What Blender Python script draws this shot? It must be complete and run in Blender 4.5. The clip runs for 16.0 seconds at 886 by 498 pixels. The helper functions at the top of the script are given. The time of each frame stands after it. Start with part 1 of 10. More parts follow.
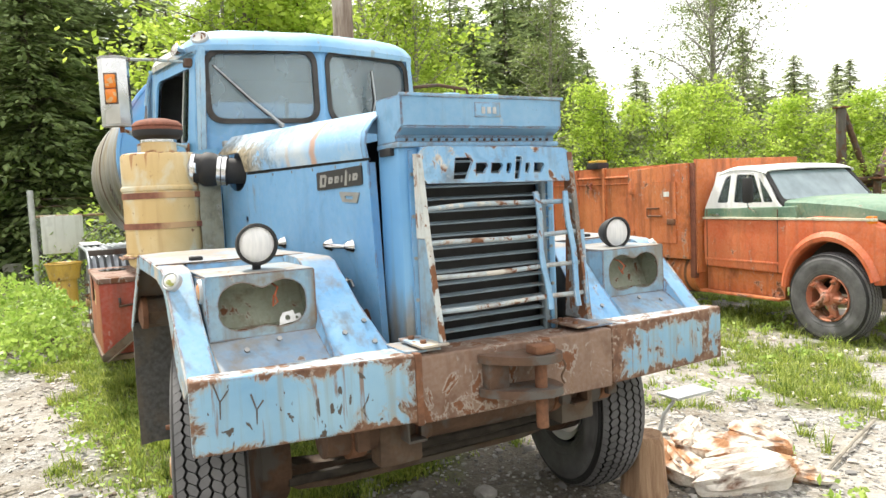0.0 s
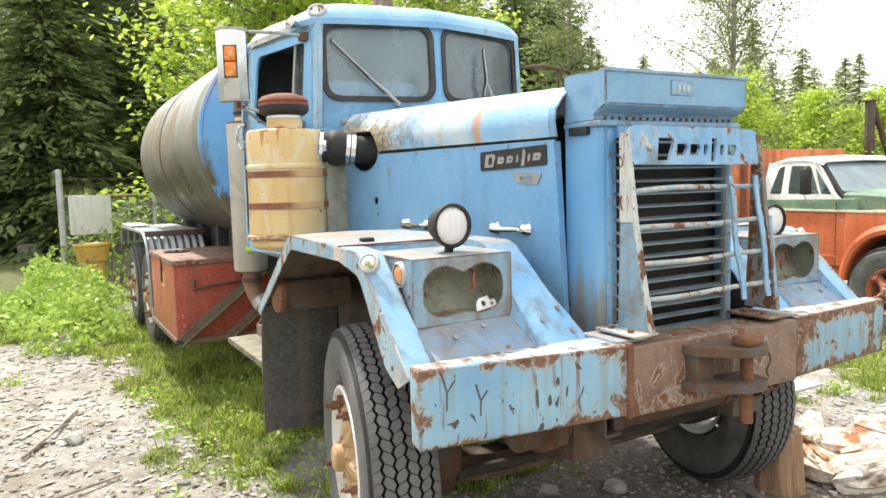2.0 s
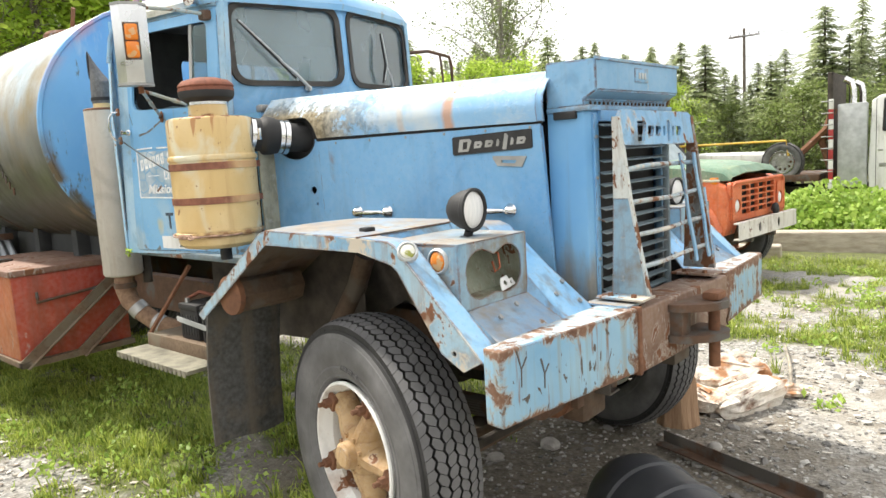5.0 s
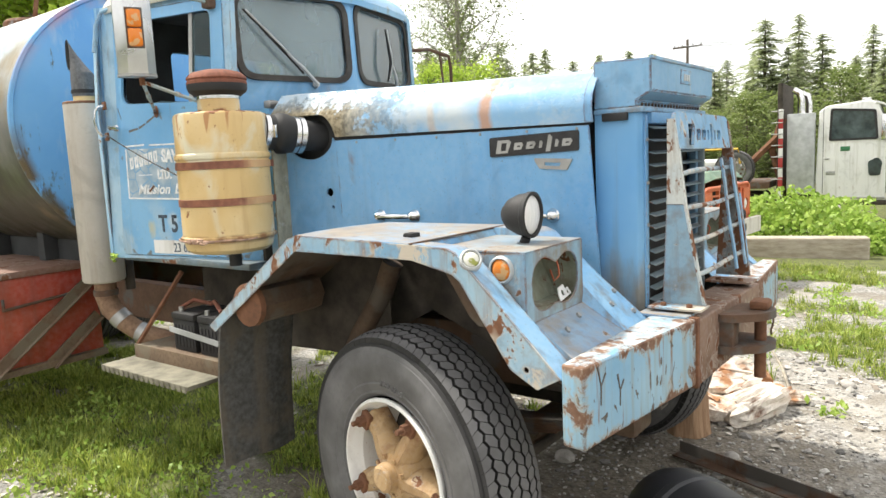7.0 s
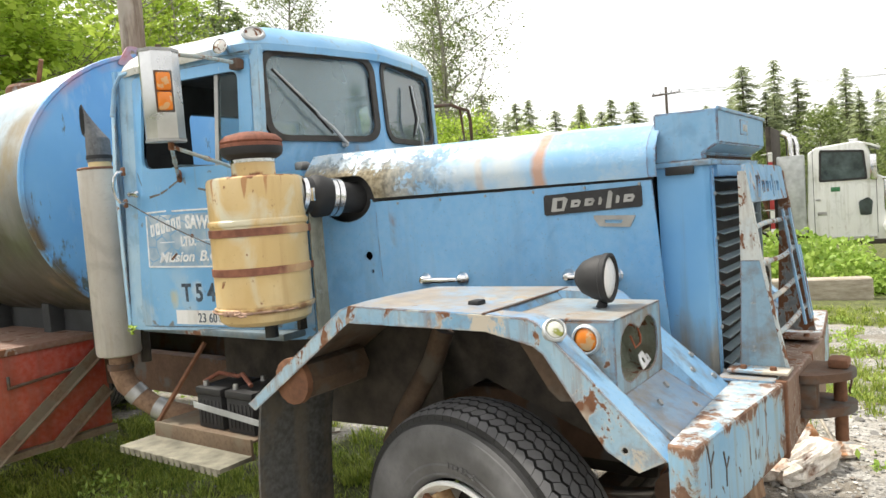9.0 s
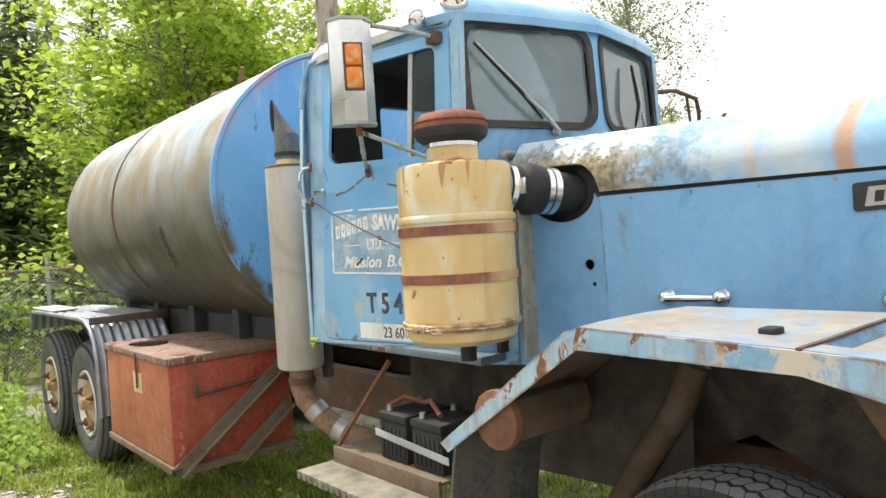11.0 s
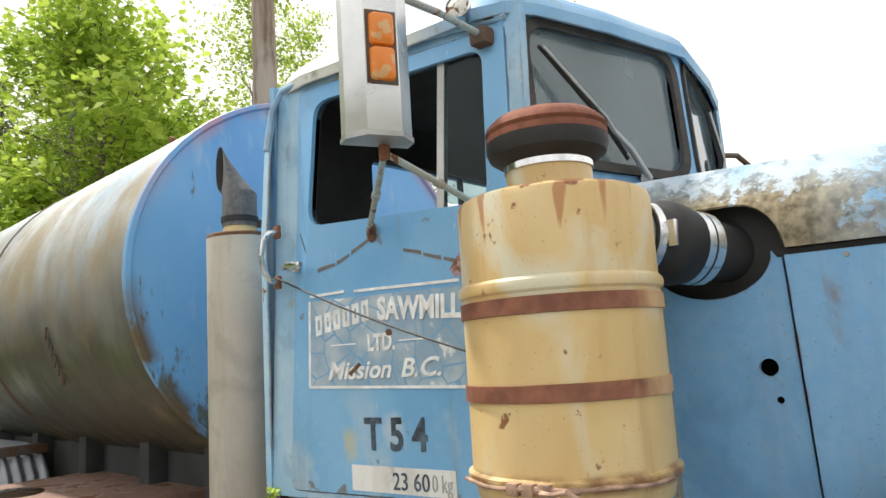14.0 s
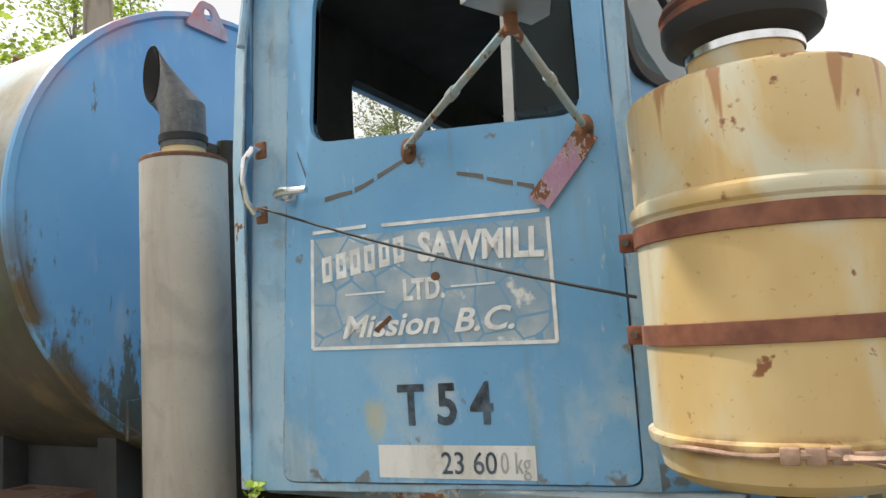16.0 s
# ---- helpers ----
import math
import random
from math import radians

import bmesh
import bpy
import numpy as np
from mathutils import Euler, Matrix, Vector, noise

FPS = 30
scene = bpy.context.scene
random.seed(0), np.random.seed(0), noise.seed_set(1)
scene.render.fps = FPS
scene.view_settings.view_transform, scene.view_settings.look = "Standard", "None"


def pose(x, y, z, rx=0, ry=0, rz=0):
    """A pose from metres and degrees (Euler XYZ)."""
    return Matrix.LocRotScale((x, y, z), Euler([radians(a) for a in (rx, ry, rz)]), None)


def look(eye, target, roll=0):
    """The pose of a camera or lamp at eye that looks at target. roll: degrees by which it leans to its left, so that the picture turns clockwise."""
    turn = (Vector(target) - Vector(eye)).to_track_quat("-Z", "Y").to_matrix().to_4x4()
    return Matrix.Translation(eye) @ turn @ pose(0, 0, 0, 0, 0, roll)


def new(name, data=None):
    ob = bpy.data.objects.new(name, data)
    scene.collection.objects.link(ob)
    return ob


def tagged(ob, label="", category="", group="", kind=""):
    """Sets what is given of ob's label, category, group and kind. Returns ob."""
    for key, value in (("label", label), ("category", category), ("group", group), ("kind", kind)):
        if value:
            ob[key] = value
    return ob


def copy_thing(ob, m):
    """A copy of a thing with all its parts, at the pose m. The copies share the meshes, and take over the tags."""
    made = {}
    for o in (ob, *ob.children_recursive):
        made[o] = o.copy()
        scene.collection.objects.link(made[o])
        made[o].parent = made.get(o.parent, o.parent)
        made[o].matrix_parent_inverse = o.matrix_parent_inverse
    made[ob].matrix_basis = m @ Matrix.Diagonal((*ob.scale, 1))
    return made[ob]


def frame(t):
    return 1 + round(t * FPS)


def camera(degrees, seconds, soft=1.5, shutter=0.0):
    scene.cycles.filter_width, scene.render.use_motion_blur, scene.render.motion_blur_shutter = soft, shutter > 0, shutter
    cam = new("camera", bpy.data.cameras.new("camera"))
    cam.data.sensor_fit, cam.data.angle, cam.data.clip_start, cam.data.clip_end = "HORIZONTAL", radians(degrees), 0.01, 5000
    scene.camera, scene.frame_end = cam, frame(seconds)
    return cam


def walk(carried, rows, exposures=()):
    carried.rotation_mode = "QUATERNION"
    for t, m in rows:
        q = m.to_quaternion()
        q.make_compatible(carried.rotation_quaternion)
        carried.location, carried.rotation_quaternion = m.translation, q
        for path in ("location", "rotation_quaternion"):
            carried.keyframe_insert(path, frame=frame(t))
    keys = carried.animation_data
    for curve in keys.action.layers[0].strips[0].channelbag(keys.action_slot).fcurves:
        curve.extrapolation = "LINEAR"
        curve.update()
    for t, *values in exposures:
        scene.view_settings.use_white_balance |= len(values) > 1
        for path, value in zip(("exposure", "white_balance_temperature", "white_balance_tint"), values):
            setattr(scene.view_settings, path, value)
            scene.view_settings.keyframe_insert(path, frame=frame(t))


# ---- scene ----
cam = camera(64.1, 16.0)
METRES, EYE, TURN = 5.0, 1.656, -29.3
ROWS = [
    (0.0, 0.0, 0.0, 0.0, -0.2, -4.35, 2.62),
    (0.5, -0.0354, -0.0058, 0.0029, -0.37, -6.14, 1.92),
    (1.0, -0.0712, 0.004, -0.0012, -0.45, -6.95, 1.13),
    (1.5, -0.111, 0.0223, 0.0007, -0.3, -5.76, 2.05),
    (2.0, -0.1474, 0.0285, -0.0, -0.71, -5.34, 1.63),
    (2.5, -0.1987, 0.0254, 0.001, -3.92, -5.28, 1.48),
    (3.0, -0.2316, 0.0354, 0.0008, -6.6, -5.94, 2.29),
    (3.5, -0.257, 0.052, 0.0028, -8.77, -5.84, 3.66),
    (4.0, -0.2866, 0.051, 0.006, -12.25, -5.78, 3.87),
    (4.5, -0.3078, 0.048, 0.0082, -17.17, -6.85, 3.82),
    (7.0, -0.3785, 0.1122, 0.0112, -24.03, -7.42, 2.68),
    (7.5, -0.4041, 0.1217, 0.0192, -28.83, -5.64, 3.21),
    (8.0, -0.4143, 0.129, 0.0227, -31.12, -4.7, 3.72),
    (8.5, -0.4168, 0.1404, 0.0223, -29.78, -4.08, 4.05),
    (9.0, -0.4125, 0.1645, 0.0223, -25.36, -3.47, 4.32),
    (9.5, -0.4072, 0.1893, 0.0227, -20.62, -2.47, 4.46),
    (10.0, -0.4078, 0.2197, 0.0189, -16.87, -3.6, 4.03),
    (12.5, -0.4039, 0.4044, -0.0002, -6.87, 6.07, 3.15),
    (13.0, -0.4165, 0.4403, -0.0007, -11.48, 8.13, 3.75),
    (13.5, -0.4247, 0.4673, -0.0021, -15.3, 7.83, 3.91),
    (14.0, -0.4316, 0.5064, -0.0022, -17.48, 8.43, 3.51),
    (14.5, -0.4477, 0.538, -0.0035, -20.26, 8.78, 3.16),
    (15.0, -0.4781, 0.5678, -0.0069, -25.23, 9.46, 2.99),
    (15.5, -0.4975, 0.5955, -0.0101, -30.24, 8.03, 3.64),
    (16.0, -0.5075, 0.6322, -0.0127, -32.46, 6.6, 3.54),
]
walk(cam, [(t, pose(-1.55, -2.363, EYE, 0, 0, TURN) @ pose(METRES * x, METRES * y, METRES * z, 90 + pitch, roll, yaw)) for t, x, y, z, yaw, pitch, roll in ROWS],
     exposures=[(0.0, 0.54), (4.0, 0.47), (8.0, 0.28), (9.5, 0.20), (12.5, 0.34), (13.2, 0.22), (14.0, 0.02), (15.0, -0.20), (16.0, -0.20)])

# ---- light ----
world = bpy.data.worlds.new("sky")
scene.world = world
world.use_nodes = True
wn = world.node_tree.nodes
wl = world.node_tree.links
SUN_AZ, SUN_EL = radians(-8), radians(58)      # azimuth from +y towards +x
sky = wn.new("ShaderNodeTexSky")
sky.sky_type = 'NISHITA'
sky.sun_disc = False
sky.sun_elevation = SUN_EL
sky.sun_rotation = SUN_AZ
sky.air_density, sky.dust_density, sky.ozone_density = 1.0, 3.5, 1.0
# thin bright cloud over the whole sky, a few blue gaps
tc = wn.new("ShaderNodeTexCoord")
cloud = wn.new("ShaderNodeTexNoise")
cloud.inputs["Scale"].default_value = 2.2
cloud.inputs["Detail"].default_value = 6
wl.new(tc.outputs["Generated"], cloud.inputs["Vector"])
ramp = wn.new("ShaderNodeValToRGB")
ramp.color_ramp.elements[0].position, ramp.color_ramp.elements[0].color = 0.30, (0.55, 0.55, 0.55, 1)
ramp.color_ramp.elements[1].position, ramp.color_ramp.elements[1].color = 0.50, (1, 1, 1, 1)
wl.new(cloud.outputs["Fac"], ramp.inputs["Fac"])
mixsky = wn.new("ShaderNodeMix")
mixsky.data_type = 'RGBA'
wl.new(ramp.outputs["Color"], mixsky.inputs["Factor"])
wl.new(sky.outputs["Color"], mixsky.inputs["A"])
mixsky.inputs["B"].default_value = (13.6, 13.4, 13.1, 1)
bg = wn["Background"]
bg.inputs["Strength"].default_value = 0.10
wl.new(mixsky.outputs["Result"], bg.inputs["Color"])
sun_data = bpy.data.lights.new("sun", 'SUN')
sun_data.energy, sun_data.angle, sun_data.color = 4.9, radians(3), (1.0, 0.94, 0.84)
sun = new("sun", sun_data)
sun_to = Vector((math.sin(SUN_AZ) * math.cos(SUN_EL), math.cos(SUN_AZ) * math.cos(SUN_EL), math.sin(SUN_EL)))
sun.matrix_world = look(sun_to * 60, (0, 0, 0))


# ---- material tools ----
class Nodes:
    """A small builder for node materials."""

    def __init__(self, name):
        self.mat = bpy.data.materials.new(name)
        self.mat.use_nodes = True
        self.t = self.mat.node_tree
        self.bsdf = self.t.nodes["Principled BSDF"]
        self.coord = self.t.nodes.new("ShaderNodeTexCoord")

    def link(self, a, b):
        self.t.links.new(a, b)

    def at(self, scale=(1, 1, 1)):
        m = self.t.nodes.new("ShaderNodeMapping")
        m.inputs["Scale"].default_value = scale
        self.link(self.coord.outputs["Object"], m.inputs["Vector"])
        return m.outputs["Vector"]

    def noise(self, scale, detail=5, stretch=(1, 1, 1), rough=0.55, warp=0.0):
        n = self.t.nodes.new("ShaderNodeTexNoise")
        n.inputs["Scale"].default_value, n.inputs["Detail"].default_value = scale, detail
        n.inputs["Roughness"].default_value, n.inputs["Distortion"].default_value = rough, warp
        self.link(self.at(stretch), n.inputs["Vector"])
        return n.outputs["Fac"]

    def voronoi(self, scale, feature='F1', out="Distance", stretch=(1, 1, 1)):
        n = self.t.nodes.new("ShaderNodeTexVoronoi")
        n.feature = feature
        n.inputs["Scale"].default_value = scale
        self.link(self.at(stretch), n.inputs["Vector"])
        return n.outputs[out]

    def ramp(self, fac, lo, hi, a=0.0, b=1.0):
        n = self.t.nodes.new("ShaderNodeMapRange")
        n.inputs["From Min"].default_value, n.inputs["From Max"].default_value = lo, hi
        n.inputs["To Min"].default_value, n.inputs["To Max"].default_value = a, b
        self.link(fac, n.inputs["Value"])
        return n.outputs["Result"]

    def math(self, op, a, b):
        n = self.t.nodes.new("ShaderNodeMath")
        n.operation = op
        for k, v in enumerate((a, b)):
            if isinstance(v, (int, float)):
                n.inputs[k].default_value = v
            else:
                self.link(v, n.inputs[k])
        return n.outputs[0]

    def mix(self, fac, a, b):
        n = self.t.nodes.new("ShaderNodeMix")
        n.data_type = 'RGBA'
        for key, v in (("Factor", fac), ("A", a), ("B", b)):
            if isinstance(v, tuple):
                n.inputs[key].default_value = (*v, 1) if len(v) == 3 else v
            elif isinstance(v, (int, float)):
                n.inputs[key].default_value = v
            else:
                self.link(v, n.inputs[key])
        return n.outputs["Result"]

    def random(self):
        return self.t.nodes.new("ShaderNodeObjectInfo").outputs["Random"]

    def island(self):
        return self.t.nodes.new("ShaderNodeNewGeometry").outputs["Random Per Island"]

    def height(self):
        n = self.t.nodes.new("ShaderNodeSeparateXYZ")
        self.link(self.coord.outputs["Object"], n.inputs[0])
        return n.outputs

    def edges(self, radius=0.006):
        """1 on the worn edges of a form, 0 on its flats."""
        b = self.t.nodes.new("ShaderNodeBevel")
        b.samples = 4
        b.inputs["Radius"].default_value = radius
        g = self.t.nodes.new("ShaderNodeNewGeometry")
        d = self.t.nodes.new("ShaderNodeVectorMath")
        d.operation = 'DOT_PRODUCT'
        self.link(b.outputs["Normal"], d.inputs[0])
        self.link(g.outputs["Normal"], d.inputs[1])
        return self.ramp(d.outputs["Value"], 0.985, 0.80)

    def bump(self, h, strength=0.3, dist=0.01):
        n = self.t.nodes.new("ShaderNodeBump")
        n.inputs["Strength"].default_value, n.inputs["Distance"].default_value = strength, dist
        self.link(h, n.inputs["Height"])
        self.link(n.outputs["Normal"], self.bsdf.inputs["Normal"])

    def set(self, **kw):
        names = {"color": "Base Color", "rough": "Roughness", "metal": "Metallic", "spec": "Specular IOR Level",
                 "coat": "Coat Weight", "trans": "Transmission Weight", "ior": "IOR", "alpha": "Alpha"}
        for k, v in kw.items():
            s = self.bsdf.inputs[names[k]]
            if isinstance(v, tuple):
                s.default_value = (*v, 1)
            elif isinstance(v, (int, float)):
                s.default_value = v
            else:
                self.link(v, s)
        return self.mat


RUST_A, RUST_B = (0.095, 0.042, 0.024), (0.25, 0.115, 0.058)


def worn_paint(name, base, faded, rust=0.64, dirt=0.6, dirt_color=(0.13, 0.11, 0.075), gloss=0.38, streak=0.5, scale=1.0, bare=None, dust=0.0, edge=None):
    """Old paint: faded in patches, dirt in runs, rust where it flaked. A lower rust value gives more rust."""
    n = Nodes(name)
    big = n.noise(1.7 * scale, 4)
    c = n.mix(n.ramp(big, 0.35, 0.68), base, faded)
    fine = n.noise(34 * scale, 3)
    c = n.mix(n.ramp(fine, 0.35, 0.75, 0.0, 0.10), c, (0.62, 0.66, 0.68))
    c = n.mix(n.ramp(n.noise(120, 3), 0.64, 0.72, 0.0, 0.45), c, dirt_color)
    runs = n.noise(9 * scale, 5, (1, 1, 0.09), 0.6)
    c = n.mix(n.math('MULTIPLY', n.ramp(runs, 0.52, 0.72), streak), c, dirt_color)
    grime = n.noise(3.1 * scale, 7, (1, 1, 1), 0.66)
    c = n.mix(n.ramp(grime, dirt, dirt + 0.14, 0.0, 0.75), c, dirt_color)
    chips = n.math('ADD', n.noise(6.0 * scale, 9, (1, 1, 0.75), 0.66, 0.4), n.math('MULTIPLY', n.math('SUBTRACT', n.noise(1.5 * scale, 3), 0.5), 0.32))
    rmask = n.ramp(chips, rust, rust + 0.02)
    weep = n.noise(14 * scale, 4, (1, 1, 0.06), 0.5)
    c = n.mix(n.math('MULTIPLY', n.ramp(weep, 0.58, 0.70), n.ramp(chips, rust - 0.16, rust - 0.02, 0.0, 0.7)), c, (0.20, 0.115, 0.065))
    halo = n.ramp(chips, rust - 0.03, rust)
    c = n.mix(n.math('MULTIPLY', halo, 0.45), c, (0.50, 0.50, 0.46))
    rub = n.noise(4.3 * scale, 4, (1, 1, 0.8), 0.5, 1.6)
    c = n.mix(n.ramp(rub, 0.56, 0.66, 0.0, 0.30), c, tuple(v * 0.62 for v in base))
    if edge:
        worn = n.math('MULTIPLY', n.edges(edge[0]), n.ramp(n.noise(11, 7, (1, 1, 1), 0.65), edge[1], edge[1] + 0.10))
        rmask = n.math('MAXIMUM', rmask, worn)
    rc = n.mix(n.noise(40, 4), RUST_A, RUST_B)
    if bare:
        rc = n.mix(n.ramp(n.noise(5, 3), 0.5, 0.55), rc, bare)
    c = n.mix(rmask, c, rc)
    if dust:
        nz = n.t.nodes.new("ShaderNodeSeparateXYZ")
        n.link(n.t.nodes.new("ShaderNodeNewGeometry").outputs["Normal"], nz.inputs[0])
        lie = n.math('MULTIPLY', n.ramp(nz.outputs[2], 0.75, 0.97), n.ramp(n.math('ADD', n.math('MULTIPLY', n.noise(4, 7, (1, 1, 1), 0.65), 0.7), n.math('MULTIPLY', n.noise(23, 6, (1, 1, 1), 0.7), 0.3)), 0.36, 0.56, 0.15 * dust, dust))
        c = n.mix(lie, c, n.mix(n.noise(16, 5), (0.17, 0.125, 0.085), (0.40, 0.345, 0.275)))
    n.set(color=c, rough=n.math('ADD', n.math('MULTIPLY', rmask, 0.4), n.ramp(grime, 0.3, 0.8, gloss, gloss + 0.3)))
    n.bump(n.math('ADD', n.math('MULTIPLY', rmask, -0.5), n.math('MULTIPLY', fine, 0.12)), 0.35, 0.003)
    return n.mat


def rusty(name, a=RUST_A, b=RUST_B, left=(0.30, 0.30, 0.30), amount=0.62):
    n = Nodes(name)
    c = n.mix(n.ramp(n.noise(7, 8, (1, 1, 1), 0.62), 0.3, 0.7), a, b)
    c = n.mix(n.ramp(n.noise(55, 3), 0.45, 0.75, 0, 0.5), c, (0.07, 0.035, 0.02))
    c = n.mix(n.ramp(n.noise(4, 6), amount, amount + 0.06), c, left)
    n.set(color=c, rough=0.85)
    n.bump(n.noise(70, 5), 0.4, 0.003)
    return n.mat


def plain(name, color, rough=0.5, metal=0.0, vary=0.12, scale=12.0, bump=0.0):
    n = Nodes(name)
    dark = tuple(v * (1 - 2.2 * vary) for v in color)
    light = tuple(min(1, v * (1 + vary)) for v in color)
    f = n.noise(scale, 6)
    c = n.mix(n.ramp(f, 0.3, 0.7), dark, light)
    c = n.mix(n.ramp(n.noise(scale * 6, 3), 0.5, 0.8, 0, 0.35), c, dark)
    n.set(color=c, rough=n.ramp(f, 0.3, 0.7, rough, min(1, rough + 0.15)), metal=metal)
    if bump:
        n.bump(n.noise(scale * 5, 4), bump, 0.004)
    return n.mat


BLUE, BLUE_FADED = (0.125, 0.335, 0.610), (0.205, 0.425, 0.655)
M_BLUE = worn_paint("blue_paint", BLUE, BLUE_FADED, 0.74, 0.66, streak=0.22, edge=(0.007, 0.50))
M_BLUE_WORN = worn_paint("flaking_blue_paint", (0.13, 0.325, 0.57), (0.25, 0.44, 0.61), 0.645, 0.545, (0.17, 0.145, 0.10), streak=0.7, scale=1.7, bare=(0.36, 0.31, 0.24), dust=0.95, edge=(0.012, 0.42))
M_LIP = worn_paint("fender_edge_paint", (0.17, 0.34, 0.50), (0.36, 0.50, 0.58), 0.535, 0.52, (0.25, 0.16, 0.10), streak=0.9, scale=1.6, bare=(0.50, 0.45, 0.37), edge=(0.014, 0.36))
n = Nodes("bumper_paint")
o = n.height()
c = n.mix(n.ramp(n.noise(2.6, 5), 0.35, 0.65), (0.15, 0.33, 0.51), (0.27, 0.45, 0.58))
run = n.noise(30, 6, (1, 1, 0.05), 0.6)
c = n.mix(n.ramp(run, 0.50, 0.68, 0, 0.5), c, (0.24, 0.25, 0.20))
c = n.mix(n.ramp(n.noise(34, 6, (1, 1, 0.10), 0.6, 0.5), 0.60, 0.68, 0, 0.85), c, (0.20, 0.12, 0.075))
c = n.mix(n.ramp(n.noise(15, 3, (1, 1, 0.45), 0.5, 2.2), 0.655, 0.675), c, (0.07, 0.06, 0.05))
zz = n.math('ADD', n.math('ADD', o[2], n.math('MULTIPLY', o[0], 0.019)), 0.0228)
mid = n.math('ABSOLUTE', n.math('SUBTRACT', zz, 0.990), 0)
reach = n.ramp(mid, 0.068, 0.120, 0.0, 0.20)
ends = n.math('MAXIMUM', n.ramp(n.math('ABSOLUTE', n.math('SUBTRACT', n.math('ABSOLUTE', o[0], 0), 0.45), 0), 0.20, 0.0, 0.0, 0.18), n.ramp(n.math('ABSOLUTE', o[0], 0), 1.14, 1.21, 0.0, 0.10))
chips = n.math('ADD', n.math('ADD', n.noise(8, 12, (1, 1, 0.6), 0.72, 0.5), n.ramp(o[0], 0.3, 0.5, 0.0, 0.085)), n.math('MAXIMUM', reach, ends))
rm = n.math('MAXIMUM', n.ramp(chips, 0.640, 0.668), n.math('MULTIPLY', n.edges(0.020), n.ramp(n.noise(7, 8, (1, 1, 1), 0.65), 0.36, 0.44)))
rc = n.mix(n.ramp(n.noise(22, 7), 0.3, 0.7), (0.095, 0.045, 0.028), (0.235, 0.135, 0.085))
rc = n.mix(n.ramp(n.noise(45, 5), 0.55, 0.68, 0, 0.8), rc, (0.42, 0.36, 0.30))
c = n.mix(n.math('MULTIPLY', n.ramp(chips, 0.590, 0.645), 0.65), c, (0.34, 0.30, 0.23))
c = n.mix(rm, c, rc)
# flaked pale patches on the upper side
nz = n.t.nodes.new("ShaderNodeSeparateXYZ")
n.link(n.t.nodes.new("ShaderNodeNewGeometry").outputs["Normal"], nz.inputs[0])
topside = n.math('MULTIPLY', n.ramp(nz.outputs[2], 0.8, 0.97), n.ramp(n.noise(14, 9, (1, 1, 1), 0.7), 0.44, 0.52, 0, 0.85))
c = n.mix(topside, c, n.mix(n.ramp(n.noise(30, 5), 0.4, 0.6), (0.54, 0.52, 0.48), (0.34, 0.48, 0.57)))
n.set(color=c, rough=n.ramp(rm, 0, 1, 0.42, 0.85))
n.bump(n.math('SUBTRACT', n.math('MULTIPLY', n.noise(50, 4), 0.25), n.math('MULTIPLY', rm, 0.5)), 0.5, 0.004)
M_BUMPER = n.mat
M_RUST = rusty("rust")
M_RUST_DARK = rusty("dark_rust", (0.07, 0.04, 0.025), (0.14, 0.08, 0.05), (0.10, 0.09, 0.08), 0.5)
M_RUST_RED = rusty("red_oxide_rust", (0.16, 0.055, 0.035), (0.27, 0.10, 0.06), (0.12, 0.06, 0.05), 0.62)
M_TAN = worn_paint("tan_paint", (0.60, 0.44, 0.20), (0.68, 0.55, 0.31), 0.72, 0.68, (0.34, 0.18, 0.07), 0.45, 0.35)
n = Nodes("air_cleaner_paint")
o = n.height()
c = n.mix(n.ramp(n.noise(3.0, 4, (1, 1, 0.7)), 0.36, 0.64), (0.58, 0.41, 0.18), (0.70, 0.55, 0.30))
c = n.mix(n.ramp(n.noise(4.5, 5, (1, 1, 0.6), 0.5, 0.8), 0.53, 0.64, 0, 0.75), c, (0.62, 0.62, 0.50))
c = n.mix(n.ramp(n.noise(16, 5, (1, 1, 0.07), 0.6), 0.55, 0.72, 0, 0.5), c, (0.42, 0.25, 0.10))
top = n.ramp(o[2], 1.80, 1.945)
drips = n.ramp(n.math('ADD', n.noise(24, 4, (1, 1, 0.05), 0.5), n.math('MULTIPLY', top, 0.14)), 0.695, 0.735, 0, 0.8)
drips = n.math('MULTIPLY', drips, n.ramp(o[2], 1.965, 1.955))
c = n.mix(drips, c, (0.36, 0.15, 0.05))
rim_rust = n.math('MULTIPLY', n.ramp(n.math('ADD', n.noise(20, 6), n.ramp(o[2], 1.925, 1.945, 0, 0.16)), 0.66, 0.70), n.ramp(o[2], 1.965, 1.955))
c = n.mix(rim_rust, c, (0.24, 0.10, 0.04))
c = n.mix(n.ramp(n.noise(26, 9, (1, 1, 1), 0.7), 0.66, 0.69, 0, 0.85), c, (0.26, 0.12, 0.05))
c = n.mix(n.ramp(n.noise(110, 3), 0.66, 0.73, 0.0, 0.5), c, (0.34, 0.20, 0.09))
hoop = n.math('MULTIPLY', n.ramp(n.math('ABSOLUTE', n.math('SUBTRACT', o[2], 1.408), 0), 0.022, 0.010), n.ramp(n.noise(12, 6), 0.42, 0.58))
c = n.mix(hoop, c, (0.25, 0.13, 0.055))
n.set(color=c, rough=0.42)
n.bump(n.noise(40, 4), 0.12, 0.002)
M_CLEANER = n.mat
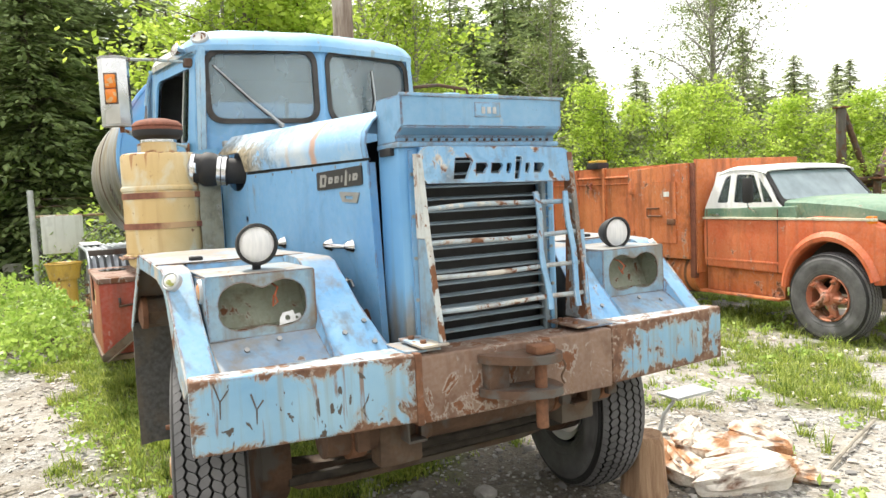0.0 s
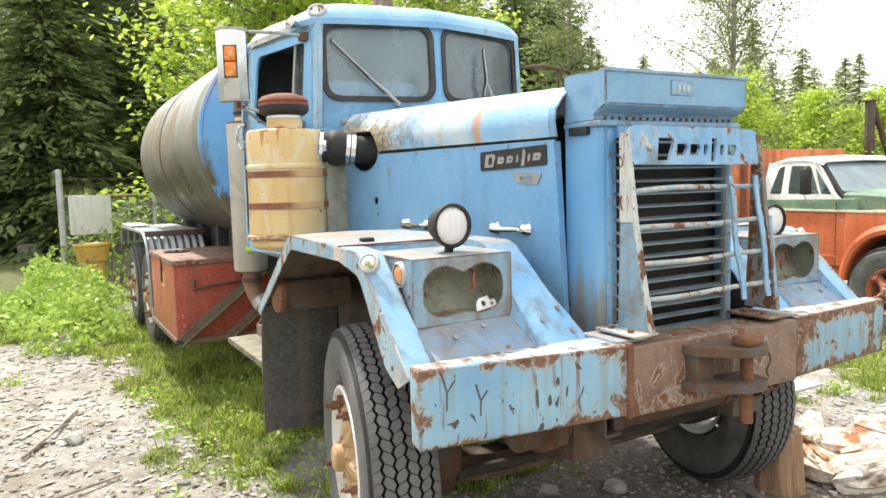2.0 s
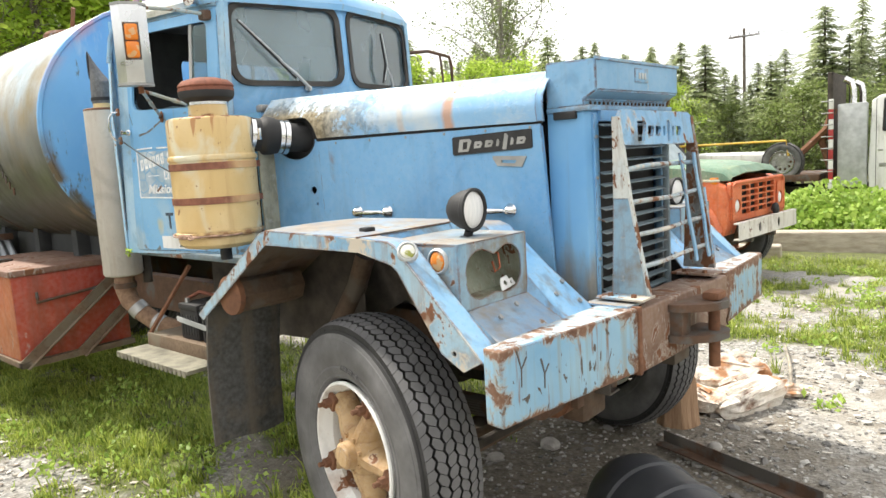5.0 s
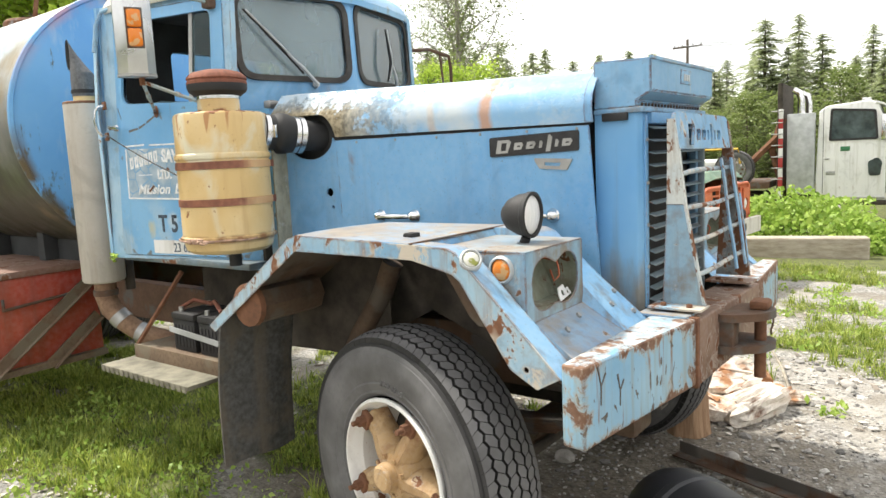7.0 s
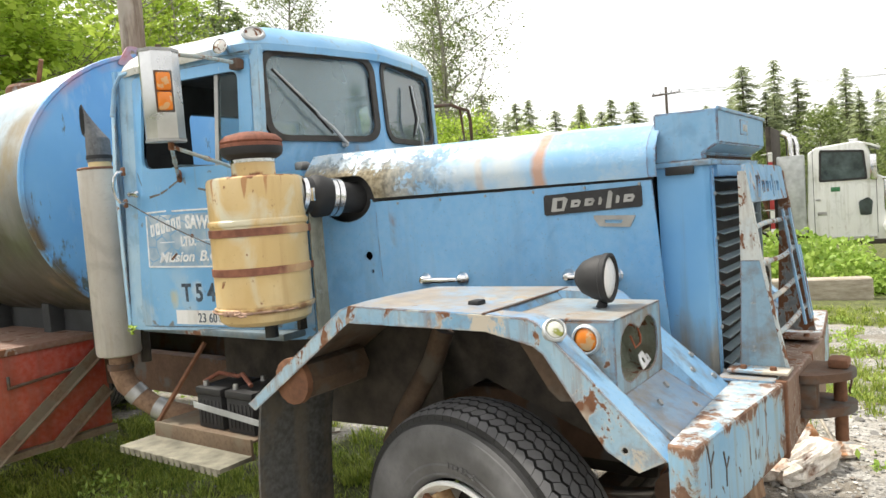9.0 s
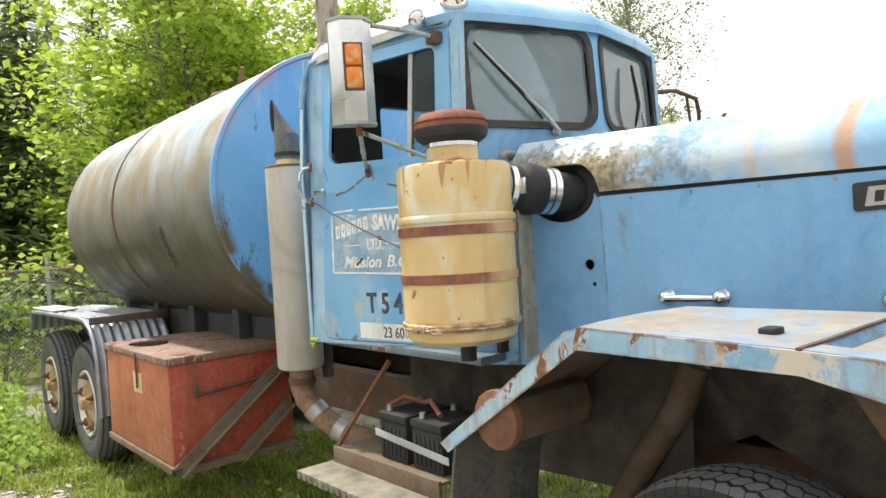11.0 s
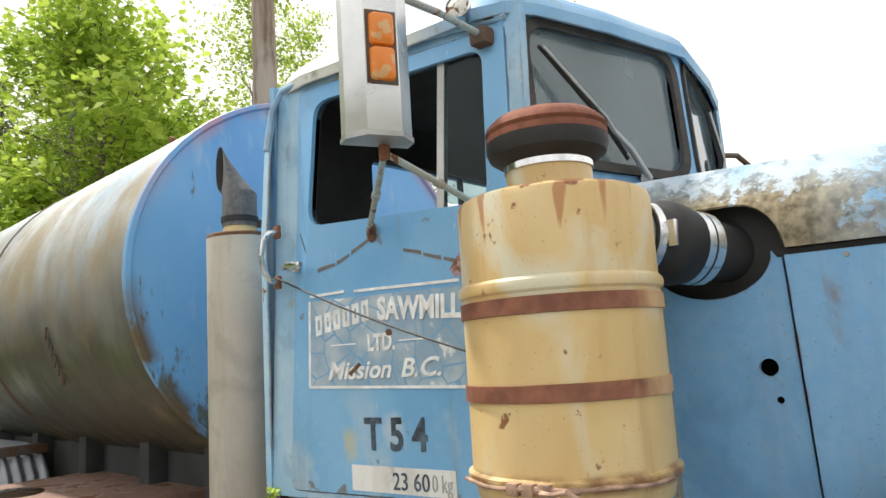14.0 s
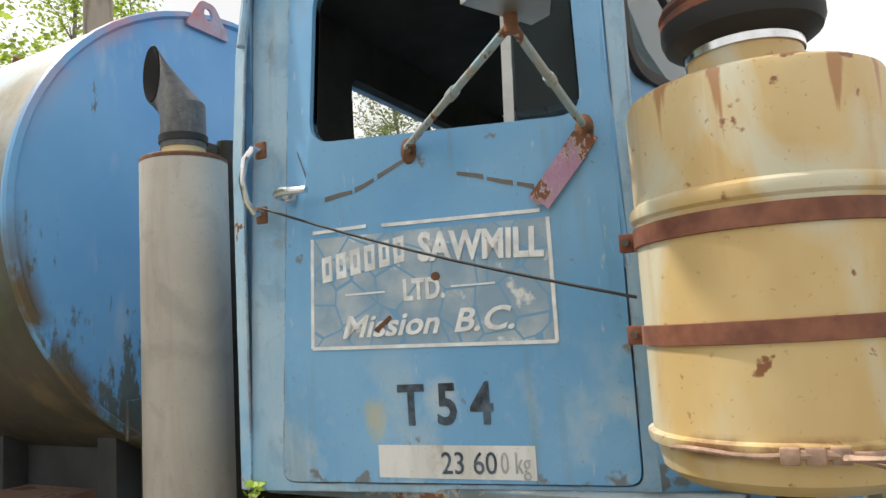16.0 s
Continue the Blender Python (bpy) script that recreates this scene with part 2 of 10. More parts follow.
M_RED = worn_paint("red_box_paint", (0.36, 0.042, 0.022), (0.40, 0.070, 0.030), 0.68, 0.62, (0.15, 0.06, 0.035), 0.42, 0.55, 0.9, edge=(0.010, 0.38))
M_ORANGE = worn_paint("orange_truck_paint", (0.58, 0.105, 0.026), (0.64, 0.19, 0.07), 0.66, 0.62, (0.24, 0.085, 0.045), 0.36, 0.45, edge=(0.012, 0.50))
M_ORANGE_BED = worn_paint("orange_bed_paint", (0.50, 0.125, 0.028), (0.56, 0.175, 0.045), 0.64, 0.57, (0.20, 0.065, 0.028), 0.6, 0.9, edge=(0.012, 0.42))
M_WHITE = worn_paint("white_paint", (0.72, 0.73, 0.73), (0.78, 0.78, 0.77), 0.74, 0.62, (0.36, 0.35, 0.28), 0.35, 0.55)
M_GREEN = worn_paint("green_paint", (0.075, 0.165, 0.105), (0.19, 0.28, 0.19), 0.68, 0.60, (0.36, 0.32, 0.17), 0.42, 0.35)
M_YELLOW = plain("yellow_paint", (0.62, 0.40, 0.05), 0.5)
M_CREAM = worn_paint("cream_moulding", (0.62, 0.56, 0.40), (0.70, 0.66, 0.54), 0.66, 0.58, (0.30, 0.18, 0.10), 0.5, 0.4, 2.0)
M_CHROME = plain("chrome", (0.75, 0.75, 0.76), 0.12, 1.0, 0.08, 20)
M_STEEL = plain("dull_steel", (0.42, 0.42, 0.41), 0.42, 0.85, 0.15, 8)
M_GALV = plain("galvanised_steel", (0.50, 0.52, 0.53), 0.5, 0.5, 0.14, 6)
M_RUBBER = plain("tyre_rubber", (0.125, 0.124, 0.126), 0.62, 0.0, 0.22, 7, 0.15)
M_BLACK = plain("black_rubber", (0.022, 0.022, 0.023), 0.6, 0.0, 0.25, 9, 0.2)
M_DARK = plain("dark_grime", (0.060, 0.050, 0.040), 0.9, 0.0, 0.3, 9, 0.4)
M_WOOD = plain("weathered_wood", (0.36, 0.32, 0.26), 0.85, 0.0, 0.25, 9, 0.4)


def pane_mat(name, film_amount, tint, ior=1.62):
    """A thin window pane: clear, with a reflection and a film; its colour holds dust and reflected sky."""
    n = Nodes(name)
    n.t.nodes.remove(n.bsdf)
    clear = n.t.nodes.new("ShaderNodeBsdfTransparent")
    clear.inputs["Color"].default_value = (*tint, 1)
    gloss = n.t.nodes.new("ShaderNodeBsdfGlossy")
    gloss.inputs["Roughness"].default_value = 0.015
    fres = n.t.nodes.new("ShaderNodeFresnel")
    fres.inputs["IOR"].default_value = ior
    film = n.t.nodes.new("ShaderNodeBsdfDiffuse")
    film.inputs["Color"].default_value = (0.34, 0.44, 0.48, 1)
    one, two = n.t.nodes.new("ShaderNodeMixShader"), n.t.nodes.new("ShaderNodeMixShader")
    n.link(n.ramp(n.noise(4, 5, (1, 1, 0.6)), 0.3, 0.75, film_amount * 0.75, film_amount * 1.3), one.inputs[0])
    n.link(clear.outputs[0], one.inputs[1])
    n.link(film.outputs[0], one.inputs[2])
    n.link(fres.outputs[0], two.inputs[0])
    n.link(one.outputs[0], two.inputs[1])
    n.link(gloss.outputs[0], two.inputs[2])
    n.link(two.outputs[0], n.t.nodes["Material Output"].inputs["Surface"])
    return n.mat


# pale film: dust, plus the sky's reflection put into its colour
M_GLASS = pane_mat("dust_and_sky_glass", 0.36, (0.66, 0.74, 0.76), 1.62)
# stronger film, standing in for a bright sky reflection
M_GLASS_PALE = pane_mat("pale_dust_and_sky_glass", 0.75, (0.5, 0.55, 0.55), 1.9)
M_GLASS_VENT = pane_mat("tinted_side_glass", 0.02, (0.60, 0.70, 0.70), 1.22)


# ---- mesh tools ----
def finish(bm, angle=32):
    bmesh.ops.recalc_face_normals(bm, faces=bm.faces)
    lim = radians(angle)
    for e in bm.edges:
        if len(e.link_faces) == 2:
            e.smooth = e.calc_face_angle(0) < lim
    for f in bm.faces:
        f.smooth = True


def mesh_of(name, bm, material, smooth=True):
    if smooth:
        finish(bm)
    me = bpy.data.meshes.new(name)
    bm.to_mesh(me)
    bm.free()
    for m in (material if isinstance(material, (list, tuple)) else [material]):
        me.materials.append(m)
    return me


def thing(name, at, label, category, group="", kind="", turn=0.0):
    """The Empty at a thing's base."""
    ob = new(name)
    ob.empty_display_size = 0.1
    ob.matrix_world = pose(*at, 0, 0, turn)
    return tagged(ob, label, category, group, kind)


def under(ob, parent):
    ob.parent = parent
    base = parent
    while base.parent:
        base = base.parent
    if not base.get("local"):
        ob.matrix_parent_inverse = parent.matrix_basis.inverted() if parent is base else Matrix()
    return ob


def part(name, bm, material, parent, label=""):
    """One mesh under a thing or under a part; its corners are given in the world, or from the base of a thing marked local."""
    ob = new(name, mesh_of(name, bm, material))
    under(ob, parent)
    return tagged(ob, label)


def whole(name, bm, material, label, category, group="", kind=""):
    ob = new(name, mesh_of(name, bm, material))
    return tagged(ob, label, category, group, kind)


def put(bm, src, m=None):
    """Adds the geometry of src to bm."""
    me = bpy.data.meshes.new("scratch")
    src.to_mesh(me)
    src.free()
    if m is not None:
        me.transform(m)
    bm.from_mesh(me)
    bpy.data.meshes.remove(me)
    return bm


def box(lo, hi, bevel=0.006, bm=None, m=None, seg=2):
    b = bmesh.new()
    lo, hi = Vector(lo), Vector(hi)
    bmesh.ops.create_cube(b, size=1, matrix=Matrix.Translation((lo + hi) / 2) @ Matrix.Diagonal((*(hi - lo), 1)))
    if bevel:
        bmesh.ops.bevel(b, geom=b.edges[:], offset=min(bevel, min(hi - lo) * 0.45), segments=seg, affect='EDGES', profile=0.6)
    if m is not None:
        b.transform(m)
    return b if bm is None else put(bm, b)


def rod(a, b, r, n=12, bm=None, r2=None, caps=True):
    g = bmesh.new()
    a, b = Vector(a), Vector(b)
    q = (b - a).to_track_quat('Z', 'Y').to_matrix().to_4x4()
    bmesh.ops.create_cone(g, cap_ends=caps, segments=n, radius1=r, radius2=r if r2 is None else r2, depth=(b - a).length,
                          matrix=Matrix.Translation((a + b) / 2) @ q)
    return g if bm is None else put(bm, g)


def tube(pts, r, n=10, bm=None, closed=False):
    """A round bar along a line of points; r may be a list."""
    g = bmesh.new()
    pts = [Vector(p) for p in pts]
    k = len(pts)
    rings = []
    side = None
    for i, p in enumerate(pts):
        if closed:
            d = (pts[(i + 1) % k] - pts[i - 1]).normalized()
        else:
            d = (pts[min(i + 1, k - 1)] - pts[max(i - 1, 0)]).normalized()
        if side is None:
            side = d.orthogonal().normalized()
        side = (side - d * side.dot(d)).normalized()
        up = d.cross(side)
        rr = r[i] if isinstance(r, (list, tuple)) else r
        rings.append([g.verts.new(p + (side * math.cos(2 * math.pi * j / n) + up * math.sin(2 * math.pi * j / n)) * rr) for j in range(n)])
    last = k if closed else k - 1
    for i in range(last):
        a, b = rings[i], rings[(i + 1) % k]
        for j in range(n):
            g.faces.new((a[j], a[(j + 1) % n], b[(j + 1) % n], b[j]))
    if not closed:
        g.faces.new(rings[0][::-1])
        g.faces.new(rings[-1])
    return g if bm is None else put(bm, g)


def lathe(profile, m=None, n=32, bm=None, closed=False):
    """A profile of (radius, height) turned round z, then moved by m."""
    g = bmesh.new()
    rings = []
    for r, z in profile:
        if r < 1e-5:
            rings.append([g.verts.new((0, 0, z))])
        else:
            rings.append([g.verts.new((r * math.cos(2 * math.pi * j / n), r * math.sin(2 * math.pi * j / n), z)) for j in range(n)])
    pairs = list(zip(rings, rings[1:]))
    if closed:
        pairs.append((rings[-1], rings[0]))
    for a, b in pairs:
        for j in range(n):
            k = (j + 1) % n
            if len(a) == 1 and len(b) == 1:
                continue
            if len(a) == 1:
                g.faces.new((a[0], b[k], b[j]))
            elif len(b) == 1:
                g.faces.new((a[j], a[k], b[0]))
            else:
                g.faces.new((a[j], a[k], b[k], b[j]))
    if m is not None:
        g.transform(m)
    return g if bm is None else put(bm, g)


def axis_to(at, d):
    """A pose whose z axis points along d."""
    return Matrix.Translation(at) @ Vector(d).to_track_quat('Z', 'Y').to_matrix().to_4x4()


def loft(rings, bm=None, closed=True, caps=False):
    """Faces between rows of points of the same count."""
    g = bmesh.new()
    rows = [[g.verts.new(p) for p in ring] for ring in rings]
    n = len(rows[0])
    for a, b in zip(rows, rows[1:]):
        for j in range(n if closed else n - 1):
            k = (j + 1) % n
            g.faces.new((a[j], a[k], b[k], b[j]))
    if caps:
        g.faces.new(rows[0][::-1])
        g.faces.new(rows[-1])
    return g if bm is None else put(bm, g)


def thicken(bm, t):
    """Gives a sheet the thickness t, to both sides."""
    bmesh.ops.recalc_face_normals(bm, faces=bm.faces)
    bm.normal_update()
    front, rim = bm.faces[:], [e for e in bm.edges if len(e.link_faces) == 1]
    twin = {}
    for v in bm.verts[:]:
        d = v.normal * t / 2
        twin[v] = v.co - d
        v.co = v.co + d
    twin = {v: bm.verts.new(co) for v, co in twin.items()}
    for f in front:
        bm.faces.new([twin[v] for v in reversed(f.verts)])
    for e in rim:
        a, b = e.verts
        bm.faces.new((a, b, twin[b], twin[a]))
    return bm


def sheet(outer, holes, where, t, cuts=0, bm=None):
    """A plate of thickness t with holes. outer and holes: loops of (u, v); where: (u, v, w) to a place."""
    g = bmesh.new()
    edges = []
    for loop in [outer, *holes]:
        vs = [g.verts.new((u, v, 0)) for u, v in loop]
        edges += [g.edges.new((vs[i], vs[(i + 1) % len(vs)])) for i in range(len(vs))]
    bmesh.ops.triangle_fill(g, edges=edges, use_beauty=True, use_dissolve=False, normal=(0, 0, 1))
    ret = bmesh.ops.extrude_face_region(g, geom=g.faces[:])
    for v in ret["geom"]:
        if isinstance(v, bmesh.types.BMVert):
            v.co.z += t
    for v in g.verts:
        v.co = Vector(where(*v.co))
    return g if bm is None else put(bm, g)


def round_rect(u0, v0, u1, v1, r, n=5):
    pts = []
    for cu, cv, a0 in ((u1 - r, v0 + r, -90), (u1 - r, v1 - r, 0), (u0 + r, v1 - r, 90), (u0 + r, v0 + r, 180)):
        for k in range(n + 1):
            a = radians(a0 + 90 * k / n)
            pts.append((cu + r * math.cos(a), cv + r * math.sin(a)))
    return pts


def circle(u, v, r, n=20):
    return [(u + r * math.cos(2 * math.pi * k / n), v + r * math.sin(2 * math.pi * k / n)) for k in range(n)]


def rounded_loop(pts, r, n=4):
    """A polygon of (u, v) with its corners rounded."""
    out = []
    k = len(pts)
    for i in range(k):
        p, a, b = Vector(pts[i]), Vector(pts[i - 1]), Vector(pts[(i + 1) % k])
        da, db = (a - p), (b - p)
        q = min(r, da.length * 0.45, db.length * 0.45)
        s, e = p + da.normalized() * q, p + db.normalized() * q
        for j in range(n + 1):
            t = j / n
            out.append(tuple((1 - t) ** 2 * s + 2 * t * (1 - t) * p + t * t * e))
    return out


def lettering(text, height, m, material, parent, name="lettering", depth=0.0015, width=None, bold=0.0):
    """Words as a mesh of their own; m: the pose of their lower middle, x along the line, z out of the surface."""
    cu = bpy.data.curves.new(name, 'FONT')
    cu.body, cu.size, cu.align_x, cu.extrude, cu.resolution_u = text, height / 0.7, 'CENTER', depth, 3
    cu.offset = bold * height
    ob = bpy.data.objects.new("scratch", cu)
    me = bpy.data.meshes.new_from_object(ob)
    bpy.data.objects.remove(ob)
    bpy.data.curves.remove(cu)
    if width:
        xs = [v.co.x for v in me.vertices]
        me.transform(Matrix.Diagonal((width / (max(xs) - min(xs)), 1, 1, 1)))
    me.transform(m)
    ex = m.to_3x3().col[0].normalized()
    bm = bmesh.new()
    bm.from_mesh(me)
    bpy.data.meshes.remove(me)
    seen, groups = set(), []
    for v in bm.verts:
        if v in seen:
            continue
        stack_, piece = [v], set()
        while stack_:
            w = stack_.pop()
            if w in piece:
                continue
            piece.add(w)
            stack_ += [e.other_vert(w) for e in w.link_edges]
        seen |= piece
        along = [ex.dot(w.co) for w in piece]
        groups.append([min(along), max(along), piece])
    groups.sort(key=lambda q: q[0])
    letters = []
    for lo, hi, piece in groups:
        if letters and lo < letters[-1][1] - 0.35 * min(hi - lo, letters[-1][1] - letters[-1][0]):
            letters[-1][1] = max(hi, letters[-1][1])
            letters[-1][2] |= piece
        else:
            letters.append([lo, hi, set(piece)])
    for lo, hi, piece in letters:
        one = bm.copy()
        keep = {v.index for v in piece}
        one.verts.ensure_lookup_table()
        bmesh.ops.delete(one, geom=[v for v in one.verts if v.index not in keep], context='VERTS')
        part_mesh = bpy.data.meshes.new(name)
        one.to_mesh(part_mesh)
        one.free()
        part_mesh.materials.append(material)
        out = new(name, part_mesh)
        under(out, parent)
    bm.free()
    return out


# ---- ground ----
def fbm(x, y, s, k=0.0):
    return noise.noise((x * s + k, y * s - k, 3.7 + k)) + 0.5 * noise.noise((x * s * 2.3, y * s * 2.3, 9.1 + k))


def ground_z(x, y):
    slope = -0.050 * min(max(0.0, x - 1.8), 5.0) - 0.022 * min(max(0.0, x - 6.8), 12.0)
    back = -0.012 * min(max(0.0, y - 3.0), 6.0)
    rise = 0.035 * max(0.0, 1 - math.hypot(x + 1.0, y - 0.67) / 0.9)
    near = max(0.0, 1 - math.hypot(x - 2, y - 3) / 60)
    return 0.02 + slope + back + rise + near * 0.035 * fbm(x, y, 0.45) + 0.012 * noise.noise((x * 2.1, y * 2.1, 0))


def span(v, lo, hi, soft):
    """1 between lo and hi, falling to 0 over soft."""
    return max(0.0, min(1.0, (v - lo) / soft + 1, (hi - v) / soft + 1))


def grassy(x, y):
    g = 0.42 * fbm(x, y, 0.4) + 0.75 * fbm(x, y, 1.25, 5) + 0.2 * noise.noise((x * 4, y * 4, 1)) - 0.12
    g += 0.46 * span(x, -1.15 - 0.03 * max(0.0, y - 2.6), -0.75, 0.75) * span(y, 2.7, 9, 0.9)
    g += 0.9 * span(x, -30, -2.3, 0.8) * span(y, 8.2, 60, 1.5)
    g -= 0.20 * span(x, -9, -1.75 - 0.03 * max(0.0, y - 2.6), 0.5) * span(y, -8, 7.2, 0.8)
    g += 0.24 * span(x, 2.4, 9.5, 0.6) * span(y, -4, 9, 1)
    g -= 0.75 * span(x, -3.5, 2.2, 0.5) * span(y, -6, 0.9, 0.4)
    g += 0.42 * span(x, -1.15, 0.9, 0.3) * span(y, 1.3, 8, 0.5)
    g += 0.08 * span(x, 4.6, 9, 0.9) * span(y, 1.5, 9, 0.8)
    g += 0.75 * span(x, 9.3, 40, 1.2)
    g += 0.8 * span(y, 12, 80, 2)
    return max(0.0, min(1.0, g * 1.6 + 0.25))


def steps(lo, hi, d, far):
    v = [lo + d * k for k in range(int((hi - lo) / d) + 1)]
    s, a, b = d, v[0], v[-1]
    out_a, out_b = [], []
    while b - hi < far:
        s *= 1.35
        a -= s
        b += s
        out_a.append(a)
        out_b.append(b)
    return out_a[::-1] + v + out_b


def build_ground():
    xs, ys = steps(-6, 11, 0.11, 900), steps(-4, 10, 0.11, 900)
    verts = [(x, y, ground_z(x, y)) for y in ys for x in xs]
    n = len(xs)
    faces = [(j * n + i, j * n + i + 1, (j + 1) * n + i + 1, (j + 1) * n + i) for j in range(len(ys) - 1) for i in range(n - 1)]
    me = bpy.data.meshes.new("ground")
    me.from_pydata(verts, [], faces)
    cover = me.attributes.new("grass_cover", 'FLOAT', 'POINT')
    cover.data.foreach_set("value", [grassy(x, y) for x, y, z in verts])
    me.polygons.foreach_set("use_smooth", [True] * len(faces))
    n = Nodes("ground")
    at = n.t.nodes.new("ShaderNodeAttribute")
    at.attribute_name = "grass_cover"
    gravel = n.voronoi(48, 'F1', "Color")
    sep = n.t.nodes.new("ShaderNodeSeparateColor")
    n.link(gravel, sep.inputs[0])
    stone = n.mix(sep.outputs[0], (0.13, 0.128, 0.12), (0.41, 0.40, 0.375))
    soil = n.mix(n.ramp(n.noise(5, 7), 0.35, 0.7), (0.17, 0.145, 0.11), (0.36, 0.335, 0.29))
    c = n.mix(n.ramp(n.noise(1.1, 5), 0.36, 0.58), soil, stone)
    c = n.mix(n.ramp(n.noise(0.6, 4), 0.48, 0.64, 0, 0.55), c, (0.42, 0.405, 0.37))
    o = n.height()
    # dark soil patch below the truck's front, its shade put into the colour
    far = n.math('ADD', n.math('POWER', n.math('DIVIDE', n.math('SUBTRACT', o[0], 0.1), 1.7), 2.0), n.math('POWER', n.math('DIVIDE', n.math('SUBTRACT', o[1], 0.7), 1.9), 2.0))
    dark_soil_shade = n.ramp(n.math('ADD', far, n.math('MULTIPLY', n.math('SUBTRACT', n.noise(3.2, 7, (1, 1, 1), 0.65), 0.5), 1.6)), 1.05, 0.55, 0.0, 0.8)
    c = n.mix(dark_soil_shade, c, n.mix(n.ramp(n.noise(26, 6), 0.35, 0.65), (0.075, 0.062, 0.045), (0.19, 0.165, 0.13)))
    c = n.mix(n.ramp(n.noise(2.3, 8, (1, 1, 1), 0.7), 0.50, 0.60, 0, 0.65), c, (0.165, 0.14, 0.105))
    c = n.mix(n.ramp(n.noise(60, 4), 0.62, 0.72, 0, 0.8), c, (0.52, 0.49, 0.43))
    turf = n.mix(n.ramp(n.noise(9, 6), 0.3, 0.7), (0.055, 0.062, 0.024), (0.15, 0.17, 0.05))
    cover = n.math('ADD', at.outputs["Fac"], n.math('MULTIPLY', n.math('SUBTRACT', n.noise(7, 6), 0.5), 0.9))
    c = n.mix(n.ramp(cover, 0.35, 0.75), c, turf)
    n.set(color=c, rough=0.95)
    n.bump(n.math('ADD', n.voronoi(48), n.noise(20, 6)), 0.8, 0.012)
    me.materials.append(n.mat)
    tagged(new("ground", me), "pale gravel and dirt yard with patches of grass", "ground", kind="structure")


build_ground()


# ---- greenery ----
def leaf_mat(name, a, b, trans=0.45, scale=0.6):
    n = Nodes(name)
    f = n.math('ADD', n.math('MULTIPLY', n.island(), 0.6), n.math('MULTIPLY', n.noise(scale, 3), 0.5))
    c = n.mix(n.ramp(f, 0.2, 0.85), a, b)
    n.set(color=c, rough=0.5)
    tr = n.t.nodes.new("ShaderNodeBsdfTranslucent")
    n.link(c, tr.inputs["Color"])
    mx = n.t.nodes.new("ShaderNodeMixShader")
    mx.inputs[0].default_value = trans
    n.link(n.bsdf.outputs[0], mx.inputs[1])
    n.link(tr.outputs[0], mx.inputs[2])
    n.link(mx.outputs[0], n.t.nodes["Material Output"].inputs["Surface"])
    return n.mat


M_LEAF = leaf_mat("spring_leaves", (0.19, 0.31, 0.03), (0.62, 0.76, 0.14), 0.52)
M_LEAF_DULL = leaf_mat("olive_leaves", (0.12, 0.18, 0.045), (0.30, 0.36, 0.12), 0.45)
M_BLOSSOM = leaf_mat("blossom", (0.45, 0.52, 0.30), (0.80, 0.82, 0.70), 0.4)
M_NEEDLE = leaf_mat("conifer_needles", (0.15, 0.205, 0.09), (0.38, 0.47, 0.20), 0.5)
# far needles paled: the haze of distance is put into their colour
M_NEEDLE_HAZED = leaf_mat("hazed_conifer_needles", (0.27, 0.32, 0.185), (0.50, 0.55, 0.31), 0.6)
M_GRASS = leaf_mat("grass", (0.09, 0.17, 0.018), (0.46, 0.52, 0.11), 0.45, 2.2)
M_WEED = leaf_mat("weeds", (0.22, 0.36, 0.05), (0.48, 0.62, 0.15), 0.45)
M_BARK = plain("bark", (0.17, 0.14, 0.115), 0.9, 0, 0.3, 14, 0.6)
M_BARK_PALE = plain("pale_bark", (0.34, 0.32, 0.28), 0.85, 0, 0.3, 14, 0.4)


def quads(name, rows, material):
    """A mesh of many separate flat leaves; rows: arrays (n, 4, 3)."""
    v = np.concatenate(rows) if isinstance(rows, list) else rows
    k = len(v)
    me = bpy.data.meshes.new(name)
    me.vertices.add(4 * k)
    me.vertices.foreach_set("co", v.reshape(-1).astype(np.float32))
    me.loops.add(4 * k)
    me.loops.foreach_set("vertex_index", np.arange(4 * k, dtype=np.int32))
    me.polygons.add(k)
    me.polygons.foreach_set("loop_start", np.arange(0, 4 * k, 4, dtype=np.int32))
    me.update(calc_edges=True)
    me.materials.append(material)
    return me


def unit(v):
    return v / np.maximum(np.linalg.norm(v, axis=-1, keepdims=True), 1e-9)


def leaves(centres, size, rng, aspect=0.62, droop=0.0, flat=0.0):
    """Leaf quads, pointed at both ends, at the given places; flat turns their faces up to the light."""
    k = len(centres)
    d = rng.normal(size=(k, 3))
    d[:, 2] = d[:, 2] * (1 - flat) - droop
    d = unit(d)
    s = unit(np.cross(d, rng.normal(size=(k, 3)) * (1 - flat) + np.array([0, 0, 1.6]) * flat))
    up = np.cross(s, d)
    L = size * rng.uniform(0.6, 1.35, size=(k, 1))
    tip, base = centres + d * L * 0.5, centres - d * L * 0.5
    l = centres + s * L * 0.5 * aspect + up * L * 0.08
    r = centres - s * L * 0.5 * aspect + up * L * 0.08
    return np.stack([base, r, tip, l], axis=1)


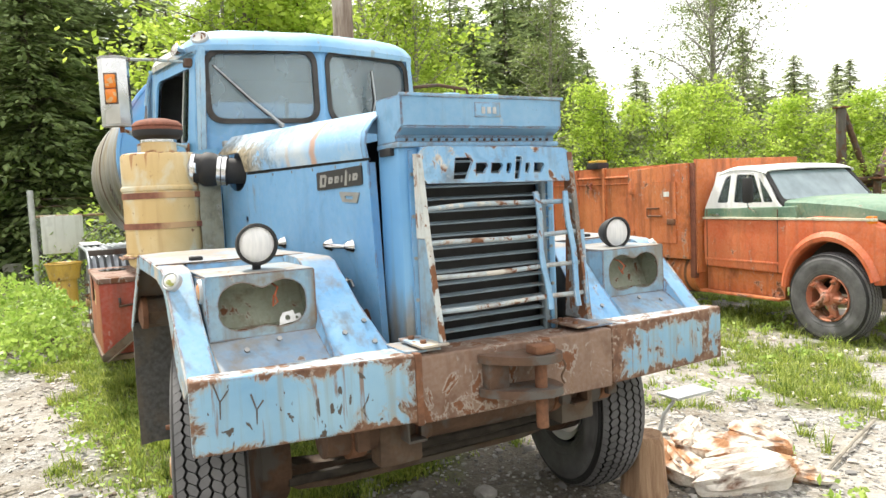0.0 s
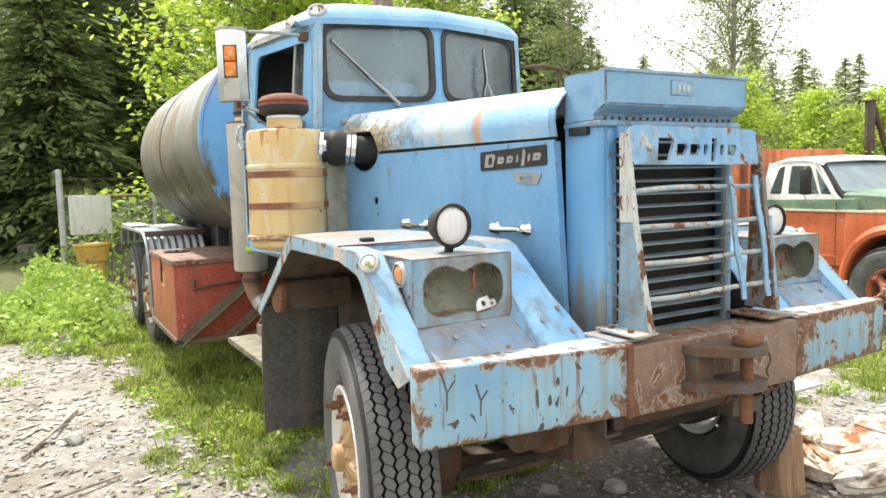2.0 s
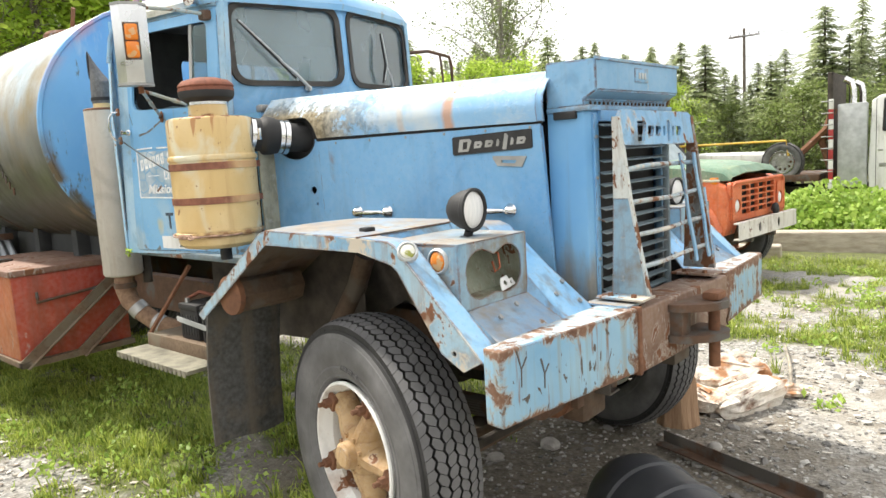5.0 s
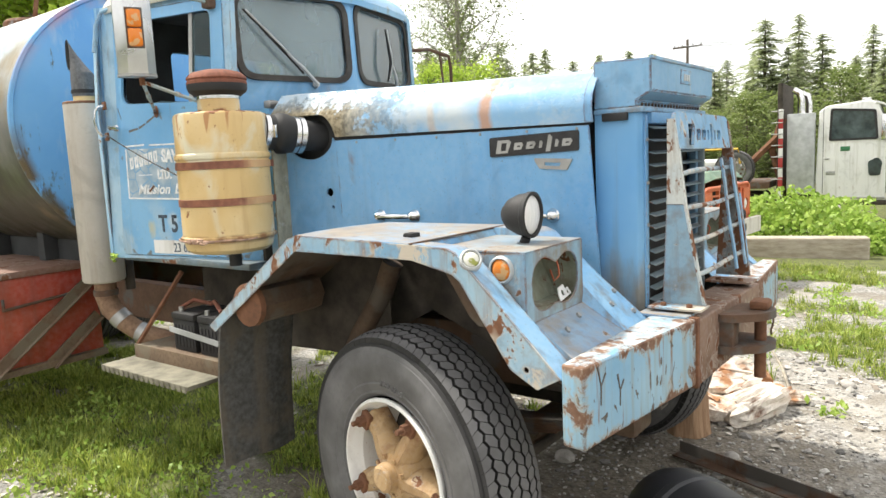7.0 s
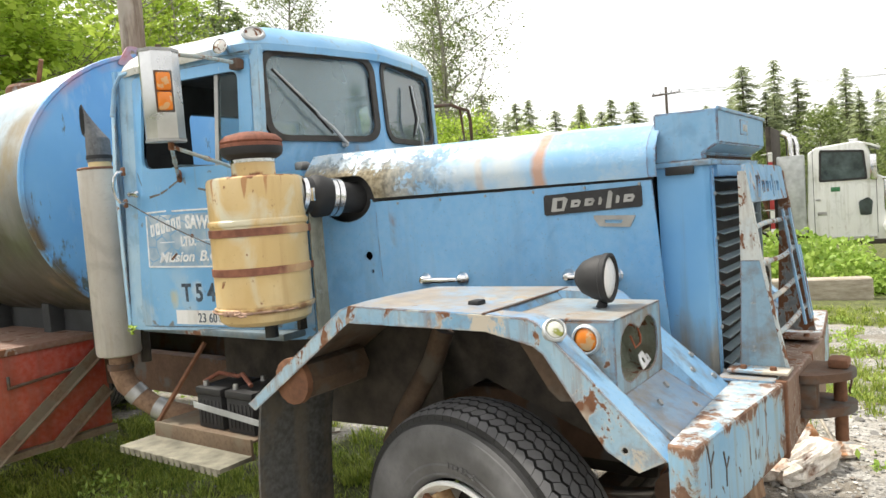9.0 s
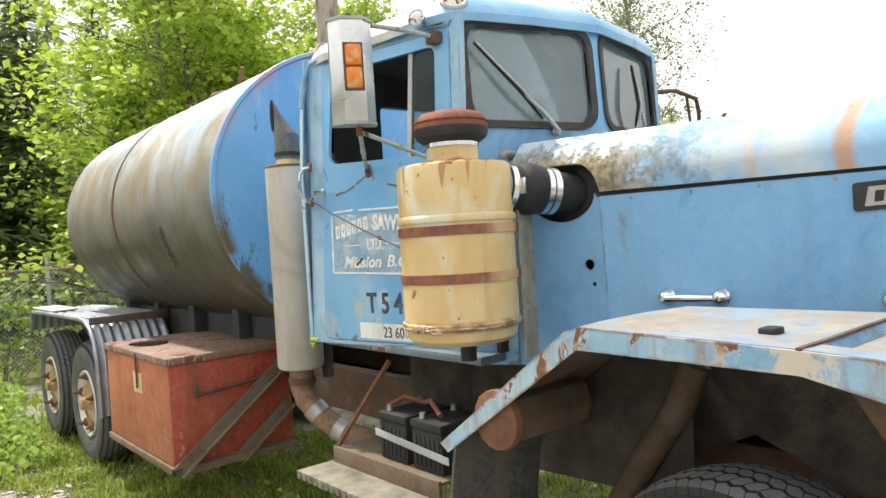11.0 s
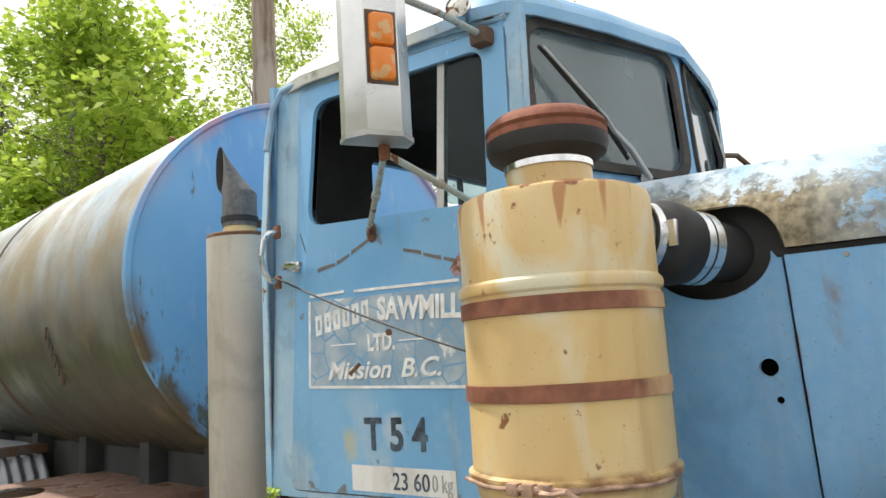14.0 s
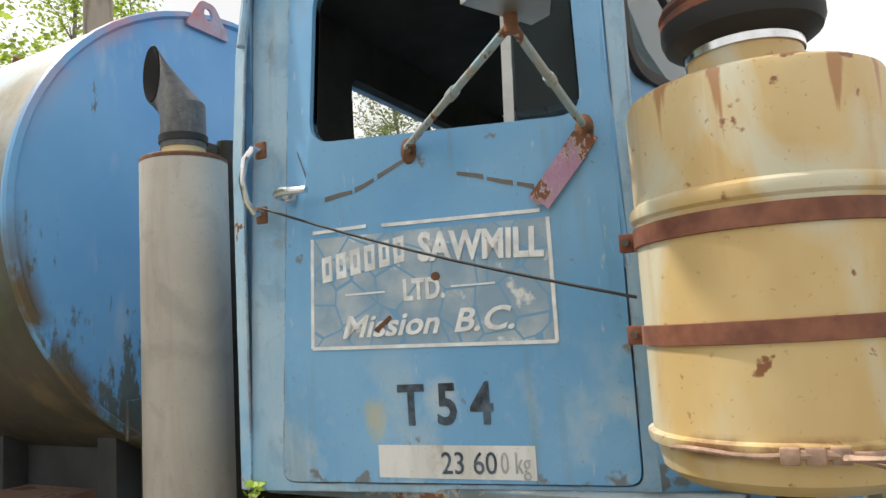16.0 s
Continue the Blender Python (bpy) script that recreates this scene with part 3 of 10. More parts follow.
def limb_lines(rng, height, trunk_r, crown_from, spread, count, lean=0.0, rise=0.6):
    """A trunk and limbs with twigs: lines with radii, and the points along the twigs."""
    lines, twigs = [], []
    top = Vector((lean * height * rng.uniform(-1, 1), lean * height * rng.uniform(-1, 1), height))
    trunk = [Vector((0, 0, 0)).lerp(top, k / 8) + Vector((rng.normal() * 0.02, rng.normal() * 0.02, 0)) * height * 0.3 * (k > 0) for k in range(9)]
    lines.append((trunk, [trunk_r * (1 - 0.92 * k / 8) for k in range(9)]))
    for i in range(count):
        f = crown_from + (0.97 - crown_from) * (i + rng.uniform(0, 1)) / count
        k = min(7, int(f * 8))
        p0 = trunk[k].lerp(trunk[k + 1], f * 8 - k)
        a = i * 2.4 + rng.uniform(-0.5, 0.5)
        prof = (1 - f) ** 0.6 * 0.9 + 0.18
        L = spread * prof * rng.uniform(0.7, 1.15)
        d = Vector((math.cos(a), math.sin(a), rise * rng.uniform(0.5, 1.4))).normalized()
        pts = [p0]
        for s in range(5):
            d = (d + Vector((rng.normal(), rng.normal(), rng.normal() - 0.05)) * 0.16).normalized()
            pts.append(pts[-1] + d * L / 5)
        r0 = trunk_r * 0.34 * (1 - 0.7 * f)
        lines.append((pts, [r0 * (1 - 0.85 * s / 5) for s in range(6)]))
        for s in range(1, 6):
            for _ in range(3):
                e = (d * 0.6 + Vector((rng.normal(), rng.normal(), rng.normal() * 0.7))).normalized()
                q = pts[s] + e * L * 0.3 * rng.uniform(0.4, 1.1)
                lines.append(([pts[s], pts[s].lerp(q, 0.5) + Vector((0, 0, 0.02 * L)), q], [r0 * 0.3, r0 * 0.2, r0 * 0.08]))
                twigs.append((pts[s], q))
    return lines, twigs


def wood_mesh(lines, material, sides=5):
    bm = bmesh.new()
    for k, (pts, rs) in enumerate(lines):
        n = 9 if k == 0 else (sides if len(pts) > 3 else 3)
        rows = []
        for i, p in enumerate(pts):
            d = (pts[min(i + 1, len(pts) - 1)] - pts[max(i - 1, 0)]).normalized()
            s = d.orthogonal().normalized()
            u = d.cross(s)
            rows.append([bm.verts.new(p + (s * math.cos(2 * math.pi * j / n) + u * math.sin(2 * math.pi * j / n)) * rs[i]) for j in range(n)])
        for a, b in zip(rows, rows[1:]):
            for j in range(n):
                bm.faces.new((a[j], a[(j + 1) % n], b[(j + 1) % n], b[j]))
    return mesh_of("trunk", bm, material, True)


def broadleaf(seed, height, trunk_r, crown_from, spread, limbs, leaf_n, leaf_size, leaf, bark, label, rise=0.6, group="", per=26, puff=2.0):
    """A trunk with limbs and twigs; the leaves sit in sprays of about `per` round points of the twigs."""
    rng = np.random.default_rng(seed)
    lines, twigs = limb_lines(rng, height, trunk_r, crown_from, spread, limbs, 0.03, rise)
    tree = tagged(new("tree"), label, "tree", group)
    tree.empty_display_size = 0.2
    under_local(new("trunk", wood_mesh(lines, bark)), tree)
    a = np.array([t[0] for t in twigs])
    b = np.array([t[1] for t in twigs])
    m = max(1, leaf_n // per)
    pick = rng.integers(0, len(twigs), m)
    f = rng.uniform(0.35, 1.15, size=(m, 1))
    spray = a[pick] * (1 - f) + b[pick] * f
    which = np.repeat(np.arange(m), per)
    reach = rng.uniform(0.5, 1.4, size=(m, 1))[which]
    c = spray[which] + rng.normal(size=(m * per, 3)) * np.array([1.0, 1.0, 0.55]) * leaf_size * puff * reach
    under_local(new("crown", quads("crown", leaves(c, leaf_size, rng, 0.7, 0.25, 0.55), leaf)), tree)
    return tree


def under_local(ob, parent):
    ob.parent = parent
    return ob


def conifer(seed, height, spread, boughs, needle, label, group="", fluff=1.0):
    """A fir: whorls of drooping boughs, each with many flat sprays."""
    rng = np.random.default_rng(seed)
    tree = tagged(new("conifer"), label, "conifer", group)
    tree.empty_display_size = 0.2
    lines = [([Vector((0, 0, height * k / 8)) for k in range(9)], [0.017 * height * (1 - 0.93 * k / 8) for k in range(9)])]
    rows = []
    for i in range(boughs):
        f = 0.06 + 0.93 * (i / boughs) ** 0.9
        a = i * 2.399 + rng.uniform(-0.4, 0.4)
        L = spread * (1.02 - f) ** 0.8 * rng.uniform(0.42, 1.22) + 0.12
        z = height * f + rng.normal() * 0.012 * height * (f < 0.93)
        k = max(4, int(11 * (1 - f) + 4))
        s = np.linspace(0.12, 1.0, k)
        dirx, diry = math.cos(a), math.sin(a)
        px, py = dirx * L * s, diry * L * s
        pz = z + L * (0.22 * s - 0.52 * s ** 2) + L * 0.1 * s ** 3
        mid = np.stack([px, py, pz], axis=1)
        m = 5
        rep = np.repeat(mid, m, axis=0)
        side = np.tile(np.linspace(-1, 1, m), k)
        w = np.repeat(L * 0.32 * (1.1 - 0.8 * s), m)
        c = rep + np.stack([-diry * side * w, dirx * side * w, -0.10 * np.abs(side) * w], axis=1) + rng.normal(size=rep.shape) * 0.035 * L
        n = len(c)
        d = unit(np.stack([np.full(n, dirx) - diry * side * 0.9, np.full(n, diry) + dirx * side * 0.9, rng.normal(size=n) * 0.25 - 0.35], axis=1))
        t = unit(np.cross(d, np.array([0, 0, 1.0]) + rng.normal(size=(n, 3)) * 0.35))
        ln = (0.16 + 0.10 * L) * fluff * rng.uniform(0.7, 1.3, size=(n, 1))
        rows.append(np.stack([c - d * ln * 0.4, c - t * ln * 0.22 * fluff ** 0.5, c + d * ln * 0.75, c + t * ln * 0.22 * fluff ** 0.5], axis=1))
        if i % 2 == 0 and f < 0.8:
            lines.append(([Vector((0, 0, z)), Vector((dirx * L * 0.5, diry * L * 0.5, z - 0.02 * L)), Vector((dirx * L * .9, diry * L * .9, z - 0.2 * L))],
                          [0.005 * height * (1 - f) + 0.01, 0.012, 0.005]))
    under_local(new("trunk", wood_mesh(lines, M_BARK, 4)), tree)
    under_local(new("crown", quads("crown", rows, needle)), tree)
    return tree


def plant_row(kinds, places):
    """Copies of the given trees, set on the ground with a turn and size of their own."""
    rng = random.Random(11)
    used = set()
    for which, x, y, s, *wide in places:
        t = kinds[which]
        wd = wide[0] if wide else 1.0
        m = pose(x, y, ground_z(x, y) - 0.05, 0, 0, rng.uniform(0, 360))
        if which in used:
            c = copy_thing(t, m)
            c.scale = (s * wd * rng.uniform(0.9, 1.1), s * wd * rng.uniform(0.9, 1.1), s)
        else:
            used.add(which)
            t.matrix_world = m
            t.scale = (s, s, s)


def polar(az, d, ox=-2.0, oy=-0.8):
    return ox + d * math.sin(radians(az)), oy + d * math.cos(radians(az))


def build_woods():
    dark = [conifer(21, 13.0, 3.0, 250, M_NEEDLE, "tall dark green fir at the edge of the yard", "dark firs behind the fence", 0.85),
            conifer(22, 14.5, 3.4, 270, M_NEEDLE, "tall dark green fir at the edge of the yard", "dark firs behind the fence", 0.85),
            conifer(23, 11.5, 2.7, 230, M_NEEDLE, "tall dark green fir at the edge of the yard", "dark firs behind the fence", 0.85)]
    far = [conifer(31, 11.0, 2.7, 210, M_NEEDLE_HAZED, "distant green fir in a wooded ridge", "distant firs", 1.0),
           conifer(32, 12.5, 2.9, 220, M_NEEDLE_HAZED, "distant green fir in a wooded ridge", "distant firs", 1.0)]
    rng = random.Random(5)
    rows = []
    for k in range(20):      # dense dark wood behind the fence
        az = -26 + k * 1.95 + rng.uniform(-0.6, 0.6)
        x, y = polar(az, 23 + rng.uniform(-2.5, 5))
        rows.append((k % 3, x, y, rng.uniform(0.72, 0.98)))
    rows += [(1, *polar(4, 25.0), 1.15), (0, *polar(1, 22.0), 1.0)]
    for k in range(16):
        az = -24 + k * 2.7 + rng.uniform(-0.8, 0.8)
        x, y = polar(az, 33 + rng.uniform(-2, 4))
        rows.append(((k + 1) % 3, x, y, rng.uniform(0.9, 1.15)))
    for k in range(36):      # darker firs beyond the orange truck, lower towards the road
        az = 25 + 0.55 * k + rng.uniform(-0.4, 0.4)
        high = 12.6 if az < 41.5 else 8.0
        rows.append((k % 3, *polar(az, 40 + rng.uniform(-4, 6)), high / 13.0 * rng.uniform(0.85, 1.12), 1.5))
    plant_row(dark, rows)
    rows = []
    for k in range(26):
        az = 18 + k * 1.55 + rng.uniform(-0.5, 0.5)
        d = 44 + rng.uniform(-5, 8)
        h = 1.12 - 0.012 * (az - 18) if az < 44 else 0.66
        rows.append((k % 2, *polar(az, d), h * rng.uniform(0.8, 1.2)))
    for k in range(92):
        az = 46 + k * 0.62 + rng.uniform(-1.0, 1.0)
        d = 52 + rng.uniform(-9, 12)
        h = 0.86 if az < 66 else 0.70 if az < 76 else 0.80
        rows.append((k % 2, *polar(az, d), h * rng.uniform(0.70, 1.10), rng.uniform(1.05, 1.45)))
    for k in range(40):      # closing the yard behind the camera: unseen firs, added for reflections
        az = 106 + k * 5.4
        rows.append((k % 2, *polar(az, 38 + rng.uniform(-5, 8)), rng.uniform(0.8, 1.2)))
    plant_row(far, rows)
    spring = [broadleaf(41, 7.6, 0.11, 0.10, 3.1, 34, 9000, 0.15, M_LEAF, M_BARK, "young broadleaf tree in bright spring leaf", 0.7, "spring green trees"),
              broadleaf(42, 6.4, 0.09, 0.06, 2.6, 30, 7500, 0.13, M_LEAF, M_BARK, "young broadleaf tree in bright spring leaf", 0.8, "spring green trees"),
              broadleaf(43, 4.4, 0.06, 0.03, 2.3, 22, 7000, 0.10, M_LEAF, M_BARK, "bushy young tree in bright spring leaf", 0.9, "spring green trees")]
    plant_row(spring, [(0, 2.6, 12.8, 1.05), (1, 4.3, 14.4, 1.1), (0, 6.2, 13.6, 0.95), (1, 7.9, 15.5, 1.0), (2, 2.8, 15.6, 1.2),
                       (2, 12.8, 9.6, 0.95), (2, 14.6, 9.3, 0.9), (2, 16.4, 8.5, 0.92), (2, 11.2, 11.5, 1.0), (2, 18.5, 8.2, 0.85),
                       (2, 13.8, 12.0, 1.05), (1, 9.4, 17.0, 0.9), (0, 3.0, 15.8, 1.15), (0, 4.2, 16.8, 1.2), (1, 5.2, 17.5, 1.25)])
    thin = [broadleaf(51, 12.0, 0.13, 0.20, 3.2, 52, 13500, 0.085, M_LEAF_DULL, M_BARK_PALE, "tall thin birch with sparse new leaves", 0.9, "sparse birches", 12, 2.8),
            broadleaf(52, 10.0, 0.10, 0.35, 2.0, 34, 6500, 0.08, M_LEAF, M_BARK_PALE, "tall thin birch with sparse new leaves", 1.1, "sparse birches", 10, 2.5)]
    plant_row(thin, [(0, 17.8, 13.4, 1.12), (1, 4.6, 11.4, 0.95), (0, 14.0, 17.5, 0.95), (1, 2.2, 13.2, 0.9), (0, 20.5, 15.8, 0.85), (1, 6.2, 12.2, 0.9)])
    olive = [broadleaf(61, 7.0, 0.10, 0.05, 3.2, 28, 5000, 0.17, M_LEAF_DULL, M_BARK, "olive green broadleaf tree in the far hedge", 0.7, "far broadleaf trees"),
             broadleaf(62, 5.5, 0.09, 0.04, 2.9, 24, 4200, 0.17, M_LEAF_DULL, M_BARK, "light green broadleaf tree in the far hedge", 0.7, "far broadleaf trees"),
             broadleaf(63, 4.6, 0.08, 0.04, 2.2, 24, 3600, 0.16, M_BLOSSOM, M_BARK, "small tree covered in white blossom", 0.7, "far broadleaf trees")]
    rows = [(0, 25.0, -1.4, 0.85), (1, 27.5, 0.3, 0.8), (0, 28.0, -3.0, 1.0)]
    for k in range(17):
        az = 46 + k * 3.1 + rng.uniform(-1, 1)
        rows.append((k % 2, *polar(az, 36 + rng.uniform(-3, 7)), rng.uniform(0.55, 0.8) if az < 74 else rng.uniform(0.6, 0.9)))
    rows += [(2, *polar(67.5, 40), 0.95), (2, *polar(71, 43), 0.75)]
    plant_row(olive, rows)


build_woods()


def build_grass():
    rng = np.random.default_rng(8)
    fields = ((-5.5, 9.5, -2.0, 11.0, 210000), (-2.3, 0.6, 1.2, 8.0, 120000), (1.0, 5.0, -1.0, 4.0, 60000))
    x = np.concatenate([rng.uniform(a, b, m) for a, b, c, d, m in fields])
    y = np.concatenate([rng.uniform(c, d, m) for a, b, c, d, m in fields])
    dens = np.array([grassy(a, b) * (0.62 + 0.75 * noise.noise((a * 2.7, b * 2.7, 5.0)) + 0.45 * noise.noise((a * 8, b * 8, 2.0))) for a, b in zip(x, y)])
    keep = rng.uniform(0.16, 0.80, len(x)) < dens
    x, y, dens = x[keep], y[keep], dens[keep]
    tall = 0.45 + 0.75 * np.clip(dens, 0, 1.1)
    # tufts of longer blades
    cx, cy = rng.uniform(-5.2, 9.3, 9000), rng.uniform(-1.8, 10.5, 9000)
    good = np.array([grassy(a, b) for a, b in zip(cx, cy)]) > rng.uniform(0.05, 0.75, 9000)
    cx, cy = cx[good][:3200], cy[good][:3200]
    per = 26
    tx = np.repeat(cx, per) + rng.normal(size=len(cx) * per) * 0.022
    ty = np.repeat(cy, per) + rng.normal(size=len(cx) * per) * 0.022
    tt = np.repeat(rng.uniform(0.8, 2.1, len(cx)), per)
    x, y, tall = np.concatenate([x, tx]), np.concatenate([y, ty]), np.concatenate([tall, tt])
    z = np.array([ground_z(a, b) for a, b in zip(x, y)])
    n = len(x)
    h = (0.022 + 0.070 * rng.uniform(0, 1, n) ** 1.7) * tall
    a = rng.uniform(0, 2 * math.pi, n)
    lean = h * rng.uniform(0.15, 1.0, n)
    w = rng.uniform(0.0025, 0.006, n)
    base = np.stack([x, y, z - 0.01], axis=1)
    side = np.stack([-np.sin(a) * w, np.cos(a) * w, np.zeros(n)], axis=1)
    mid = base + np.stack([np.cos(a) * lean * 0.35, np.sin(a) * lean * 0.35, h * 0.6], axis=1)
    tip = base + np.stack([np.cos(a) * lean, np.sin(a) * lean, h], axis=1)
    v = np.stack([base - side, base + side, mid + side * 0.8, mid - side * 0.8], axis=1)
    v2 = np.stack([mid - side * 0.8, mid + side * 0.8, tip, tip - side * 0.1], axis=1)
    ob = new("grass", quads("grass", np.concatenate([v, v2]), M_GRASS))
    tagged(ob, "patchy green grass over the gravel yard", "grass", kind="stuff")


build_grass()


# ---- the blue tank truck ----
truck = thing("tank_truck", (0, 3.5, 0.02), "old light blue tank truck with flaking rusty paint, parked on gravel", "truck")


def P(name, bm, mat, label="", parent=None):
    return part(name, bm, mat, parent or truck, label)


def bolts(name, places, d, mat, parent, r=0.009, h=0.008):
    for p in places:
        P(name, rod(p, Vector(p) + Vector(d) * h, r, 6, None, r * 0.9), mat, "", parent)


# unseen black block, added so the gaps beside the radiator show dark
P("engine", box((-0.31, 0.25, 0.95), (0.31, 1.74, 1.90), 0.03), M_BLACK, "unseen black block in place of the engine")


M_BRACE = rusty("brown_angle_iron", (0.12, 0.085, 0.055), (0.20, 0.14, 0.09), (0.16, 0.13, 0.09), 0.5)
M_UNDER = rusty("underside_rust", (0.055, 0.038, 0.027), (0.15, 0.098, 0.062), (0.11, 0.09, 0.07), 0.52)
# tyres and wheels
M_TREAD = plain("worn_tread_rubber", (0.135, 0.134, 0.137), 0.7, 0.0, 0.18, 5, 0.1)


def tyre_mesh(R, r, W, pitch=80, rows=6):
    """A tyre round the x axis with a block tread; its outer side looks to -x."""
    h = W / 2
    H = R - r
    side = [(r, -h * 0.70), (r + 0.010, -h * 0.84), (r + 0.020, -h * 0.90), (r + 0.026, -h * 0.885), (r + H * 0.22, -h * 0.965), (r + H * 0.25, -h * 0.950), (r + H * 0.30, -h * 0.985),
            (r + H * 0.50, -h), (r + H * 0.58, -h * 0.998), (r + H * 0.60, -h * 0.985), (r + H * 0.66, -h * 0.988), (R - 0.075, -h * 0.980), (R - 0.072, -h * 0.960), (R - 0.055, -h * 0.940), (R - 0.046, -h * 0.90), (R - 0.036, -h * 0.65), (R - 0.028, -h * 0.35)]
    prof = [(a, -b) for a, b in side] + [(R - 0.026, 0.0)] + [(a, b) for a, b in side[::-1]]
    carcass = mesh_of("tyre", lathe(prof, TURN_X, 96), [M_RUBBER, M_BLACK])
    # groove floors black: unworn rubber, with the grooves' shade put into the colour
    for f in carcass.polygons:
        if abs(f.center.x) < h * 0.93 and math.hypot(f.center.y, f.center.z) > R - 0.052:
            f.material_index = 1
    bm = bmesh.new()
    tw = h * 0.93 * 2
    w = tw / rows
    p = 2 * math.pi / pitch
    g, z, s = 0.0095, 0.009, 0.006 / R
    hw = w / 2 - g / 2 - z / 2
    for i in range(rows):
        u0 = -tw / 2 + w * (i + 0.5)
        zl, zr = (0.0 if i == 0 else z), (0.0 if i == rows - 1 else z)
        for j in range(pitch):
            t0 = (j + 0.5 * (i % 2)) * p
            hp = p / 2 - (0.0010 if i in (0, rows - 1) else 0.0014) / R
            k_ = s if i % 2 else -s
            shape = [(-hw, -hp - k_), (0, -hp), (hw, -hp + k_), (hw + zr, k_), (hw, hp + k_), (0, hp), (-hw, hp - k_), (-hw - zl, -k_)]
            top, low = [], []
            for a, b in shape:
                u, t = u0 + a, t0 + b
                rr = R - 0.034 * (abs(u) / h) ** 2.3
                top.append(bm.verts.new((u, rr * math.cos(t), rr * math.sin(t))))
                low.append(bm.verts.new((u * 1.01, (rr - 0.026) * math.cos(t), (rr - 0.026) * math.sin(t))))
            bm.faces.new(top)
            for k in range(8):
                bm.faces.new((top[k], low[k], low[(k + 1) % 8], top[(k + 1) % 8]))
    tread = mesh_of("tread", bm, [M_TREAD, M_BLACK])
    # block sides black as well, for the shade between the blocks
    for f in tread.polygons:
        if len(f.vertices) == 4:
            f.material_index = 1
    return carcass, tread


TURN_X = Matrix.Rotation(radians(-90), 4, 'Y')    # z axis to -x
M_RIM = worn_paint("wheel_rim_paint", (0.72, 0.72, 0.70), (0.78, 0.78, 0.76), 0.66, 0.60, (0.30, 0.16, 0.08), 0.45, 0.3)
M_HUB = worn_paint("rusty_wheel_casting", (0.36, 0.22, 0.09), (0.52, 0.37, 0.20), 0.63, 0.54, (0.22, 0.10, 0.045), 0.6, 0.5, 2.6, edge=(0.008, 0.45))
M_RIM_ORANGE = worn_paint("orange_wheel_paint", (0.36, 0.10, 0.045), (0.44, 0.16, 0.07), 0.58, 0.60, (0.16, 0.07, 0.04), 0.6, 0.3)


def rim_mesh(r, W, mat):
    h = W / 2
    prof = [(r + 0.006, h * 0.78), (r + 0.009, h * 0.88), (r + 0.005, h * 0.925), (r - 0.003, h * 0.93), (r - 0.008, h * 0.88), (r - 0.018, h * 0.62), (r - 0.030, h * 0.52), (r - 0.034, h * 0.1), (r - 0.040, -h * 0.6), (r, -h * 0.8)]
    return mesh_of("rim", lathe(prof, TURN_X, 56), mat)


def spoke_hub_mesh(r, spokes, mat, out=0.0):
    """A cast spoke wheel, seen from -x."""
    bm = lathe([(0.0, 0.125), (0.040, 0.124), (0.052, 0.115), (0.055, 0.085), (0.082, 0.075), (0.096, 0.055), (0.105, 0.0), (0.10, -0.06), (0.0, -0.07)], TURN_X, 28)
    for k in range(spokes):
        a = 2 * math.pi * k / spokes + 0.3
        ry, rz = math.cos(a), math.sin(a)
        ty, tz = -rz, ry
        rings = []
        for s, w, f, b in ((0.05, 0.056, 0.088, -0.05), (0.11, 0.048, 0.078, -0.06), (r * 0.62, 0.042, 0.060, -0.05), (r * 0.80, 0.046, 0.062, -0.05), (r - 0.028, 0.048, 0.064, -0.05)):
            ring = []
            for i in range(10):
                q = 2 * math.pi * i / 10
                off, x = w * math.cos(q), (f + b) / 2 + (f - b) / 2 * math.sin(q)
                ring.append((-x, ry * s + ty * off, rz * s + tz * off))
            rings.append(ring)
        loft(rings, bm, True, True)
    for k in range(8):
        a = 2 * math.pi * k / 8
        rod((-0.075, 0.072 * math.cos(a), 0.072 * math.sin(a)), (-0.090, 0.072 * math.cos(a), 0.072 * math.sin(a)), 0.009, 6, bm)
    bm.transform(Matrix.Translation((-out, 0, 0)))
    return mesh_of("wheel", bm, mat)


def nut_mesh(mat):
    bm = rod((0.0, 0, 0), (-0.035, 0, 0), 0.020, 6)
    rod((-0.035, 0, 0), (-0.060, 0, 0), 0.010, 8, bm)
    box((-0.008, -0.026, -0.032), (0.012, 0.026, 0.032), 0.005, bm)
    return mesh_of("wheel_nut", bm, mat)


TYRE_FRONT = tyre_mesh(0.528, 0.284, 0.270)
TYRE_REAR = tyre_mesh(0.525, 0.280, 0.26, 56)
RIM_FRONT = rim_mesh(0.274, 0.270, M_RIM)
RIM_REAR = rim_mesh(0.270, 0.26, M_RIM)
HUB_FRONT = spoke_hub_mesh(0.272, 5, M_HUB, 0.045)
NUT = nut_mesh(M_RUST)


def wheel(at, parent, tyre, rim, hub, nut, r, spokes=5, flip=False, steer=0.0, spin=0.0, out=0.045):
    m = pose(*at, 0, 0, steer + (180 if flip else 0)) @ Matrix.Rotation(spin, 4, 'X')
    w = new("wheel", hub)
    w.matrix_basis = m
    w.parent = parent
    w.matrix_parent_inverse = parent.matrix_basis.inverted() if not parent.get("local") else Matrix()
    under_local(new("tyre", tyre[0]), w)
    tagged(under_local(new("tread", tyre[1]), w), "block tread of the tyre", kind="stuff")
    under_local(new("rim", rim), w)
    for k in range(spokes):
        a = 2 * math.pi * k / spokes + 0.3
        o = under_local(new("wheel_nut", nut), w)
        o.matrix_basis = pose(-0.062 - out, (r - 0.045) * math.cos(a), (r - 0.045) * math.sin(a))
    return w


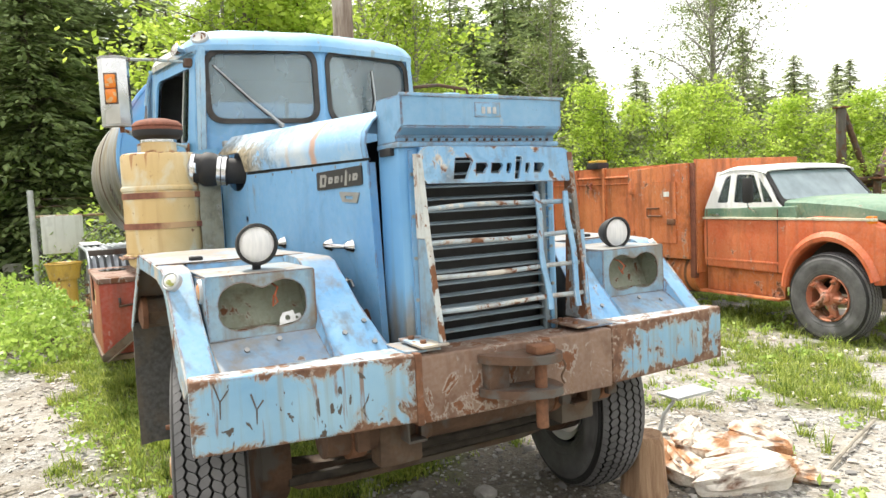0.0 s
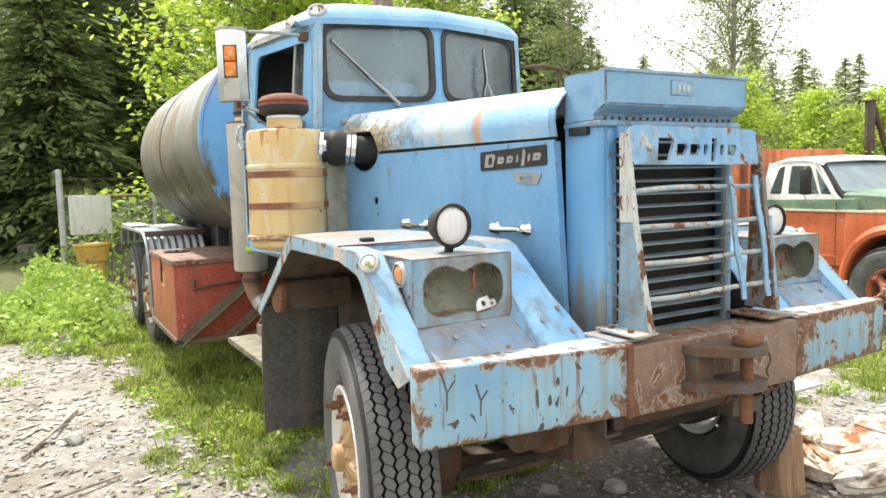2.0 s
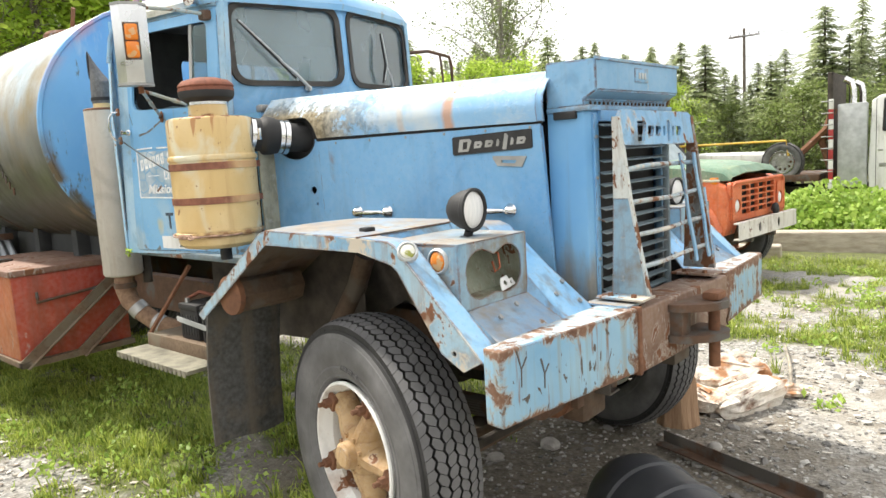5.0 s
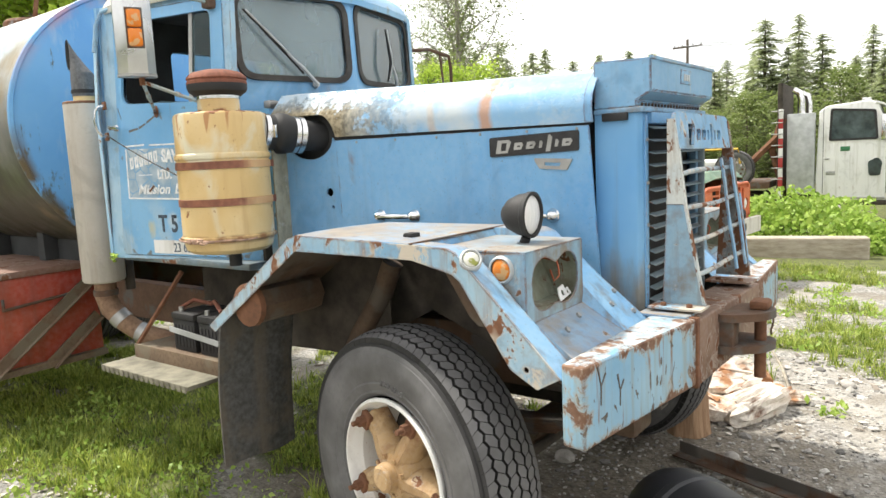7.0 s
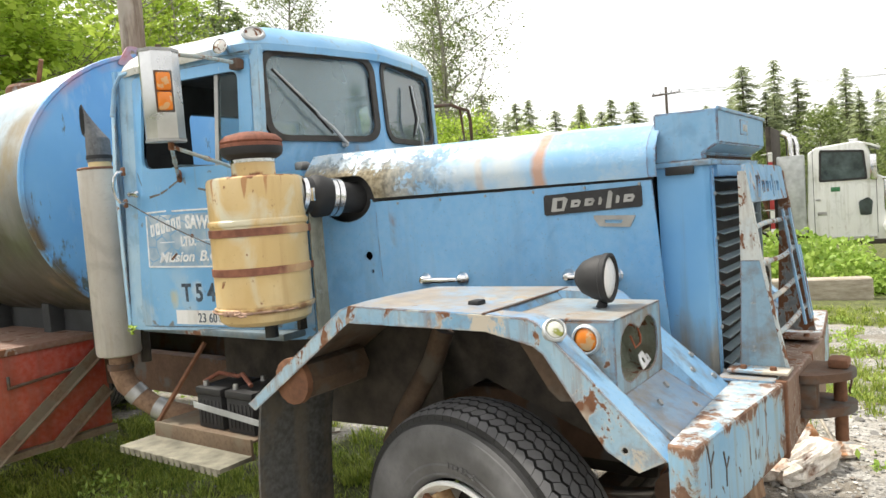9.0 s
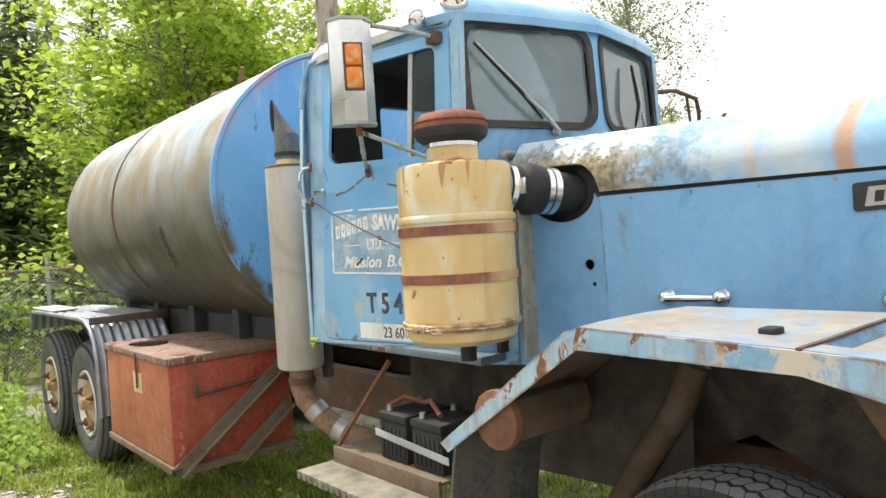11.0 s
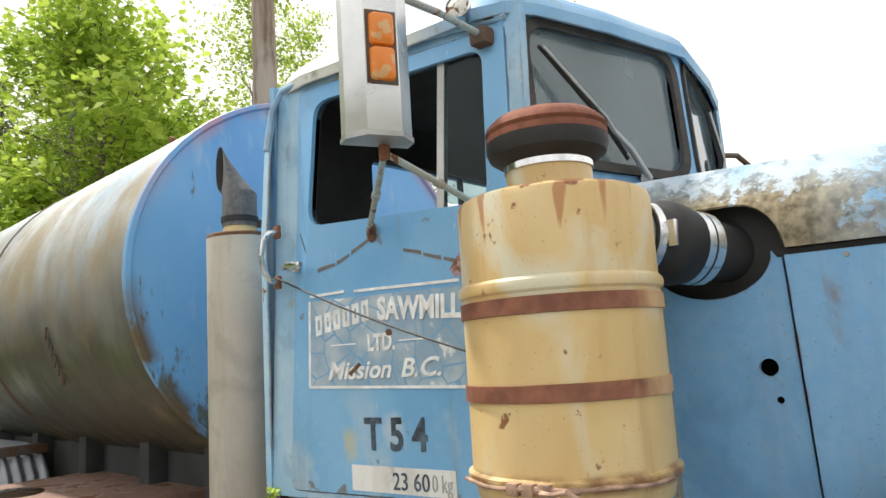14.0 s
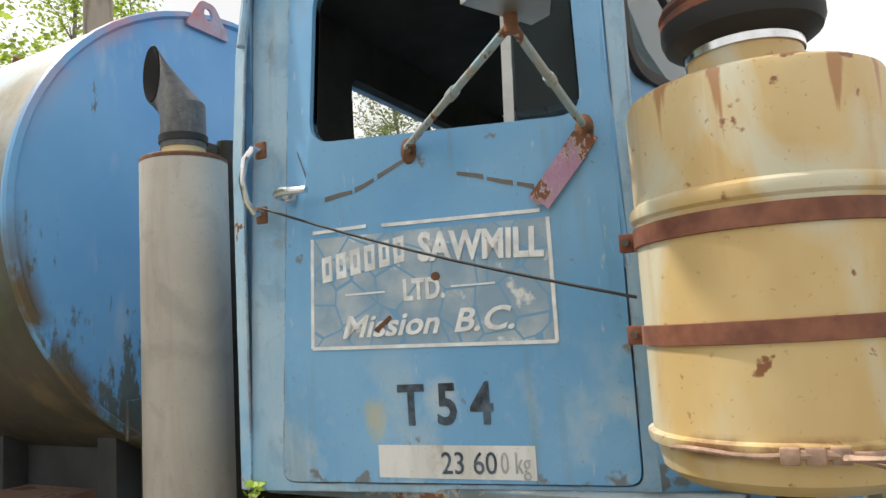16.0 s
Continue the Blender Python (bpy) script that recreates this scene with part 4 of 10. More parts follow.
near_wheel = wheel((-1.005, 0.67, 0.582), truck, TYRE_FRONT, RIM_FRONT, HUB_FRONT, NUT, 0.274, 5, False, -11.5, 0.5)
wheel((0.950, 0.67, 0.560), truck, TYRE_FRONT, RIM_FRONT, HUB_FRONT, NUT, 0.274, 5, True, -11.5)
for y in (6.38, 7.68):
    for x in (-0.99, -0.69):
        wheel((x, y, 0.50), truck, TYRE_REAR, RIM_REAR, HUB_FRONT, NUT, 0.270, 5, x > -0.8)
        wheel((-x, y, 0.50), truck, TYRE_REAR, RIM_REAR, HUB_FRONT, NUT, 0.270, 5, x < -0.8)

# raised size marking on the tyre wall
for k, ch in enumerate("11R22.5"):
    a = -0.02 + 0.052 * k + (0.02 if k > 2 else 0)
    rr = 0.335
    here = Matrix.Translation((-1.141, 0.67 - rr * math.sin(a), 0.582 + rr * math.cos(a))) @ Matrix(((0, 0, -1), (-1, 0, 0), (0, 1, 0))).to_4x4() @ Matrix.Rotation(-a, 4, 'Z')
    o = lettering(ch, 0.020, (pose(-1.005, 0.67, 0.582) @ Matrix.Rotation(0.5, 4, 'X')).inverted() @ here, M_RUBBER, near_wheel, "tyre_marking", 0.002)
    o.matrix_parent_inverse = Matrix()
# chassis
for s in (-1, 1):
    bm = bmesh.new()
    for lo, hi in (((-0.004, -0.05, 0.74), (0.004, 8.2, 0.98)), ((0, -0.05, 0.972), (-0.075, 8.2, 0.982)), ((0, -0.05, 0.738), (-0.075, 8.2, 0.748))):
        a, b = Vector(lo), Vector(hi)
        a.x, b.x = sorted((s * (0.43 + a.x), s * (0.43 + b.x)))
        box(a, b, 0.002, bm, None, 1)
    P("frame_rail", bm, M_RUST_DARK, "rusty dark steel frame rail")
line = [(-0.86, 0.66, 0.58), (-0.76, 0.64, 0.52), (-0.68, 0.62, 0.47), (-0.5, 0.60, 0.455), (0.0, 0.60, 0.455), (0.5, 0.60, 0.455), (0.68, 0.62, 0.47), (0.76, 0.64, 0.52), (0.86, 0.66, 0.58)]
rows = []
for x, y, z in line:
    rows.append([(x, y + b, z + c) for b, c in ((-0.055, -0.055), (0.055, -0.055), (0.055, -0.030), (0.02, -0.02), (0.02, 0.02), (0.055, 0.030), (0.055, 0.055), (-0.055, 0.055), (-0.055, 0.030), (-0.02, 0.02), (-0.02, -0.02), (-0.055, -0.030))])
P("front_axle", loft(rows, None, True, True), M_UNDER, "brown dropped front axle beam")
for s in (-1, 1):
    bm = bmesh.new()
    for k in range(6):
        L = 0.62 - 0.08 * k
        rows = []
        for j in range(9):
            f = j / 4 - 1
            y = 0.67 + f * L
            z = 0.60 + 0.012 * k * -1 + 0.10 * (f * L / 0.62) ** 2
            rows.append([(s * 0.43 - 0.04, y, z), (s * 0.43 + 0.04, y, z), (s * 0.43 + 0.04, y, z + 0.010), (s * 0.43 - 0.04, y, z + 0.010)])
        loft(rows, bm, True, True)
    P("leaf_spring", bm, M_RUST_DARK, "rusty leaf spring")
    bm = box((s * 0.43 - 0.09, 0.02, 0.64), (s * 0.43 + 0.09, 0.12, 0.90), 0.015)
    rod((s * 0.43 - 0.08, 0.06, 0.70), (s * 0.43 + 0.08, 0.06, 0.70), 0.035, 12, bm)
    P("spring_hanger", bm, M_UNDER, "rusty spring hanger bracket")
bm = rod((-0.75, 0.46, 0.50), (0.75, 0.46, 0.48), 0.022, 10)
P("tie_rod", bm, M_DARK, "grimy steering tie rod")
bm = box((-0.30, 0.30, 0.62), (0.28, 1.10, 0.95), 0.06)
box((-0.22, 0.9, 0.55), (0.2, 1.5, 0.85), 0.05, bm)
P("engine_sump", bm, M_DARK, "dark oily engine sump")
for s in (-1, 1):
    bm = lathe([(0.0, 0), (0.24, 0), (0.24, 0.12), (0.0, 0.12)], axis_to((s * 0.74, 0.67, 0.60), (s, 0, 0)), 28)
    P("brake_drum", bm, M_RUST_DARK, "rusty brake drum")
for y in (6.38, 7.68):
    bm = rod((-0.9, y, 0.5), (0.9, y, 0.5), 0.07, 12)
    bmesh.ops.create_uvsphere(bm, u_segments=18, v_segments=10, radius=0.19, matrix=Matrix.Translation((0, y, 0.5)))
    P("rear_axle", bm, M_DARK, "grimy rear axle")

# cross member and brackets below the bumper
bm = rod((-0.72, 0.10, 0.78), (0.62, 0.10, 0.755), 0.075, 16)
P("cross_tube", bm, M_RUST_DARK, "brown rusty cross tube below the bumper")
for x in (-0.60, -0.34, 0.34, 0.60):
    P("tube_collar", rod((x - 0.03, 0.10, 0.775), (x + 0.03, 0.10, 0.775), 0.090, 16), M_RUST, "")
    P("tube_strap", box((x - 0.025, -0.02, 0.74), (x + 0.025, 0.01, 0.90), 0.005), M_RUST_DARK, "")
P("steering_arm", tube([(-0.62, 0.20, 0.70), (-0.3, 0.30, 0.60), (0.1, 0.33, 0.58), (0.55, 0.30, 0.60)], 0.026, 10), M_DARK, "grimy steering drag link")
P("front_crossmember", box((-0.43, 0.0, 0.80), (0.43, 0.09, 0.96), 0.012), M_RUST_DARK, "rusty front cross member")

# bumper, lower towards the far side
def lean(bm, k=0.019):
    for v in bm.verts:
        v.co.z -= k * (v.co.x + 1.2)
    return bm


def prism(plan, z0, z1, bevel=0.012):
    bm = bmesh.new()
    lo = [bm.verts.new((x, y, z0)) for x, y in plan]
    hi = [bm.verts.new((x, y, z1)) for x, y in plan]
    n = len(plan)
    bm.faces.new(lo[::-1])
    bm.faces.new(hi)
    for i in range(n):
        bm.faces.new((lo[i], lo[(i + 1) % n], hi[(i + 1) % n], hi[i]))
    if bevel:
        bmesh.ops.bevel(bm, geom=bm.edges[:], offset=bevel, segments=3, affect='EDGES', profile=0.6)
    return bm


M_BUMPER_MID = worn_paint("bumper_middle", (0.165, 0.092, 0.058), (0.23, 0.145, 0.10), 0.56, 0.52, (0.12, 0.06, 0.035), 0.55, 0.7, 1.4)
bumper = P("bumper", lean(prism([(-0.448, -0.190), (0.448, -0.190), (0.448, -0.03), (-0.448, -0.03)], 0.868, 1.112)), M_BUMPER_MID, "rusty steel bumper middle")
for s in (-1, 1):
    plan = [(s * 1.205, -0.112), (s * 0.450, -0.186), (s * 0.450, -0.022), (s * 1.195, -0.036)]
    P("bumper_wing", lean(prism(plan if s > 0 else plan[::-1], 0.876, 1.120)), M_BUMPER, "blue bumper wing with rust and scrapes", bumper)
P("bumper_seam", lean(box((-0.462, -0.194, 0.866), (-0.436, -0.02, 1.124), 0.005)), M_RUST, "", bumper)
def on_bumper(x, z, w):
    return (x, -0.1125 - 0.098 * (x + 1.205) - w, z - 0.019 * (x + 1.2))


for x, z, k in ((-1.115, 1.045, 1.0), (-1.005, 1.005, 0.85)):
    for a, b, w in (((-0.018, 0.062), (0, 0), 0.006), ((0.026, 0.034), (0, 0), 0.005), ((0, 0), (-0.002, -0.055), 0.005)):
        p, q = Vector(a) * k, Vector(b) * k
        side = Vector((q.y - p.y, p.x - q.x)).normalized() * w * 0.5
        ring = [p - side, p + side, q + side * 0.6, q - side * 0.6]
        P("scrape", sheet([(x + c.x, z + c.y) for c in ring], [], lambda u, v, w2: on_bumper(u, v, w2 - 0.0005), 0.0025), M_RUST_DARK, "", bumper)
# tow jaw with its pin
for z in (1.030, 0.905):
    jaw = rounded_loop([(-0.215, -0.185), (-0.20, -0.245), (-0.10, -0.335), (0.02, -0.355), (0.095, -0.315), (0.115, -0.25), (0.115, -0.185)], 0.05, 5)
    P("tow_jaw", sheet(jaw, [], lambda u, v, w, z=z: (u, v, z - 0.05 * u + w), 0.030), M_RUST_DARK, "thick rusty tow jaw plate", bumper)
bm = rod((0.0, -0.295, 0.785), (0.0, -0.295, 1.085), 0.023, 14)
box((-0.045, -0.33, 1.062), (0.05, -0.26, 1.098), 0.014, bm)
P("tow_pin", bm, M_RUST, "rusty tow pin", bumper)
P("jaw_block", box((-0.19, -0.24, 0.930), (-0.10, -0.185, 1.040), 0.008), M_RUST_DARK, "", bumper)
bm = tube([(0.085 + 0.010 * math.sin(k), -0.32 + 0.004 * math.cos(k), 1.03 - 0.013 * k) for k in range(8)], 0.004, 6)
P("pin_chain", bm, M_RUST_DARK, "", bumper)
for s in (-1, 1):
    P("bumper_plate", lean(box((s * 0.41 - 0.07, -0.16, 1.118), (s * 0.41 + 0.07, 0.02, 1.128), 0.003)), M_BLUE_WORN, "", bumper)

# radiator
n = Nodes("radiator_shell_paint")
o = n.height()
c = n.mix(n.ramp(n.noise(1.7, 4), 0.35, 0.68), BLUE, BLUE_FADED)
c = n.mix(n.ramp(n.noise(12, 5, (1, 1, 0.06), 0.6), 0.55, 0.72, 0, 0.5), c, (0.16, 0.17, 0.15))
foot = n.ramp(n.math('ADD', o[2], n.math('MULTIPLY', n.math('SUBTRACT', n.noise(14, 6, (1, 1, 0.25)), 0.5), 0.5)), 1.30, 1.12, 0.0, 0.85)
c = n.mix(foot, c, n.mix(n.noise(20, 5), (0.13, 0.10, 0.065), (0.33, 0.29, 0.21)))
c = n.mix(n.ramp(n.noise(9, 8), 0.70, 0.72), c, (0.20, 0.10, 0.055))
n.set(color=c, rough=0.45)
n.bump(n.noise(40, 4), 0.15, 0.003)
M_SHELL = n.mat
M_GREY_BLUE = worn_paint("radiator_top_paint", (0.13, 0.31, 0.52), (0.22, 0.41, 0.60), 0.70, 0.64, streak=0.35, edge=(0.008, 0.42))
cap = [(0.0, 1.915), (0.0, 2.034), (0.225, 2.040), (0.225, 1.86), (0.055, 1.86), (0.055, 1.885)]
bm = bmesh.new()
ring = lambda x: [(x, y, z) for y, z in cap]
loft([ring(-0.375), ring(0.375)], bm, True, True)
bmesh.ops.bevel(bm, geom=bm.edges[:], offset=0.005, segments=2, affect='EDGES')
radiator = P("radiator", bm, M_GREY_BLUE, "light blue radiator top tank with overhanging front")
P("top_edge", box((-0.382, -0.006, 2.028), (0.382, 0.004, 2.041), 0.003), M_BLUE_WORN, "", radiator)
for x in (-0.10, 0.09):
    P("filler_cap", lathe([(0.0, 0.022), (0.045, 0.020), (0.052, 0.012), (0.052, 0), (0, 0)], pose(x, 0.12, 2.038), 20), M_BLUE, "", radiator)
P("number_panel", box((-0.055, -0.004, 1.955), (0.065, 0.002, 2.012), 0.002), M_BLUE_WORN, "faded painted panel", radiator)
for k in range(3):
    P("number_bar", box((-0.025 + 0.026 * k, -0.006, 1.968), (-0.008 + 0.026 * k, -0.003, 1.994), 0.001), M_GALV, "", radiator)
bolts("bolt", [(-0.33 + 0.035 * k, 0.054, 1.872) for k in range(20)], (0, -1, 0), M_RUST_DARK, radiator, 0.006, 0.006)
P("flange", box((-0.378, 0.03, 1.842), (0.378, 0.225, 1.862), 0.004), M_BLUE_WORN, "rust-edged flange", radiator)
for s in (-1, 1):
    pl = [(s * 0.372, 0.225), (s * 0.366, 0.06), (s * 0.345, 0.045), (s * 0.283, 0.045), (s * 0.283, 0.075), (s * 0.335, 0.08), (s * 0.345, 0.225)]
    P("side_shell", prism(pl if s > 0 else pl[::-1], 1.02, 1.843, 0.005), M_SHELL, "", radiator)
    P("edge_strip", box((s * 0.325 - 0.010, 0.036, 1.04), (s * 0.325 + 0.010, 0.048, 1.83), 0.004), M_BLUE, "", radiator)
    bolts("bolt", [(s * 0.325, 0.037, 1.10 + 0.16 * k) for k in range(5)], (0, -1, 0), M_STEEL, radiator, 0.008, 0.007)
P("lifting_slot", box((-0.385, 0.09, 1.815), (-0.364, 0.19, 1.845), 0.004), M_BLACK, "", radiator)
P("core", box((-0.29, 0.085, 1.03), (0.29, 0.20, 1.842), 0.004), M_BLACK, "black radiator core", radiator)
P("front_head", box((-0.29, 0.030, 1.80), (0.29, 0.075, 1.843), 0.004), M_BLUE, "", radiator)
P("front_sill", box((-0.345, 0.02, 1.02), (0.345, 0.09, 1.055), 0.004), M_BLUE_WORN, "", radiator)
M_SLAT = worn_paint("slat_paint", (0.15, 0.21, 0.25), (0.24, 0.30, 0.33), 0.62, 0.56, (0.12, 0.10, 0.07), 0.45, 0.3)
for k in range(16):
    z = 1.080 + k * 0.0472
    rows = []
    for x in (-0.300, -0.1, 0.1, 0.300):
        rows.append([(x, 0.014, z - 0.004), (x, 0.014, z - 0.009), (x, 0.016, z - 0.009), (x, 0.044, z + 0.001), (x, 0.044, z + 0.003), (x, 0.017, z - 0.004)])
    P("grille_slat", loft(rows, None, True, True), M_SLAT, "", radiator)
P("core_edge", box((0.262, 0.004, 1.06), (0.280, 0.03, 1.80), 0.003), M_SLAT, "", radiator)

# grille guard
M_HEADBOX = worn_paint("headlamp_box_paint", (0.16, 0.31, 0.46), (0.27, 0.39, 0.46), 0.66, 0.49, (0.20, 0.155, 0.10), streak=0.8, scale=1.8, dust=0.8, edge=(0.011, 0.34))
M_PEEL = worn_paint("flaked_leg_paint", (0.58, 0.58, 0.53), (0.40, 0.48, 0.52), 0.555, 0.56, (0.30, 0.20, 0.12), 0.6, 0.5, 3.0)
# far leg: rusty paint, darkened for the shade on its inner side
M_FARLEG = worn_paint("shaded_rusty_leg_paint", (0.15, 0.13, 0.11), (0.22, 0.26, 0.29), 0.50, 0.54, (0.10, 0.06, 0.04), 0.6, 0.5, 3.0)
M_GUARD = worn_paint("guard_paint", (0.14, 0.34, 0.58), (0.26, 0.45, 0.63), 0.61, 0.58, streak=0.4, scale=2.2, bare=(0.6, 0.58, 0.52), edge=(0.008, 0.44))
M_GUARDBAR = worn_paint("guard_bar_paint", (0.22, 0.35, 0.46), (0.44, 0.48, 0.48), 0.555, 0.54, (0.26, 0.18, 0.12), streak=0.4, scale=2.6, bare=(0.55, 0.52, 0.46), edge=(0.006, 0.40))
def guard_at(u, v, w):
    return (u, -0.070 - 0.14 * (1.83 - v) + w, v - 0.012 * (u + 0.33))


def glyphs():
    """Slanting cut-outs in the plate: plain shapes in place of the maker's name."""
    out = []
    x = -0.21
    for w, lo, hi in ((0.075, 1.715, 1.795), (0.05, 1.735, 1.775), (0.05, 1.735, 1.775), (0.022, 1.735, 1.775), (0.028, 1.712, 1.800), (0.022, 1.735, 1.775), (0.05, 1.735, 1.775)):
        sl = 0.22
        out.append([(x + sl * (lo - 1.73), lo), (x + w * 0.75 + sl * (lo - 1.73), lo), (x + w + sl * (hi - 1.73), hi - 0.012), (x + w * 0.9 + sl * (hi - 1.73), hi), (x + sl * (hi - 1.73), hi)])
        x += w + 0.020
    return out


outer = rounded_loop([(-0.350, 1.700), (0.358, 1.700), (0.358, 1.838), (-0.350, 1.838)], 0.06, 6)
outer = [(u, v if v > 1.71 else 1.700) for u, v in outer]
guard = P("grille_guard", sheet(outer, glyphs(), guard_at, 0.012), M_GUARD, "blue steel grille guard with cut-out plate, chipped paint")
for s in (-1, 1):
    x = s * 0.349
    z0 = 1.128

    def leg(rows, t):
        """A flat bar on edge: front and rear y at each height, t thick."""
        return loft([[(x - t / 2 - s * 0.012 * (1.70 - z) * (s < 0), f, z), (x + t / 2 - s * 0.012 * (1.70 - z) * (s < 0), f, z), (x + t / 2 - s * 0.012 * (1.70 - z) * (s < 0), r, z), (x - t / 2 - s * 0.012 * (1.70 - z) * (s < 0), r, z)] for z, f, r in rows], None, True, True)

    P("guard_leg", leg([(1.81, -0.074, -0.052), (1.76, -0.082, -0.052), (1.70, -0.089, -0.052), (1.60, -0.100, -0.050), (1.502, -0.110, -0.048)], 0.026), M_PEEL if s < 0 else M_FARLEG, "leg with flaked white and rusty paint" if s < 0 else "rusty leg, the shade on its inner side put into the paint", guard)
    P("guard_gusset", leg([(1.502, -0.112, -0.046), (1.32, -0.144, -0.038), (z0, -0.180 if s < 0 else -0.166, -0.028)], 0.018), M_HEADBOX if s < 0 else M_FARLEG, "", guard)
    P("leg_edge", leg([(1.700, -0.093, -0.087), (1.50, -0.117, -0.109), (1.32, -0.149, -0.141), (z0, -0.186 if s < 0 else -0.172, -0.176 if s < 0 else -0.162)], 0.022), M_PEEL if s < 0 else M_FARLEG, "", guard)
    P("guard_foot", box((x - 0.085, -0.195, 1.122 - 0.01 * (s + 1)), (x + 0.025, 0.0, 1.132 - 0.01 * (s + 1)), 0.003), M_LIP if s < 0 else M_BUMPER_MID, "", guard)
    bolts("bolt", [(x - 0.055, -0.145, 1.132 - 0.01 * (s + 1)), (x - 0.055, -0.05, 1.132 - 0.01 * (s + 1))], (0, 0, 1), M_RUST, guard, 0.012, 0.012)
for k, z in enumerate((1.605, 1.480, 1.355, 1.235)):
    pts = [guard_at(-0.345 + 0.0705 * j, z + 0.003 * math.sin(j * 0.7 + k) + (0.010 * math.sin(math.pi * j / 10) if k == 0 else 0) + 0.010 * (j / 10), 0.014 - 0.010 * math.sin(math.pi * j / 10) * (k % 2)) for j in range(11)]
    P("guard_bar", tube(pts, 0.0095, 8), M_GUARDBAR, "", guard)
for x0, bend in ((0.150, 0.008), (0.300, -0.006)):
    pts = [guard_at(x0 + bend * math.sin(j * 1.1) + 0.002 * (j / 8), 1.66 - 0.058 * j, -0.006) for j in range(9)]
    rows = [[(p[0] - 0.012, p[1] - 0.004, p[2]), (p[0] + 0.012, p[1] - 0.004, p[2]), (p[0] + 0.012, p[1] + 0.004, p[2]), (p[0] - 0.012, p[1] + 0.004, p[2])] for p in pts]
    P("guard_strap", loft(rows, None, True, True), M_GUARD, "bent flat blue strap", guard)
pts = [guard_at(0.366 - 0.004 * j, 1.50 - 0.06 * j, 0.0) for j in range(6)]
P("guard_strap", tube(pts, 0.010, 8), M_GUARD, "", guard)

# hood
def hood_w(y):
    return 0.378 + 0.159 * y


def hood_section(y, grow=0.0, t=0.0):
    w = hood_w(y) + 0.012 + grow
    zs = 1.814 + 0.012 * y / 1.7
    zt = 2.000 + 0.040 * y / 1.7
    half = [(w, zs), (w + 0.008, zs + 0.05), (w + 0.002, zs + 0.10), (w - 0.03, zs + 0.145), (w - 0.085, zt - 0.004), (w - 0.19, zt + 0.010), (w * 0.35, zt + 0.026), (0, zt + 0.032)]
    if y > 1.38:        # rounded cut over the air intake
        rise = 0.105 * math.sqrt(max(0.0, 1 - ((max(0.0, 1.47 - y)) / 0.091) ** 2))
        half = [(w + 0.008 - 0.5 * max(0.0, rise - 0.09), zs + rise) if b < zs + rise else (a, b) for a, b in half]
    half = [(a - t * 0.6, b - t) for a, b in half]
    left = [(-a, y, b) for a, b in half]
    return left + [(a, y, b) for a, b in half[::-1][1:]]


rows = [hood_section(y) for y in (0.222, 0.35, 0.5, 0.65, 0.8, 0.95, 1.1, 1.25, 1.379, 1.3815, 1.388, 1.40, 1.42, 1.445, 1.47, 1.60, 1.752)]
n = Nodes("hood_paint")
o = n.height()
c = n.mix(n.ramp(n.noise(2.2, 5), 0.35, 0.65), (0.18, 0.40, 0.66), (0.34, 0.53, 0.71))
c = n.mix(n.ramp(n.noise(30, 4), 0.5, 0.75, 0, 0.3), c, (0.60, 0.62, 0.60))
# rust runs across the hood and a pale worn field between them
for at_y, wide, col, amt in ((0.64, 0.035, (0.50, 0.27, 0.15), 0.85), (0.88, 0.022, (0.50, 0.33, 0.20), 0.6), (0.76, 0.10, (0.60, 0.63, 0.62), 0.5)):
    off = n.math('ABSOLUTE', n.math('ADD', n.math('SUBTRACT', o[1], at_y), n.math('MULTIPLY', n.math('SUBTRACT', n.noise(6, 4), 0.5), 0.06)), 0)
    c = n.mix(n.ramp(off, wide, wide * 0.35, 0.0, amt), c, col)
# lichen on the rear shoulders
rear = n.ramp(o[1], 0.85, 1.35)
low = n.ramp(o[2], 2.04, 1.93)
crust = n.ramp(n.math('ADD', n.math('ADD', n.math('MULTIPLY', n.noise(26, 8, (1, 1, 1), 0.75), 0.6), n.math('MULTIPLY', n.noise(6, 5), 0.4)), n.math('MULTIPLY', n.math('MULTIPLY', rear, low), 0.15)), 0.548, 0.60)
c = n.mix(n.math('MULTIPLY', crust, n.math('MULTIPLY', rear, n.ramp(o[2], 2.06, 1.94, 0.25, 1.0))), c, n.mix(n.ramp(n.noise(45, 5), 0.35, 0.65), (0.13, 0.105, 0.06), (0.36, 0.31, 0.21)))
pale = n.ramp(n.math('ADD', n.noise(5, 6), n.math('MULTIPLY', rear, 0.22)), 0.54, 0.68, 0, 0.6)
c = n.mix(n.math('MULTIPLY', pale, n.math('SUBTRACT', 1.0, n.math('MULTIPLY', crust, rear))), c, (0.60, 0.62, 0.60))
n.set(color=c, rough=n.ramp(crust, 0, 1, 0.30, 0.9))
n.bump(n.math('ADD', n.math('MULTIPLY', crust, 0.8), n.math('MULTIPLY', n.noise(60, 4), 0.2)), 0.4, 0.004)
M_HOOD = n.mat
hood = P("hood", thicken(loft(rows, None, False), 0.006), M_HOOD, "sun-faded light blue hood top with lichen and rust streaks")
P("hood_lip", thicken(loft([hood_section(0.205, 0.004), hood_section(0.236, 0.004)], None, False), 0.008), M_BLUE_WORN, "", hood)



def hood_side(u, v, w):
    """u along y, v up, w out from the near side panel."""
    return (-(hood_w(u) + w), u, v)


